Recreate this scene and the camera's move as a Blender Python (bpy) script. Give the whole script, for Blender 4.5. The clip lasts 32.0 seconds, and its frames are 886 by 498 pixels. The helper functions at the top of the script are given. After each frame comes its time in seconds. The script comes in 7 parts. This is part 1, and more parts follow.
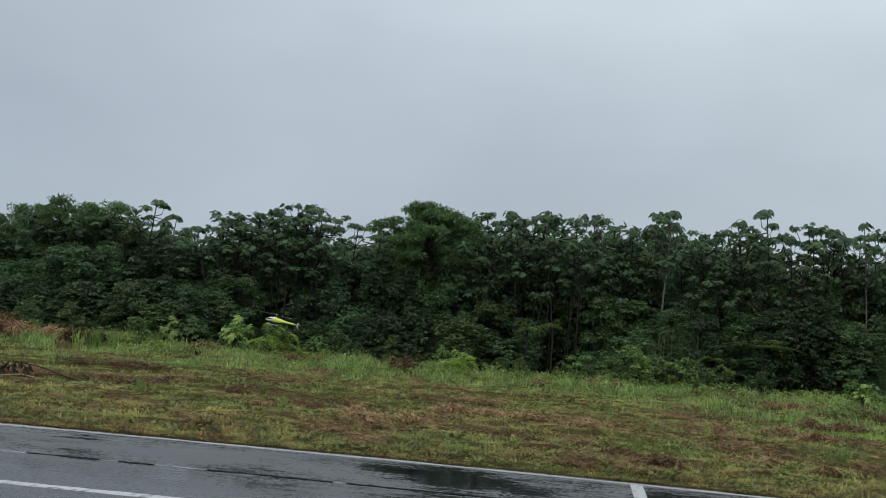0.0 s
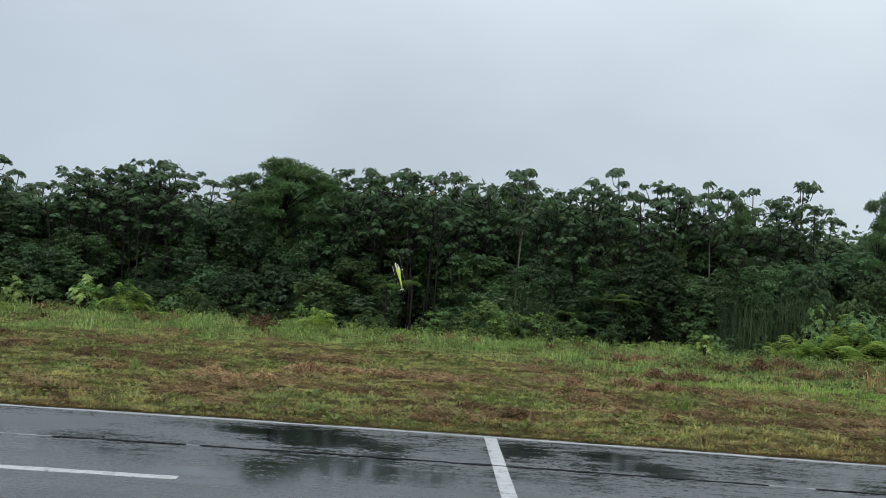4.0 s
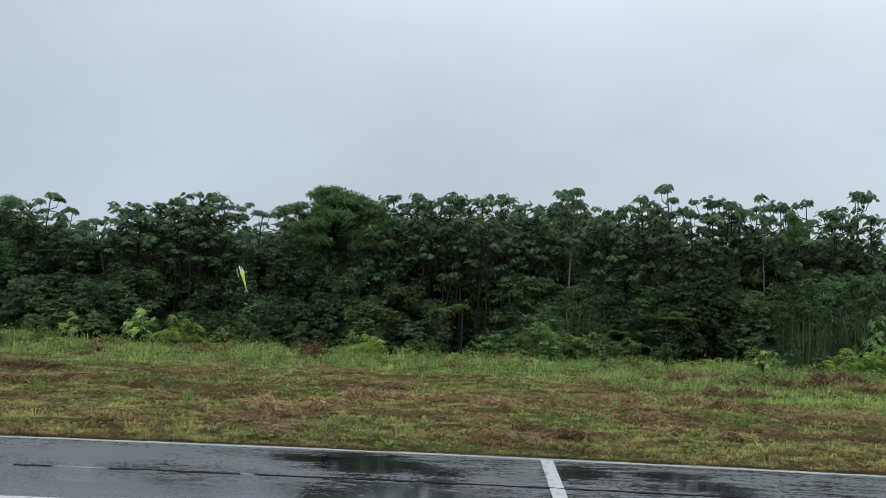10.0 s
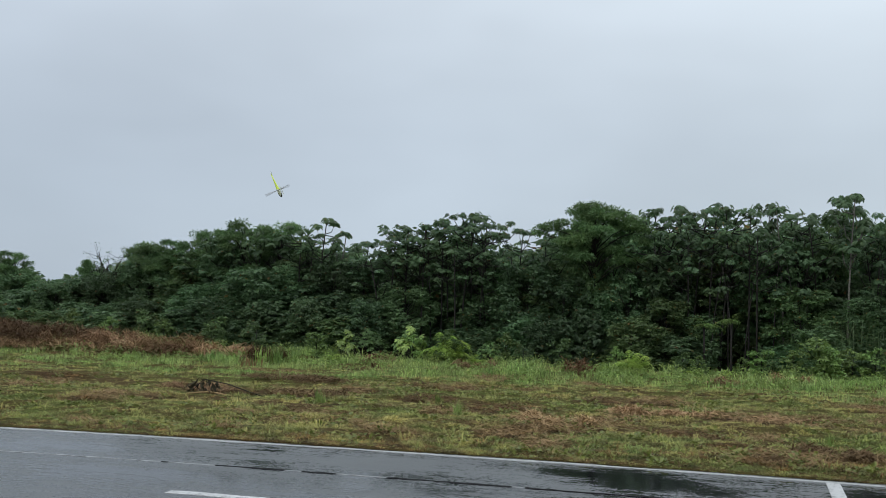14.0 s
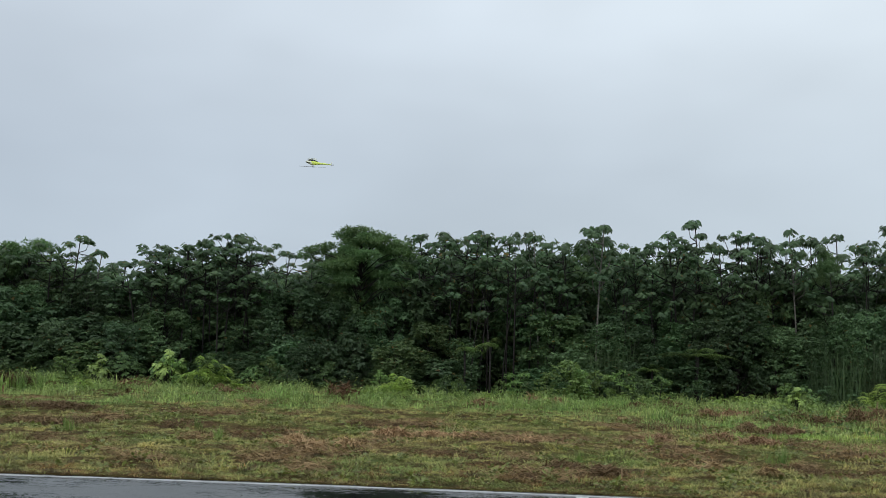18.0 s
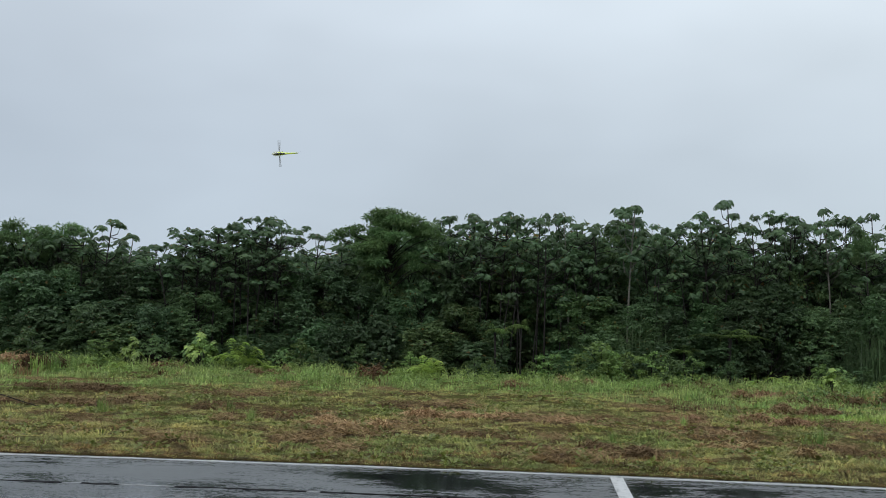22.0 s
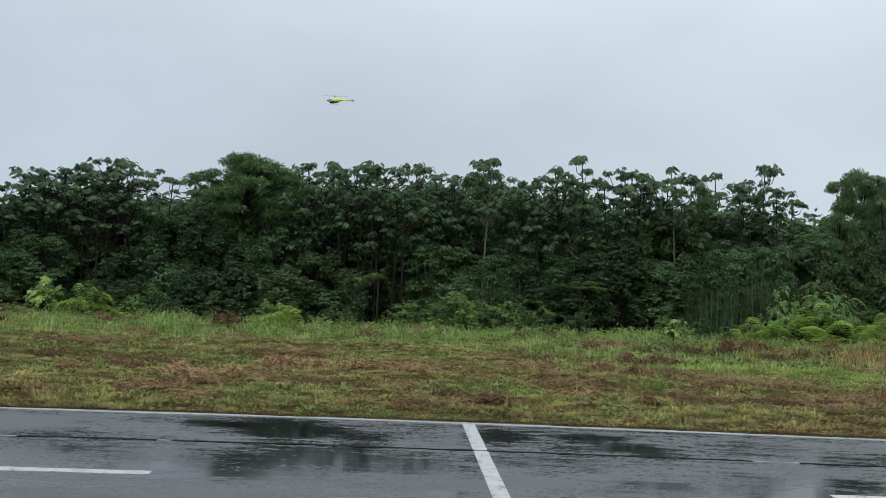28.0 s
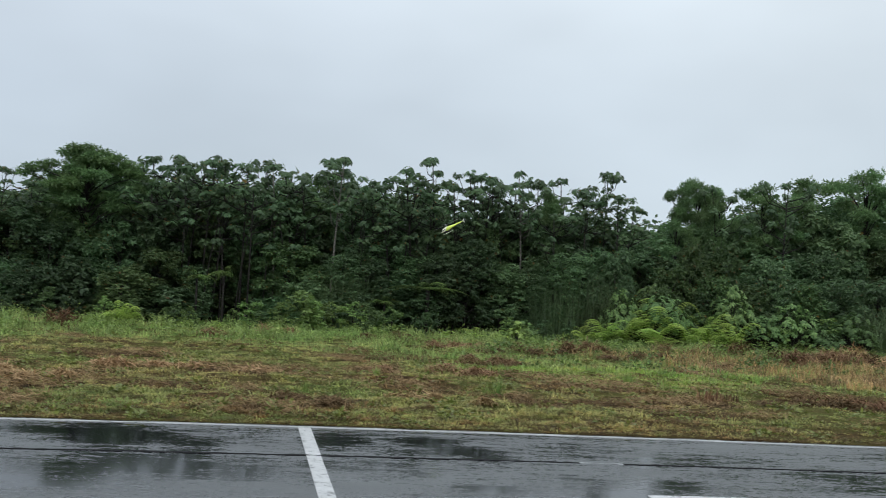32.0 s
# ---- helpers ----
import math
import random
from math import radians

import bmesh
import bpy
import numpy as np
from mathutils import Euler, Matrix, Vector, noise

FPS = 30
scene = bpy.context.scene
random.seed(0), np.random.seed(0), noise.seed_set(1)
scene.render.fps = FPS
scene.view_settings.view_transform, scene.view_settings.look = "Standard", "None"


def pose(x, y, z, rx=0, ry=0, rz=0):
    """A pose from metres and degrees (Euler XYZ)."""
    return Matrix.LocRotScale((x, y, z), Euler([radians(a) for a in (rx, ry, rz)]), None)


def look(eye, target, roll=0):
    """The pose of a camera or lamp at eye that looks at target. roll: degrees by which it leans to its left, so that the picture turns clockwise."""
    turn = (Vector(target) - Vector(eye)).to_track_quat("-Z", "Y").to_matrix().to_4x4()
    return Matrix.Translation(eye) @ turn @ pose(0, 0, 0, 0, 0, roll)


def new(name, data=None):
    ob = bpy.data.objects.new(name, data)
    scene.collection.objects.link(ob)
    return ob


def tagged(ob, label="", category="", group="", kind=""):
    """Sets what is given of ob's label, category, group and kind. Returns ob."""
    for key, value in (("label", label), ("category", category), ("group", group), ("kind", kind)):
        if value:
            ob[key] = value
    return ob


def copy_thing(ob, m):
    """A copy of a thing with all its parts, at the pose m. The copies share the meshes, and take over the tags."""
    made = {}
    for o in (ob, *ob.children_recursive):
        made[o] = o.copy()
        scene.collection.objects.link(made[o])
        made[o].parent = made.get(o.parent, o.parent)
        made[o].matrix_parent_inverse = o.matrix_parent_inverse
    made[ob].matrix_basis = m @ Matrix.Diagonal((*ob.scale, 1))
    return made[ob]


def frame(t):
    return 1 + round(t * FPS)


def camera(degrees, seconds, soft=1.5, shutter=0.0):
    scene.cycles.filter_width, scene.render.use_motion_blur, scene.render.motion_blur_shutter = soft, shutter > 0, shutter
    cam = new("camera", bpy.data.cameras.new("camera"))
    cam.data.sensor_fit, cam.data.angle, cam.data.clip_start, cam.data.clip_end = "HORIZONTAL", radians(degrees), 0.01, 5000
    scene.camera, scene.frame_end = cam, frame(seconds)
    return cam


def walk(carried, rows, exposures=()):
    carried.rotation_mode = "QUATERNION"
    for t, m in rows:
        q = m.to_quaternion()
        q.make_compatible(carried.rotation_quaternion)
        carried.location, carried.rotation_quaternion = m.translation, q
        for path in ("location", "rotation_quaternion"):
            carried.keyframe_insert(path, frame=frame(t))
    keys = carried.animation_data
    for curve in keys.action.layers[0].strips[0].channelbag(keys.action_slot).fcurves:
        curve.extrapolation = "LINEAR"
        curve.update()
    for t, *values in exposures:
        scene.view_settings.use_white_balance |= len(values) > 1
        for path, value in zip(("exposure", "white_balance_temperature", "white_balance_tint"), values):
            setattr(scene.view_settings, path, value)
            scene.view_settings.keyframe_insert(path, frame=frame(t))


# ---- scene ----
cam = camera(47.30, 32.0, soft=0.5, shutter=0.16)
PATH = [
    (0.0, look((0.029, -0.127, 1.650), (-1.309, 9.768, 2.190), 4.45)),
    (0.5, look((0.056, -0.141, 1.647), (-1.179, 9.773, 2.070), 4.75)),
    (1.0, look((0.068, -0.161, 1.659), (-1.062, 9.769, 1.982), 3.33)),
    (1.5, look((0.066, -0.164, 1.663), (-0.597, 9.808, 2.016), 4.45)),
    (2.0, look((0.065, -0.155, 1.660), (-0.475, 9.825, 1.987), 5.15)),
    (2.5, look((0.067, -0.155, 1.661), (-0.307, 9.834, 1.948), 5.19)),
    (3.0, look((0.075, -0.161, 1.660), (-0.111, 9.834, 1.908), 4.77)),
    (3.5, look((0.071, -0.154, 1.664), (0.020, 9.844, 1.866), 4.25)),
    (5.5, look((0.132, 0.017, 1.695), (0.338, 9.998, 2.265), 4.19)),
    (6.0, look((0.161, -0.020, 1.683), (-0.624, 9.878, 2.871), 3.11)),
    (6.5, look((0.155, -0.028, 1.664), (-1.153, 9.696, 3.592), 2.57)),
    (7.0, look((0.136, -0.025, 1.645), (-0.731, 9.800, 3.293), 3.40)),
    (7.5, look((0.082, -0.060, 1.658), (-0.554, 9.844, 2.883), 4.42)),
    (8.0, look((0.073, -0.044, 1.650), (-0.401, 9.915, 2.429), 3.96)),
    (8.5, look((0.077, -0.043, 1.647), (-0.298, 9.936, 2.184), 3.44)),
    (9.0, look((0.076, -0.045, 1.644), (-0.320, 9.934, 2.140), 2.91)),
    (9.5, look((0.081, -0.051, 1.651), (-0.337, 9.929, 2.116), 2.35)),
    (10.0, look((0.075, -0.023, 1.641), (-0.362, 9.958, 2.070), 2.24)),
    (10.5, look((0.078, -0.032, 1.643), (-0.414, 9.946, 2.089), 2.10)),
    (11.0, look((0.075, -0.038, 1.640), (-0.550, 9.933, 2.081), 2.51)),
    (11.5, look((0.075, -0.063, 1.645), (-0.627, 9.903, 2.073), 2.07)),
    (12.0, look((0.076, -0.051, 1.640), (-0.872, 9.894, 2.093), 1.27)),
    (12.5, look((0.060, -0.025, 1.626), (-1.615, 9.823, 2.089), 1.03)),
    (13.0, look((0.038, -0.011, 1.629), (-2.615, 9.614, 2.195), 0.77)),
    (13.5, look((0.034, -0.012, 1.620), (-2.946, 9.518, 2.153), 1.28)),
    (15.5, look((-0.007, 0.039, 1.572), (-2.508, 9.710, 2.051), 3.05)),
    (16.0, look((0.002, 0.040, 1.570), (-2.192, 9.782, 2.099), 2.85)),
    (16.5, look((0.009, 0.032, 1.579), (-1.768, 9.853, 2.203), 2.29)),
    (17.0, look((0.015, 0.013, 1.579), (-1.195, 9.906, 2.399), 2.31)),
    (17.5, look((0.010, 0.038, 1.572), (-0.835, 9.965, 2.428), 2.25)),
    (18.0, look((0.008, 0.025, 1.568), (-0.682, 9.967, 2.398), 1.72)),
    (18.5, look((0.008, 0.041, 1.570), (-0.504, 9.997, 2.357), 1.01)),
    (19.0, look((-0.001, 0.045, 1.568), (-0.307, 10.014, 2.291), 0.91)),
    (19.5, look((-0.008, 0.042, 1.575), (-0.220, 10.014, 2.298), 1.34)),
    (20.0, look((-0.005, 0.039, 1.575), (-0.293, 10.010, 2.280), 1.30)),
    (20.5, look((0.002, 0.041, 1.572), (-0.245, 10.013, 2.270), 1.12)),
    (21.0, look((-0.003, 0.052, 1.566), (-0.263, 10.026, 2.231), 0.78)),
    (21.5, look((-0.012, 0.062, 1.562), (-0.544, 10.026, 2.216), 0.62)),
    (22.0, look((-0.029, 0.108, 1.538), (-0.995, 10.039, 2.193), 1.52)),
    (22.5, look((-0.015, 0.095, 1.547), (-1.191, 10.007, 2.149), 1.16)),
    (23.0, look((-0.016, 0.086, 1.545), (-1.063, 10.015, 2.106), 0.40)),
    (23.5, look((-0.034, 0.106, 1.538), (-0.912, 10.050, 2.116), 0.77)),
    (24.0, look((-0.027, 0.101, 1.545), (-0.866, 10.053, 2.047), 0.27)),
    (24.5, look((-0.034, 0.096, 1.545), (-0.926, 10.045, 2.009), 0.39)),
    (26.5, look((-0.033, 0.111, 1.537), (-0.738, 10.076, 1.989), 1.79)),
    (27.0, look((-0.032, 0.112, 1.533), (-0.476, 10.091, 2.016), 1.96)),
    (27.5, look((-0.033, 0.110, 1.533), (0.063, 10.100, 1.967), 1.92)),
    (28.0, look((-0.032, 0.087, 1.545), (0.411, 10.075, 1.742), 2.44)),
    (28.5, look((-0.035, 0.112, 1.534), (0.625, 10.090, 1.569), 3.20)),
    (29.0, look((-0.017, 0.105, 1.545), (0.970, 10.056, 1.541), 2.95)),
    (29.5, look((0.067, 0.096, 1.591), (1.435, 10.001, 1.772), 1.67)),
    (30.0, look((0.180, 0.003, 1.630), (2.050, 9.822, 1.924), 1.67)),
    (30.5, look((0.159, 0.026, 1.621), (2.487, 9.751, 1.712), 3.39)),
    (31.0, look((0.136, 0.061, 1.605), (2.792, 9.701, 1.730), 4.76)),
    (31.5, look((0.130, 0.083, 1.601), (2.726, 9.739, 1.757), 4.77)),
    (32.0, look((0.115, 0.073, 1.609), (1.976, 9.895, 1.856), 3.37)),
]
EXPOSURES = [(0.0, -0.2), (0.5, 0.0), (1.0, 0.19), (2.0, 0.07), (3.0, 0.06), (6.0, 0.05), (6.4, -0.2), (6.7, -0.45), (7.0, -0.5), (7.5, -0.3), (8.0, -0.05), (8.5, 0.1), (9.0, 0.12), (10.0, 0.05), (11.0, 0.04), (12.0, 0.08), (13.0, 0.07), (16.0, 0.05), (18.0, 0.02), (20.0, 0.0), (24.0, 0.05), (28.0, 0.05), (29.0, 0.14), (30.0, 0.03), (32.0, 0.13)]
walk(cam, PATH, EXPOSURES)

# ---- world and sun: a bright, even overcast sky ----
SUN_ELEVATION, SUN_TURN = radians(38), radians(200)


def make_world():
    world = bpy.data.worlds.new("overcast_sky")
    scene.world = world
    world.use_nodes = True
    nt = world.node_tree
    nt.nodes.clear()
    out, bg = nt.nodes.new("ShaderNodeOutputWorld"), nt.nodes.new("ShaderNodeBackground")
    sky = nt.nodes.new("ShaderNodeTexSky")
    sky.sky_type, sky.sun_disc = "NISHITA", False
    sky.sun_elevation, sky.sun_rotation = SUN_ELEVATION, SUN_TURN
    co = nt.nodes.new("ShaderNodeTexCoord")
    sep = nt.nodes.new("ShaderNodeSeparateXYZ")
    nt.links.new(co.outputs["Generated"], sep.inputs[0])
    ramp = nt.nodes.new("ShaderNodeValToRGB")
    el = ramp.color_ramp.elements
    el[0].position, el[0].color = 0.0, (0.515, 0.595, 0.672, 1)
    el[1].position, el[1].color = 0.45, (0.875, 0.955, 1.02, 1)
    mid = el.new(0.16)
    mid.color = (0.578, 0.652, 0.724, 1)
    nt.links.new(sep.outputs["Z"], ramp.inputs[0])
    # cloud masses: soft, wide, a little darker to the west
    mp = nt.nodes.new("ShaderNodeMapping")
    mp.inputs["Scale"].default_value = (1.0, 1.0, 2.2)
    nt.links.new(co.outputs["Generated"], mp.inputs[0])
    ns = nt.nodes.new("ShaderNodeTexNoise")
    ns.inputs["Scale"].default_value, ns.inputs["Detail"].default_value = 2.6, 3.0
    nt.links.new(mp.outputs[0], ns.inputs["Vector"])
    lum = nt.nodes.new("ShaderNodeMapRange")
    lum.inputs["From Min"].default_value, lum.inputs["From Max"].default_value = 0.3, 0.7
    lum.inputs["To Min"].default_value, lum.inputs["To Max"].default_value = 0.9, 1.08
    nt.links.new(ns.outputs["Fac"], lum.inputs["Value"])
    west = nt.nodes.new("ShaderNodeMapRange")
    west.inputs["From Min"].default_value, west.inputs["From Max"].default_value = -0.6, 0.5
    west.inputs["To Min"].default_value, west.inputs["To Max"].default_value = 0.0, 1.0
    nt.links.new(sep.outputs["X"], west.inputs["Value"])
    tint = nt.nodes.new("ShaderNodeMix")
    tint.data_type = "RGBA"
    tint.inputs["A"].default_value, tint.inputs["B"].default_value = (0.835, 0.855, 0.895, 1), (1.06, 1.065, 1.055, 1)
    nt.links.new(west.outputs[0], tint.inputs["Factor"])
    tone = nt.nodes.new("ShaderNodeVectorMath")
    tone.operation = "MULTIPLY"
    nt.links.new(ramp.outputs[0], tone.inputs[0])
    nt.links.new(tint.outputs["Result"], tone.inputs[1])
    sc = nt.nodes.new("ShaderNodeVectorMath")
    sc.operation = "SCALE"
    nt.links.new(tone.outputs[0], sc.inputs[0])
    nt.links.new(lum.outputs[0], sc.inputs["Scale"])
    dim = nt.nodes.new("ShaderNodeVectorMath")
    dim.operation = "SCALE"
    dim.inputs["Scale"].default_value = 0.1
    nt.links.new(sky.outputs[0], dim.inputs[0])
    mix = nt.nodes.new("ShaderNodeMix")
    mix.data_type = "RGBA"
    mix.inputs["Factor"].default_value = 0.94
    nt.links.new(dim.outputs[0], mix.inputs["A"])
    nt.links.new(sc.outputs[0], mix.inputs["B"])
    nt.links.new(mix.outputs["Result"], bg.inputs["Color"])
    bg.inputs["Strength"].default_value = 1.0
    nt.links.new(bg.outputs[0], out.inputs[0])


make_world()
sun_data = bpy.data.lights.new("sun", "SUN")
sun_data.energy, sun_data.angle, sun_data.color = 0.8, radians(40), (1.0, 0.97, 0.92)
sun = new("sun", sun_data)
sun.rotation_euler = (math.pi / 2 - SUN_ELEVATION, 0, math.pi - SUN_TURN)


# ---- materials ----
def mat_nodes(name):
    m = bpy.data.materials.new(name)
    m.use_nodes = True
    nt = m.node_tree
    return m, nt, nt.nodes["Principled BSDF"]


def node(nt, kind, **kw):
    n = nt.nodes.new(kind)
    for key, value in kw.items():
        n.inputs[key.replace("_", " ")].default_value = value
    return n


def ramp_of(nt, fac, stops):
    r = nt.nodes.new("ShaderNodeValToRGB")
    el = r.color_ramp.elements
    el[0].position, el[0].color = stops[0][0], (*stops[0][1], 1)
    el[1].position, el[1].color = stops[-1][0], (*stops[-1][1], 1)
    for p, c in stops[1:-1]:
        el.new(p).color = (*c, 1)
    nt.links.new(fac, r.inputs[0])
    return r.outputs[0]


def noise_of(nt, scale, detail=3.0, rough=0.5, stretch=None, kind="Object"):
    co = nt.nodes.new("ShaderNodeTexCoord")
    v = co.outputs[kind]
    if stretch:
        mp = nt.nodes.new("ShaderNodeMapping")
        mp.inputs["Scale"].default_value = stretch
        nt.links.new(v, mp.inputs[0])
        v = mp.outputs[0]
    n = node(nt, "ShaderNodeTexNoise", Scale=scale, Detail=detail, Roughness=rough)
    nt.links.new(v, n.inputs["Vector"])
    return n.outputs["Fac"]


def mixc(nt, fac, a, b, mode="MIX"):
    m = nt.nodes.new("ShaderNodeMix")
    m.data_type, m.blend_type = "RGBA", mode
    for sock, v in ((m.inputs["Factor"], fac), (m.inputs["A"], a), (m.inputs["B"], b)):
        if isinstance(v, (int, float)):
            sock.default_value = v
        elif isinstance(v, tuple):
            sock.default_value = (*v, 1)
        else:
            nt.links.new(v, sock)
    return m.outputs["Result"]


def bump_to(nt, bsdf, height, strength, distance=0.01):
    b = node(nt, "ShaderNodeBump", Strength=strength, Distance=distance)
    nt.links.new(height, b.inputs["Height"])
    nt.links.new(b.outputs[0], bsdf.inputs["Normal"])


def leaf_material(name, dark, light, rough=0.42, thin=0.22, yellow=0.0, spec=0.45, vary=(0.55, 1.6)):
    """Wet leaves: each leaf and each plant takes its own green."""
    m, nt, b = mat_nodes(name)
    geo = nt.nodes.new("ShaderNodeNewGeometry")
    info = nt.nodes.new("ShaderNodeObjectInfo")
    col = ramp_of(nt, geo.outputs["Random Per Island"], [(0.0, dark), (0.75, light), (1.0, tuple(min(1, c * 1.35) for c in light))])
    hsv = nt.nodes.new("ShaderNodeHueSaturation")
    hue = node(nt, "ShaderNodeMapRange", To_Min=0.482, To_Max=0.508)
    val = node(nt, "ShaderNodeMapRange", To_Min=vary[0], To_Max=vary[1])
    nt.links.new(info.outputs["Random"], hue.inputs["Value"])
    mul = nt.nodes.new("ShaderNodeMath")
    mul.operation = "FRACT"
    big = nt.nodes.new("ShaderNodeMath")
    big.operation, big.inputs[1].default_value = "MULTIPLY", 7.31
    nt.links.new(info.outputs["Random"], big.inputs[0])
    nt.links.new(big.outputs[0], mul.inputs[0])
    nt.links.new(mul.outputs[0], val.inputs["Value"])
    nt.links.new(hue.outputs[0], hsv.inputs["Hue"])
    nt.links.new(val.outputs[0], hsv.inputs["Value"])
    mottle = noise_of(nt, 9.0, 2.0)
    col = mixc(nt, 0.35, col, ramp_of(nt, mottle, [(0.3, dark), (0.7, light)]))
    if yellow:
        old = nt.nodes.new("ShaderNodeMath")
        old.operation, old.inputs[1].default_value = "GREATER_THAN", 1.0 - yellow
        nt.links.new(geo.outputs["Random Per Island"], old.inputs[0])
        col = mixc(nt, old.outputs[0], col, (0.16, 0.12, 0.035))
    nt.links.new(col, hsv.inputs["Color"])
    nt.links.new(hsv.outputs[0], b.inputs["Base Color"])
    b.inputs["Roughness"].default_value = rough
    b.inputs["Specular IOR Level"].default_value = spec
    tr = nt.nodes.new("ShaderNodeBsdfTranslucent")
    nt.links.new(hsv.outputs[0], tr.inputs[0])
    mx = nt.nodes.new("ShaderNodeMixShader")
    mx.inputs[0].default_value = thin
    nt.links.new(b.outputs[0], mx.inputs[1])
    nt.links.new(tr.outputs[0], mx.inputs[2])
    nt.links.new(mx.outputs[0], nt.nodes["Material Output"].inputs[0])
    return m


def plain_material(name, a, b_, rough, scale=6.0, bump=0.3, metallic=0.0, stretch=None, spec=0.5):
    m, nt, b = mat_nodes(name)
    n = noise_of(nt, scale, 5.0, stretch=stretch)
    fine = noise_of(nt, scale * 7, 3.0, stretch=stretch)
    col = mixc(nt, 0.3, ramp_of(nt, n, [(0.3, a), (0.7, b_)]), ramp_of(nt, fine, [(0.3, a), (0.7, b_)]))
    nt.links.new(col, b.inputs["Base Color"])
    b.inputs["Roughness"].default_value, b.inputs["Metallic"].default_value = rough, metallic
    b.inputs["Specular IOR Level"].default_value = spec
    if bump:
        bump_to(nt, b, fine, bump, 0.01)
    return m


def sward_colour(nt):
    """Broad change of green over the strip, in its own metres."""
    band = noise_of(nt, 0.5, 4.0, stretch=(0.6, 1.2, 0.0), rough=0.6)
    spots = noise_of(nt, 3.2, 4.0, stretch=(0.7, 1.1, 0.0), rough=0.65)
    f = node(nt, "ShaderNodeMix")
    f.data_type = "FLOAT"
    f.inputs["Factor"].default_value = 0.4
    nt.links.new(band, f.inputs["A"])
    nt.links.new(spots, f.inputs["B"])
    return f.outputs["Result"]


def soil_material():
    m, nt, b = mat_nodes("mown_ground")
    f = sward_colour(nt)
    bare = nt.nodes.new("ShaderNodeAttribute")
    bare.attribute_name = "bare"
    fine = noise_of(nt, 24.0, 4.0, rough=0.7)
    green = ramp_of(nt, f, [(0.42, (0.110, 0.078, 0.034)), (0.5, (0.120, 0.112, 0.036)), (0.58, (0.100, 0.125, 0.032))])
    earth = ramp_of(nt, f, [(0.4, (0.044, 0.027, 0.015)), (0.6, (0.115, 0.068, 0.034))])
    col = mixc(nt, bare.outputs["Fac"], green, earth)
    col = mixc(nt, 0.6, col, ramp_of(nt, fine, [(0.3, (0.2, 0.18, 0.17)), (0.7, (1.1, 1.1, 1.0))]), "MULTIPLY")
    nt.links.new(col, b.inputs["Base Color"])
    b.inputs["Roughness"].default_value, b.inputs["Specular IOR Level"].default_value = 0.95, 0.06
    bump_to(nt, b, fine, 0.8, 0.04)
    return m


def blade_material(name, lush, yellow, spread=0.5):
    """Grass blades: yellower and greener stretches, each tuft and each blade a little apart."""
    m, nt, b = mat_nodes(name)
    geo = nt.nodes.new("ShaderNodeNewGeometry")
    f = sward_colour(nt)
    hue = ramp_of(nt, f, [(0.44, yellow), (0.62, lush)])
    tuft = noise_of(nt, 2.4, 5.0, rough=0.68)
    col = mixc(nt, 1.0, hue, ramp_of(nt, tuft, [(0.38, (1 - spread, 1 - spread, 1 - spread)), (0.5, (1, 1, 1)), (0.62, (1 + spread * 0.8, 1 + spread * 0.65, 1 + spread * 0.5))]), "MULTIPLY")
    col = mixc(nt, 1.0, col, ramp_of(nt, geo.outputs["Random Per Island"], [(0.0, (0.65, 0.68, 0.65)), (0.85, (1.1, 1.1, 1.1)), (1.0, (1.32, 1.28, 1.28))]), "MULTIPLY")
    nt.links.new(col, b.inputs["Base Color"])
    b.inputs["Roughness"].default_value, b.inputs["Specular IOR Level"].default_value = 0.62, 0.2
    tr = nt.nodes.new("ShaderNodeBsdfTranslucent")
    nt.links.new(col, tr.inputs[0])
    mx = nt.nodes.new("ShaderNodeMixShader")
    mx.inputs[0].default_value = 0.25
    nt.links.new(b.outputs[0], mx.inputs[1])
    nt.links.new(tr.outputs[0], mx.inputs[2])
    nt.links.new(mx.outputs[0], nt.nodes["Material Output"].inputs[0])
    return m


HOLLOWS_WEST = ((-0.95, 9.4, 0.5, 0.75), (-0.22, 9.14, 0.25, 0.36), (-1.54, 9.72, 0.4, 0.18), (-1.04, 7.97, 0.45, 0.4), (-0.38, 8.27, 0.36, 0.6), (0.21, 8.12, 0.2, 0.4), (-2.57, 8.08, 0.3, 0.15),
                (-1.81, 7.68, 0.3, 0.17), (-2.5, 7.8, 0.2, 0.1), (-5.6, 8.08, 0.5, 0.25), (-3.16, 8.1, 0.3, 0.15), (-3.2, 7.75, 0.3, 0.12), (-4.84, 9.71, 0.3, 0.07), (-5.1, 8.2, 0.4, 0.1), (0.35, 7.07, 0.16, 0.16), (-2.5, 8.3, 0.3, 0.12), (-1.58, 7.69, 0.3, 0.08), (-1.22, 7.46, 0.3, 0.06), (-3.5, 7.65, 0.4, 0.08))
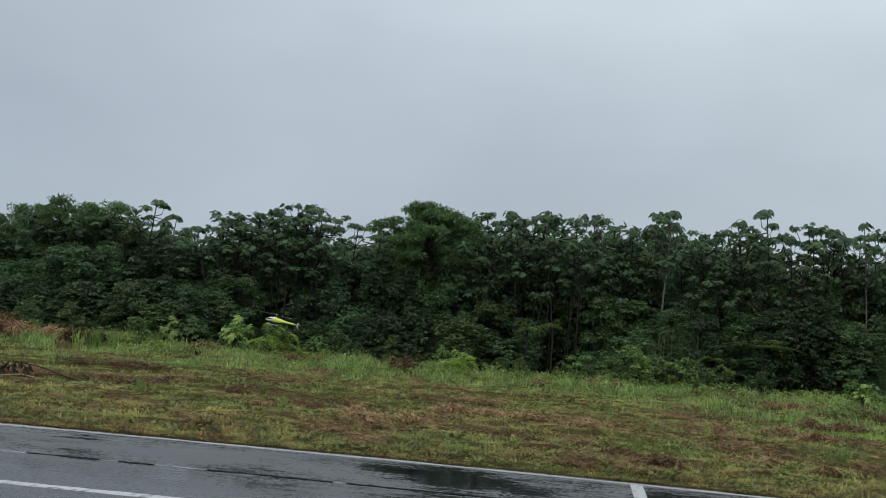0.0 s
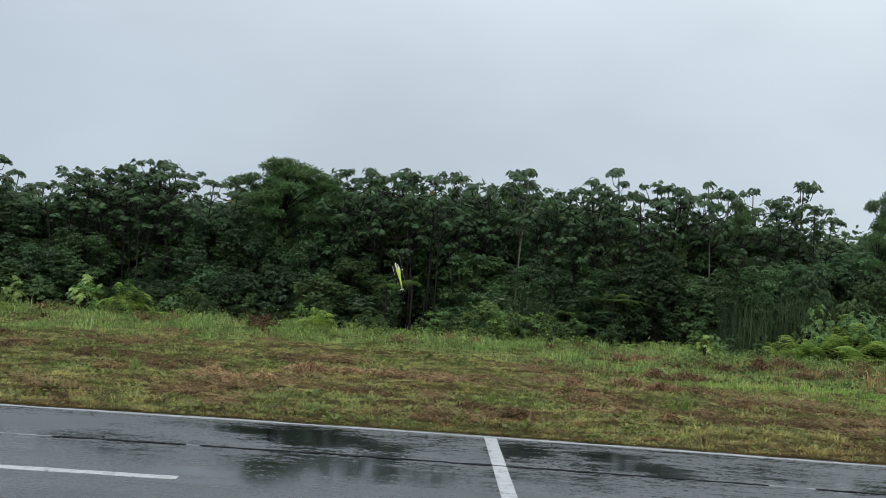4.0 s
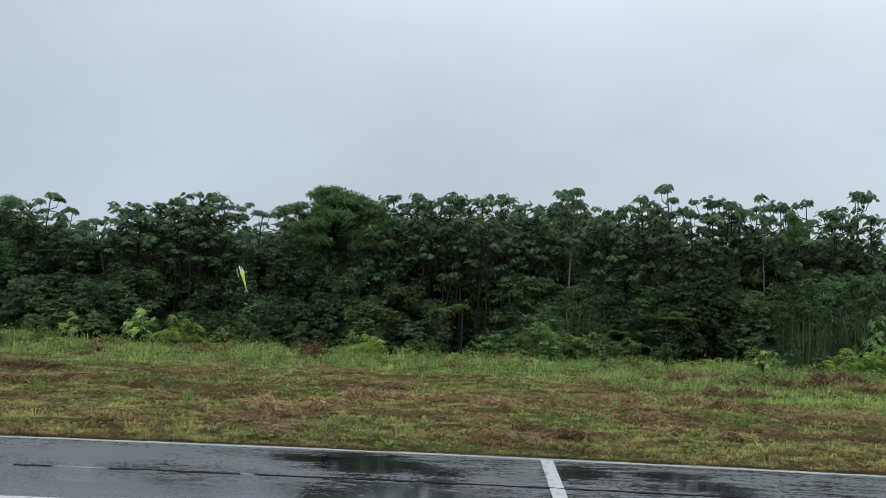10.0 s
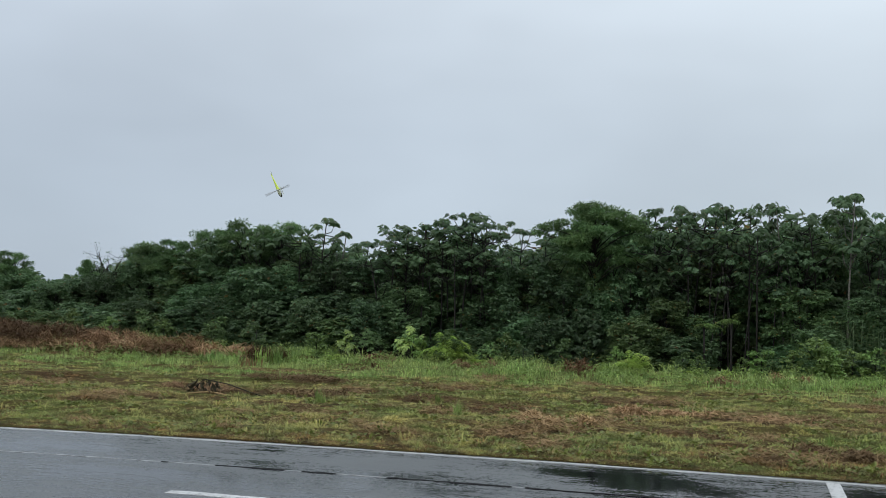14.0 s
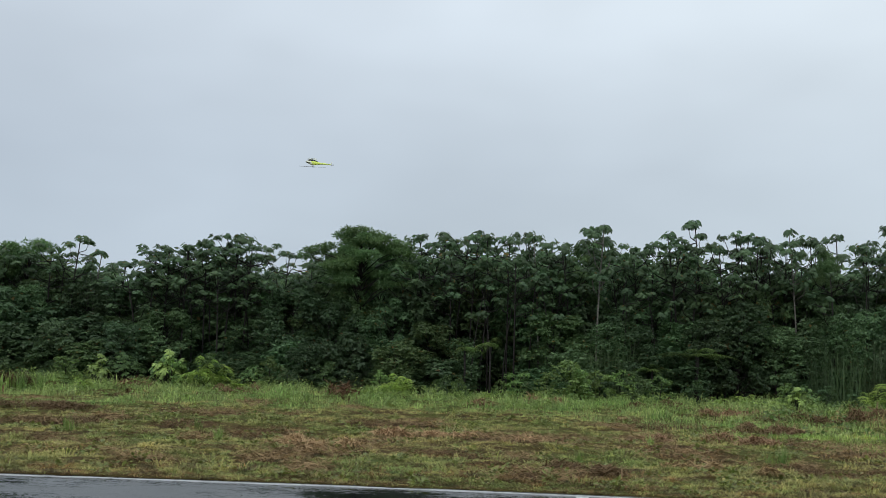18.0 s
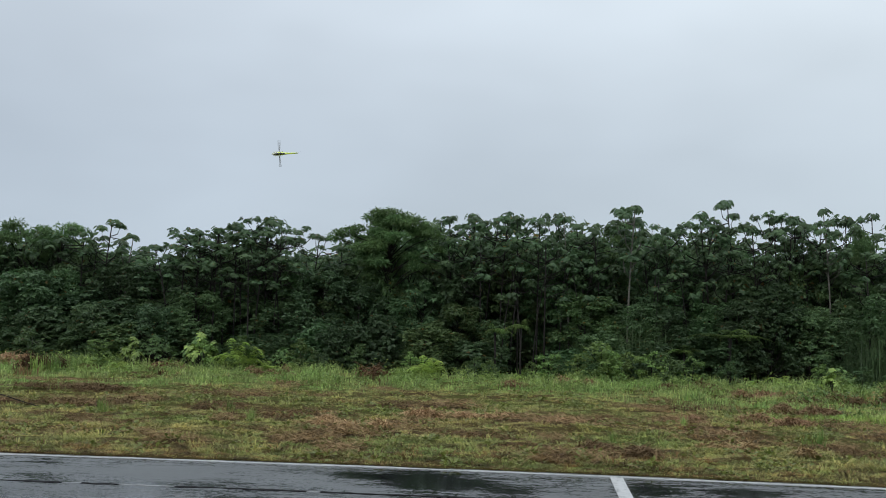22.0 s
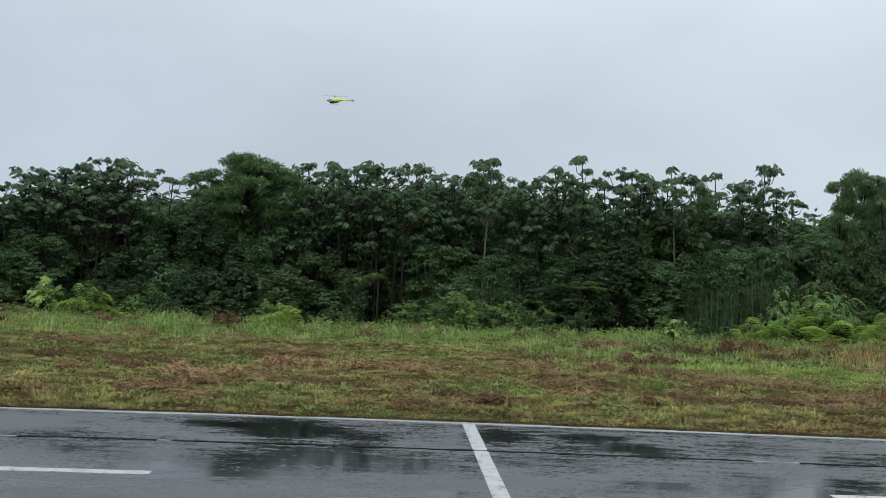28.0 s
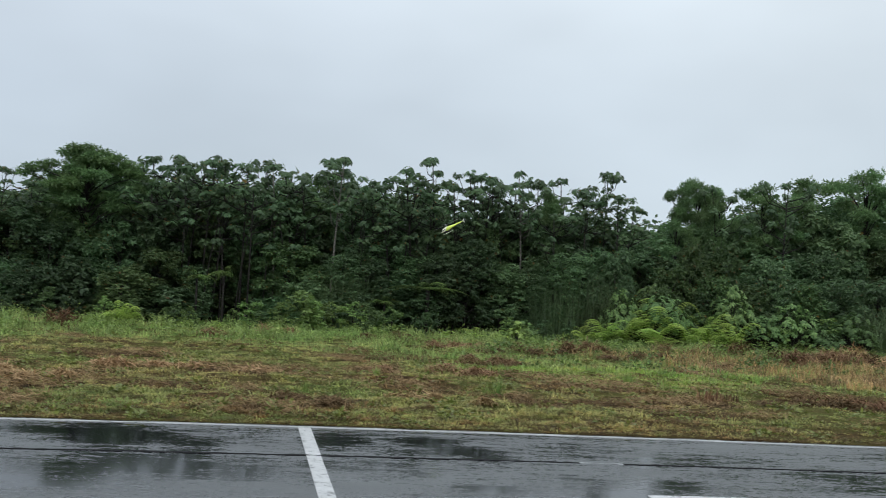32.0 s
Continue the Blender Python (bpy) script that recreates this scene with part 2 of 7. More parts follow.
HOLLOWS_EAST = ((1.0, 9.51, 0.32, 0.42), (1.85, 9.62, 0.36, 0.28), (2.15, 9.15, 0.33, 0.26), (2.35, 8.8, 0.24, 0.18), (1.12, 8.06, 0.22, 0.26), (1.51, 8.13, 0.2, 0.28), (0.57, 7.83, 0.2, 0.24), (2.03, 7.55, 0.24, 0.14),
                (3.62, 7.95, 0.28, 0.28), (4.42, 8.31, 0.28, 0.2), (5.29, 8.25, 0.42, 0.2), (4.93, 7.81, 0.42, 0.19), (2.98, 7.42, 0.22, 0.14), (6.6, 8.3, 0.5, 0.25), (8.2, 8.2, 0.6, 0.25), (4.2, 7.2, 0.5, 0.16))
# slight crests of thin, even film, placed to fit the camera's view
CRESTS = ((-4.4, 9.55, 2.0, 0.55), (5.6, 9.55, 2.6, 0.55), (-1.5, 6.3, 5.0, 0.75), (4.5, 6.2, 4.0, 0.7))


def wet_asphalt():
    m, nt, b = mat_nodes("wet_asphalt")
    grain = noise_of(nt, 90.0, 4.0, rough=0.7)
    wear = noise_of(nt, 1.1, 5.0, stretch=(0.35, 1.6, 1.0), rough=0.6)
    broad = noise_of(nt, 0.8, 3.0, stretch=(0.6, 1.3, 1.0), rough=0.5)
    streak = noise_of(nt, 5.5, 9.0, stretch=(0.42, 1.7, 1.0), rough=0.78)
    fm = node(nt, "ShaderNodeMix")
    fm.data_type = "FLOAT"
    fm.inputs["Factor"].default_value = 0.6
    nt.links.new(broad, fm.inputs["A"])
    nt.links.new(streak, fm.inputs["B"])
    film = fm.outputs["Result"]
    # drops and small ridges that break the film
    fleck = noise_of(nt, 38.0, 7.0, stretch=(0.45, 0.85, 1.0), rough=0.85)
    fl = nt.nodes.new("ShaderNodeMath")
    fl.operation, fl.inputs[1].default_value = "MULTIPLY_ADD", 0.8
    nt.links.new(fleck, fl.inputs[0])
    sh = nt.nodes.new("ShaderNodeMath")
    sh.inputs[1].default_value = -0.413
    nt.links.new(film, sh.inputs[0])
    nt.links.new(sh.outputs[0], fl.inputs[2])
    film = fl.outputs[0]
    # hollows that hold more water, placed to fit reflections in the camera's view: centre and half size in metres
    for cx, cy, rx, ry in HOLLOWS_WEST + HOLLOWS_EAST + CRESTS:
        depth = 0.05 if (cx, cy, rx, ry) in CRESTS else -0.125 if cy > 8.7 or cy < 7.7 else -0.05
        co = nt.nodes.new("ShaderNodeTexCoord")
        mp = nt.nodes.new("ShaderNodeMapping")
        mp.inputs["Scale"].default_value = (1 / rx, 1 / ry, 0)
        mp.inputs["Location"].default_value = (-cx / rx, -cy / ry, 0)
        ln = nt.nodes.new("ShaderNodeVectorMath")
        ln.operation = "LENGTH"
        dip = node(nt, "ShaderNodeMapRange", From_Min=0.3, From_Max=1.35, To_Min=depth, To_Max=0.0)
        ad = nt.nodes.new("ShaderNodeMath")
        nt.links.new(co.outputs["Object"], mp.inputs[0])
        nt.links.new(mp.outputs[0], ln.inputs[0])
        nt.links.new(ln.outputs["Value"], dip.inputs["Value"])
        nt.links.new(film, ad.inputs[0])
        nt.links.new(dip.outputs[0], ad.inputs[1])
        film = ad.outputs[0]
    # soaked asphalt is darker than what has begun to dry
    damp = node(nt, "ShaderNodeMapRange", From_Min=0.45, From_Max=0.49)
    nt.links.new(film, damp.inputs["Value"])
    # the paler tone is also raised to stand in for reflected sky
    col = mixc(nt, damp.outputs[0], ramp_of(nt, wear, [(0.3, (0.008, 0.009, 0.01)), (0.7, (0.018, 0.019, 0.021))]), ramp_of(nt, wear, [(0.3, (0.078, 0.083, 0.086)), (0.7, (0.128, 0.136, 0.140))]))
    col = mixc(nt, 0.4, col, ramp_of(nt, grain, [(0.3, (0.45, 0.45, 0.45)), (0.7, (1.3, 1.3, 1.3))]), "MULTIPLY")
    nt.links.new(col, b.inputs["Base Color"])
    r = node(nt, "ShaderNodeMapRange", From_Min=0.452, From_Max=0.478, To_Min=0.075, To_Max=0.34)
    nt.links.new(film, r.inputs["Value"])
    nt.links.new(r.outputs[0], b.inputs["Roughness"])
    b.inputs["IOR"].default_value = 1.42
    b.inputs["Specular IOR Level"].default_value = 0.5
    h = node(nt, "ShaderNodeMapRange", From_Min=0.445, From_Max=0.485, To_Min=0.02, To_Max=0.65)
    nt.links.new(film, h.inputs["Value"])
    bm_ = node(nt, "ShaderNodeBump", Distance=0.003)
    nt.links.new(h.outputs[0], bm_.inputs["Strength"])
    nt.links.new(grain, bm_.inputs["Height"])
    ripple = noise_of(nt, 16.0, 5.0, stretch=(0.6, 1.3, 1.0), rough=0.7)
    rp = node(nt, "ShaderNodeBump", Distance=0.0025)
    still = node(nt, "ShaderNodeMapRange", From_Min=0.44, From_Max=0.49, To_Min=0.02, To_Max=0.3)
    nt.links.new(film, still.inputs["Value"])
    nt.links.new(still.outputs[0], rp.inputs["Strength"])
    nt.links.new(ripple, rp.inputs["Height"])
    nt.links.new(bm_.outputs[0], rp.inputs["Normal"])
    nt.links.new(rp.outputs[0], b.inputs["Normal"])
    return m


def worn_paint(name, fresh, bare):
    """White road paint; bare: how much of it is worn down to the asphalt."""
    m, nt, b = mat_nodes(name)
    wear = noise_of(nt, 11.0, 8.0, rough=0.8)
    dirt = noise_of(nt, 2.2, 4.0, rough=0.6)
    col = ramp_of(nt, wear, [(bare - 0.06, (0.07, 0.072, 0.076)), (bare + 0.03, tuple(c * 0.8 for c in fresh)), (0.72, fresh)])
    col = mixc(nt, 0.5, col, ramp_of(nt, dirt, [(0.3, (0.62, 0.62, 0.61)), (0.65, (1, 1, 1))]), "MULTIPLY")
    nt.links.new(col, b.inputs["Base Color"])
    b.inputs["Roughness"].default_value = 0.32
    bump_to(nt, b, wear, 0.3, 0.004)
    return m


SOIL = soil_material()
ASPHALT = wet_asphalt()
PAINT, EDGE_PAINT = worn_paint("worn_white_paint", (0.80, 0.80, 0.80), 0.43), worn_paint("faded_white_paint", (0.60, 0.61, 0.62), 0.43)
# pale colour painted for the sky's sheen along the wet joint
SCALE = plain_material("pale_joint_sheen", (0.16, 0.165, 0.17), (0.5, 0.51, 0.53), 0.35, 9.0)
TAR = plain_material("joint_tar", (0.006, 0.006, 0.0065), (0.016, 0.016, 0.017), 0.85, 20, spec=0.15)
BARK = plain_material("damp_bark", (0.012, 0.011, 0.010), (0.040, 0.036, 0.031), 0.8, 5.0, 0.6, stretch=(1, 1, 0.25), spec=0.25)
PALE_BARK = plain_material("pale_ringed_bark", (0.06, 0.056, 0.048), (0.17, 0.16, 0.135), 0.7, 6.0, 0.5, stretch=(0.5, 0.5, 5.0))
LEAF_DARK = leaf_material("dark_wet_leaves", (0.060, 0.120, 0.056), (0.130, 0.226, 0.096), rough=0.5, thin=0.46, yellow=0.012, spec=0.55)
LEAF_MID = leaf_material("mid_green_leaves", (0.054, 0.110, 0.050), (0.130, 0.216, 0.096), rough=0.5, thin=0.46, yellow=0.015, spec=0.55, vary=(0.6, 1.35))
LEAF_FINE = leaf_material("feathery_green_leaves", (0.072, 0.145, 0.056), (0.155, 0.258, 0.100), rough=0.5, thin=0.42, vary=(0.75, 1.3))
# leaf tone painted brighter to offset the shade on the back rows
LEAF_BRIGHTENED = leaf_material("shade_lifted_leaves", (0.085, 0.165, 0.074), (0.180, 0.290, 0.130), rough=0.46, thin=0.46, yellow=0.012, spec=0.5, vary=(0.65, 1.3))
LEAF_CROWN = leaf_material("bright_feathery_leaves", (0.074, 0.152, 0.056), (0.160, 0.266, 0.100), rough=0.55, thin=0.4, vary=(0.85, 1.2))
LEAF_YOUNG = leaf_material("young_green_leaves", (0.078, 0.148, 0.042), (0.170, 0.262, 0.080), thin=0.36, spec=0.35)
LEAF_PALM = leaf_material("umbrella_leaves", (0.045, 0.094, 0.042), (0.098, 0.166, 0.072), rough=0.52, thin=0.4, yellow=0.012, spec=0.42, vary=(0.7, 1.35))
LEAF_OLIVE = leaf_material("olive_leaves", (0.055, 0.100, 0.038), (0.122, 0.192, 0.074), rough=0.44, thin=0.42, yellow=0.03, spec=0.4, vary=(0.6, 1.3))
LEAF_BRIGHT = leaf_material("young_bright_leaves", (0.12, 0.205, 0.048), (0.235, 0.345, 0.09), thin=0.34)
FERN_BRIGHT = leaf_material("light_fern_fronds", (0.22, 0.345, 0.070), (0.43, 0.585, 0.145), rough=0.6, thin=0.42, spec=0.2, vary=(0.8, 1.25))
LEAF_BROAD = leaf_material("broad_shrub_leaves", (0.058, 0.118, 0.040), (0.142, 0.228, 0.078), rough=0.5, thin=0.36, spec=0.28)
FERN_DARK = leaf_material("tree_fern_fronds", (0.055, 0.105, 0.030), (0.125, 0.195, 0.055), rough=0.65, thin=0.35, spec=0.15)
CANE = leaf_material("cane_blades", (0.05, 0.09, 0.035), (0.11, 0.17, 0.07), rough=0.55)
DRY = leaf_material("dead_straw", (0.130, 0.080, 0.038), (0.400, 0.278, 0.150), rough=0.8, thin=0.1, spec=0.1)
DRY_RED = leaf_material("red_brown_dead_stalks", (0.090, 0.050, 0.028), (0.270, 0.158, 0.088), rough=0.8, thin=0.1, spec=0.1)
DRY_DARK = leaf_material("dark_dead_stalks", (0.060, 0.038, 0.022), (0.200, 0.128, 0.066), rough=0.8, thin=0.1, spec=0.1)
WITHERED = leaf_material("withered_dark_leaves", (0.018, 0.018, 0.012), (0.070, 0.060, 0.036), rough=0.7, thin=0.15, spec=0.15)
BLADE_SHORT = blade_material("mown_grass", (0.240, 0.332, 0.098), (0.455, 0.408, 0.156), 0.48)
BLADE_DEAD = blade_material("dead_mown_grass", (0.165, 0.102, 0.042), (0.315, 0.206, 0.088), 0.75)
BLADE_TALL = blade_material("uncut_grass", (0.248, 0.420, 0.120), (0.380, 0.465, 0.168), 0.5)
BLADE_LUSH = blade_material("lush_grass", (0.285, 0.480, 0.085), (0.36, 0.50, 0.11), 0.35)
BLADE_STRAW = blade_material("dry_standing_grass", (0.350, 0.240, 0.105), (0.520, 0.370, 0.190), 0.7)
LEAF_VINE = leaf_material("yellow_green_vine_leaves", (0.053, 0.106, 0.040), (0.126, 0.205, 0.074), rough=0.5, thin=0.38, yellow=0.02, spec=0.35, vary=(0.65, 1.3))
WEED = leaf_material("strip_weeds", (0.10, 0.15, 0.03), (0.25, 0.29, 0.07), thin=0.2)


# ---- helpers for meshes ----
def mesh_from(name, verts, faces, mats, idx=None, smooth=False):
    me = bpy.data.meshes.new(name)
    verts = np.asarray(verts, dtype=np.float64).reshape(-1, 3)
    me.from_pydata(verts.tolist(), [], faces.tolist() if isinstance(faces, np.ndarray) else faces)
    for m in mats if isinstance(mats, (list, tuple)) else [mats]:
        me.materials.append(m)
    if idx is not None:
        me.polygons.foreach_set("material_index", np.asarray(idx, dtype=np.int32))
    if smooth:
        me.polygons.foreach_set("use_smooth", np.ones(len(me.polygons), dtype=bool))
    me.update()
    return me


def piece(name, me, parent, label=""):
    ob = new(name, me)
    ob.parent = parent
    if label:
        ob["label"] = label
    return ob


def part(name, bm, material, parent, label="", smooth=True):
    me = bpy.data.meshes.new(name)
    bm.to_mesh(me)
    bm.free()
    me.materials.append(material)
    if smooth:
        for p in me.polygons:
            p.use_smooth = True
    return piece(name, me, parent, label)


def tube(path, radii, sides=6):
    """Vertices and faces of a tapered tube along a path."""
    path = [Vector(p) for p in path]
    vs, fs = [], []
    for i, p in enumerate(path):
        d = (path[min(i + 1, len(path) - 1)] - path[max(i - 1, 0)]).normalized()
        a = d.orthogonal().normalized()
        b = d.cross(a)
        for k in range(sides):
            w = 2 * math.pi * k / sides
            vs.append(p + radii[i] * (math.cos(w) * a + math.sin(w) * b))
    for i in range(len(path) - 1):
        for k in range(sides):
            k2 = (k + 1) % sides
            fs.append((i * sides + k, i * sides + k2, (i + 1) * sides + k2, (i + 1) * sides + k))
    fs.append(tuple(range(sides))[::-1])
    fs.append(tuple((len(path) - 1) * sides + k for k in range(sides)))
    return [tuple(v) for v in vs], fs


class Heap:
    """Gathers pieces of one mesh."""

    def __init__(self):
        self.v, self.f, self.m, self.n = [], [], [], 0

    def add(self, verts, faces, mat=0):
        verts = np.asarray(verts, float).reshape(-1, 3)
        self.v.append(verts)
        self.f += [tuple(i + self.n for i in f) for f in faces]
        self.m += [mat] * len(faces)
        self.n += len(verts)

    def tube(self, path, radii, sides=6, mat=0):
        self.add(*tube(path, radii, sides), mat)

    def mesh(self, name, mats, smooth=False):
        return mesh_from(name, np.concatenate(self.v), self.f, mats, self.m, smooth)


def leaf_cloud(rng, centres, radii, count, size, flat=0.6, aspect=0.45, droop=0.5):
    """Many small pointed leaves, folded along the middle, in clumps. Returns vertices and faces."""
    centres, radii = np.asarray(centres, float), np.asarray(radii, float)
    k = rng.integers(0, len(centres), count)
    d = rng.normal(size=(count, 3))
    d /= np.linalg.norm(d, axis=1, keepdims=True)
    r = rng.random(count) ** 0.45
    p = centres[k] + d * (r * radii[k])[:, None] * np.array([1, 1, flat])
    out = d.copy()
    out[:, 2] = out[:, 2] * 0.3 - droop * rng.random(count)
    out += rng.normal(size=(count, 3)) * 0.5
    out /= np.linalg.norm(out, axis=1, keepdims=True)
    up = np.array([0, 0, 1.0]) + rng.normal(size=(count, 3)) * 0.45
    side = np.cross(out, up)
    side /= np.linalg.norm(side, axis=1, keepdims=True) + 1e-9
    nrm = np.cross(side, out)
    s = size * (0.6 + 0.8 * rng.random(count))[:, None]
    base, tip = p, p + out * s
    mid = p + out * s * 0.45
    l = mid + side * s * aspect * 0.5 + nrm * s * 0.10
    rr = mid - side * s * aspect * 0.5 + nrm * s * 0.10
    v = np.stack([base, l, tip, rr], 1).reshape(-1, 3)
    i = np.arange(count)[:, None] * 4
    f = np.concatenate([i + [0, 2, 1], i + [0, 3, 2]])
    return v, f


def sprays(rng, centres, radii, count, per, size, flat=0.6, aspect=0.6, lift=0.25, tilt=-0.32):
    """Twig ends over the upper side of each clump, each with a whorl of leaves whose faces look up. Returns vertices and faces."""
    centres, radii = np.asarray(centres, float), np.asarray(radii, float)
    k = rng.choice(len(centres), count, p=radii ** 2 / (radii ** 2).sum())
    d = rng.normal(size=(count, 3))
    d /= np.linalg.norm(d, axis=1, keepdims=True)
    d[:, 2] += lift
    d /= np.linalg.norm(d, axis=1, keepdims=True)
    hub = centres[k] + d * (radii[k] * (0.45 + 0.55 * rng.random(count) ** 0.6))[:, None] * np.array([1, 1, flat])
    n = count * per
    big = np.repeat(0.65 + 0.7 * rng.random(count), per)
    w = np.repeat(rng.random(count) * 6.28, per) + np.tile(np.arange(per), count) * 6.28 / per + rng.normal(size=n) * 0.3
    el = tilt + rng.normal(size=n) * 0.32
    out = np.stack([np.cos(w) * np.cos(el), np.sin(w) * np.cos(el), np.sin(el)], 1) + 0.3 * np.repeat(d, per, 0)
    out /= np.linalg.norm(out, axis=1, keepdims=True)
    up = np.array([0, 0, 0.85]) + rng.normal(size=(n, 3)) * 0.4 + 0.65 * np.repeat(d, per, 0)
    side = np.cross(out, up)
    side /= np.linalg.norm(side, axis=1, keepdims=True) + 1e-9
    nrm = np.cross(side, out)
    s = (size * big * (0.75 + 0.5 * rng.random(n)))[:, None]
    p = np.repeat(hub, per, 0) + out * s * 0.18
    tip = p + out * s - nrm * s * 0.16
    mid = p + out * s * 0.5 + nrm * s * 0.06
    v = np.stack([p, mid + side * s * aspect * 0.5, tip, mid - side * s * aspect * 0.5], 1).reshape(-1, 3)
    i = np.arange(n)[:, None] * 4
    return v, np.concatenate([i + [0, 2, 1], i + [0, 3, 2]])


def palmate(rng, at, way, size, lobes=8, droop=0.35, face=0.85):
    """One umbrella leaf: broad blunt lobes round the stalk's end, curving down to their tips."""
    way = np.asarray(way, float) / (np.linalg.norm(way) + 1e-9)
    nrm = np.array([way[0] * face, way[1] * face, 1.0]) + rng.normal(size=3) * 0.28
    nrm /= np.linalg.norm(nrm)
    a = np.cross(nrm, [0.3, 0.9, 0.1])
    a /= np.linalg.norm(a)
    b = np.cross(nrm, a)
    at = np.asarray(at, float)
    vs, fs = [], []
    w0 = rng.random() * 6.28
    for k in range(lobes):
        w = w0 + 2 * math.pi * (k + 0.25 * rng.random()) / lobes
        d = math.cos(w) * a + math.sin(w) * b
        e = -math.sin(w) * a + math.cos(w) * b
        L = size * rng.uniform(0.42, 0.58)
        n = len(vs)

        def out(s, t):
            return at + d * L * s + e * L * t - nrm * L * droop * s * s

        vs += [at, out(0.5, 0.2), out(0.5, -0.2), out(0.82, 0.21), out(0.82, -0.21), out(1.0, 0.0)]
        fs += [(n, n + 2, n + 1), (n + 1, n + 2, n + 4, n + 3), (n + 3, n + 4, n + 5)]
    return vs, fs


def frond(rng, base, way, length, rise, pairs=17, width=0.4, droop=1.0):
    """A fern frond: an arched rib, leaflets on both sides, each cut into small lobes."""
    way = np.asarray([way[0], way[1], 0.0], float)
    way /= np.linalg.norm(way)
    side = np.array([-way[1], way[0], 0.0])
    up = np.array([0, 0, 1.0])
    vs, fs = [], []
    base = np.asarray(base, float)

    def at(s):
        return base + way * length * s + up * (rise * (2.2 * s - (1.6 + 0.6 * droop) * s * s))

    for k in range(pairs):
        s = (k + 2.0) / (pairs + 2.0)
        p = at(s)
        w = width * length * (1.05 - s) ** 0.75 * min(1.0, 0.4 + 3.0 * s) * rng.uniform(0.8, 1.15)
        for sg in (-1, 1):
            axis = (side * sg * 0.92 + way * 0.4) * w
            for j in range(7):
                u = (j + 0.6) / 7
                q = p + axis * u - up * w * 0.28 * u * u
                h = axis / 7 * 0.55
                lobe = w * 0.23 * (1.05 - u) + 0.008
                for sd in (-1, 1):
                    n = len(vs)
                    vs += [q - h, q + h, q + h * 0.8 + way * sd * lobe - up * lobe * 0.25]
                    fs.append((n, n + 1, n + 2) if sd * sg < 0 else (n, n + 2, n + 1))
    n = len(vs)
    for k in range(9):
        s = k / 8
        p = at(s)
        t = 0.010 * length * (1.2 - s)
        vs += [p + side * t, p - side * t + np.array([0, 0, 0.004])]
    fs += [(n + 2 * k, n + 2 * k + 1, n + 2 * k + 3, n + 2 * k + 2) for k in range(8)]
    return vs, fs


# ---- the ground, the runway and its markings ----
EDGE_Y, DASH_Y, JOINT_Y = 10.29, 7.45, 8.77


def bow(x):
    """Curves the runway's edge and lines towards both ends to fit the camera's view."""
    return 0.0055 * min(abs(x), 9.0) ** 2


def bend(x, y):
    """The strip follows the runway's edge and loses the curve further in."""
    return y - bow(x) * min(1.0, max(0.0, (14.0 - y) / 3.4))


def ground_height(x, y):
    """The strip: nearly level, a low bank at its far edge to the west, small bumps."""
    z = 0.03 + 0.05 * noise.noise(Vector((x * 0.35, y * 0.5, 0.0))) + 0.045 * noise.noise(Vector((x * 1.1, y * 1.6, 4.0))) + 0.035 * noise.noise(Vector((x * 2.9, y * 3.5, 8.0)))
    bank = math.exp(-((x + 19.5) / 5.0) ** 2 - ((y - 24.2) / 2.6) ** 2) * 0.4
    fall = -0.05 * max(0.0, y - 25.0) if y < 45 else -1.0
    near = 10.41 - bow(x)
    edge = min(1.0, max(0.0, (y - near) / 1.2))
    return 0.012 + (z + bank) * edge + fall if y > near else -0.05


# dead, matted places of the mown strip: centre and half size in metres
DEAD_WEST = ((-8.46, 15.0, 0.9, 0.6), (-8.81, 13.55, 0.4, 0.4), (-6.9, 15.4, 0.9, 0.6), (-8.85, 18.0, 0.9, 0.6), (-6.4, 16.2, 0.5, 0.4), (-5.05, 17.7, 0.6, 0.5), (-4.92, 15.4, 0.6, 0.35), (-4.25, 13.65, 0.3, 0.4), (-6.1, 10.9, 0.3, 0.2),
             (-6.0, 13.0, 0.35, 0.25), (-9.38, 13.5, 0.35, 0.3), (-9.26, 12.7, 0.4, 0.4), (-12.3, 16.1, 1.0, 0.5), (-7.9, 10.75, 0.3, 0.2), (-3.96, 11.3, 0.3, 0.15), (-5.0, 15.7, 0.5, 0.4), (-5.3, 20.8, 0.6, 0.8), (-5.1, 23.4, 0.6, 0.8), (-14.5, 19.5, 1.2, 0.5), (-11.5, 14.2, 0.8, 0.4))
DEAD_MIDDLE = ((-2.36, 12.9, 0.7, 1.2), (-3.67, 14.7, 0.9, 0.9), (-2.85, 11.9, 0.36, 0.5), (-2.2, 11.4, 0.4, 0.35), (-2.15, 16.4, 0.7, 0.6), (-1.7, 14.2, 0.5, 0.45), (-1.4, 16.7, 0.6, 0.7), (-0.7, 12.9, 0.7, 0.4), (0.16, 13.0, 0.3, 0.45), (0.46, 11.2, 0.8, 0.5),
               (-0.14, 11.9, 0.45, 0.28), (0.35, 15.0, 1.2, 0.9), (1.8, 17.8, 0.55, 0.5), (2.6, 18.2, 0.9, 0.8), (2.1, 15.8, 0.55, 0.65), (2.34, 13.95, 0.9, 0.9), (1.1, 11.6, 0.25, 0.35), (-2.9, 13.3, 0.3, 0.5), (3.7, 13.2, 0.4, 0.36), (3.8, 12.2, 0.5, 0.28))
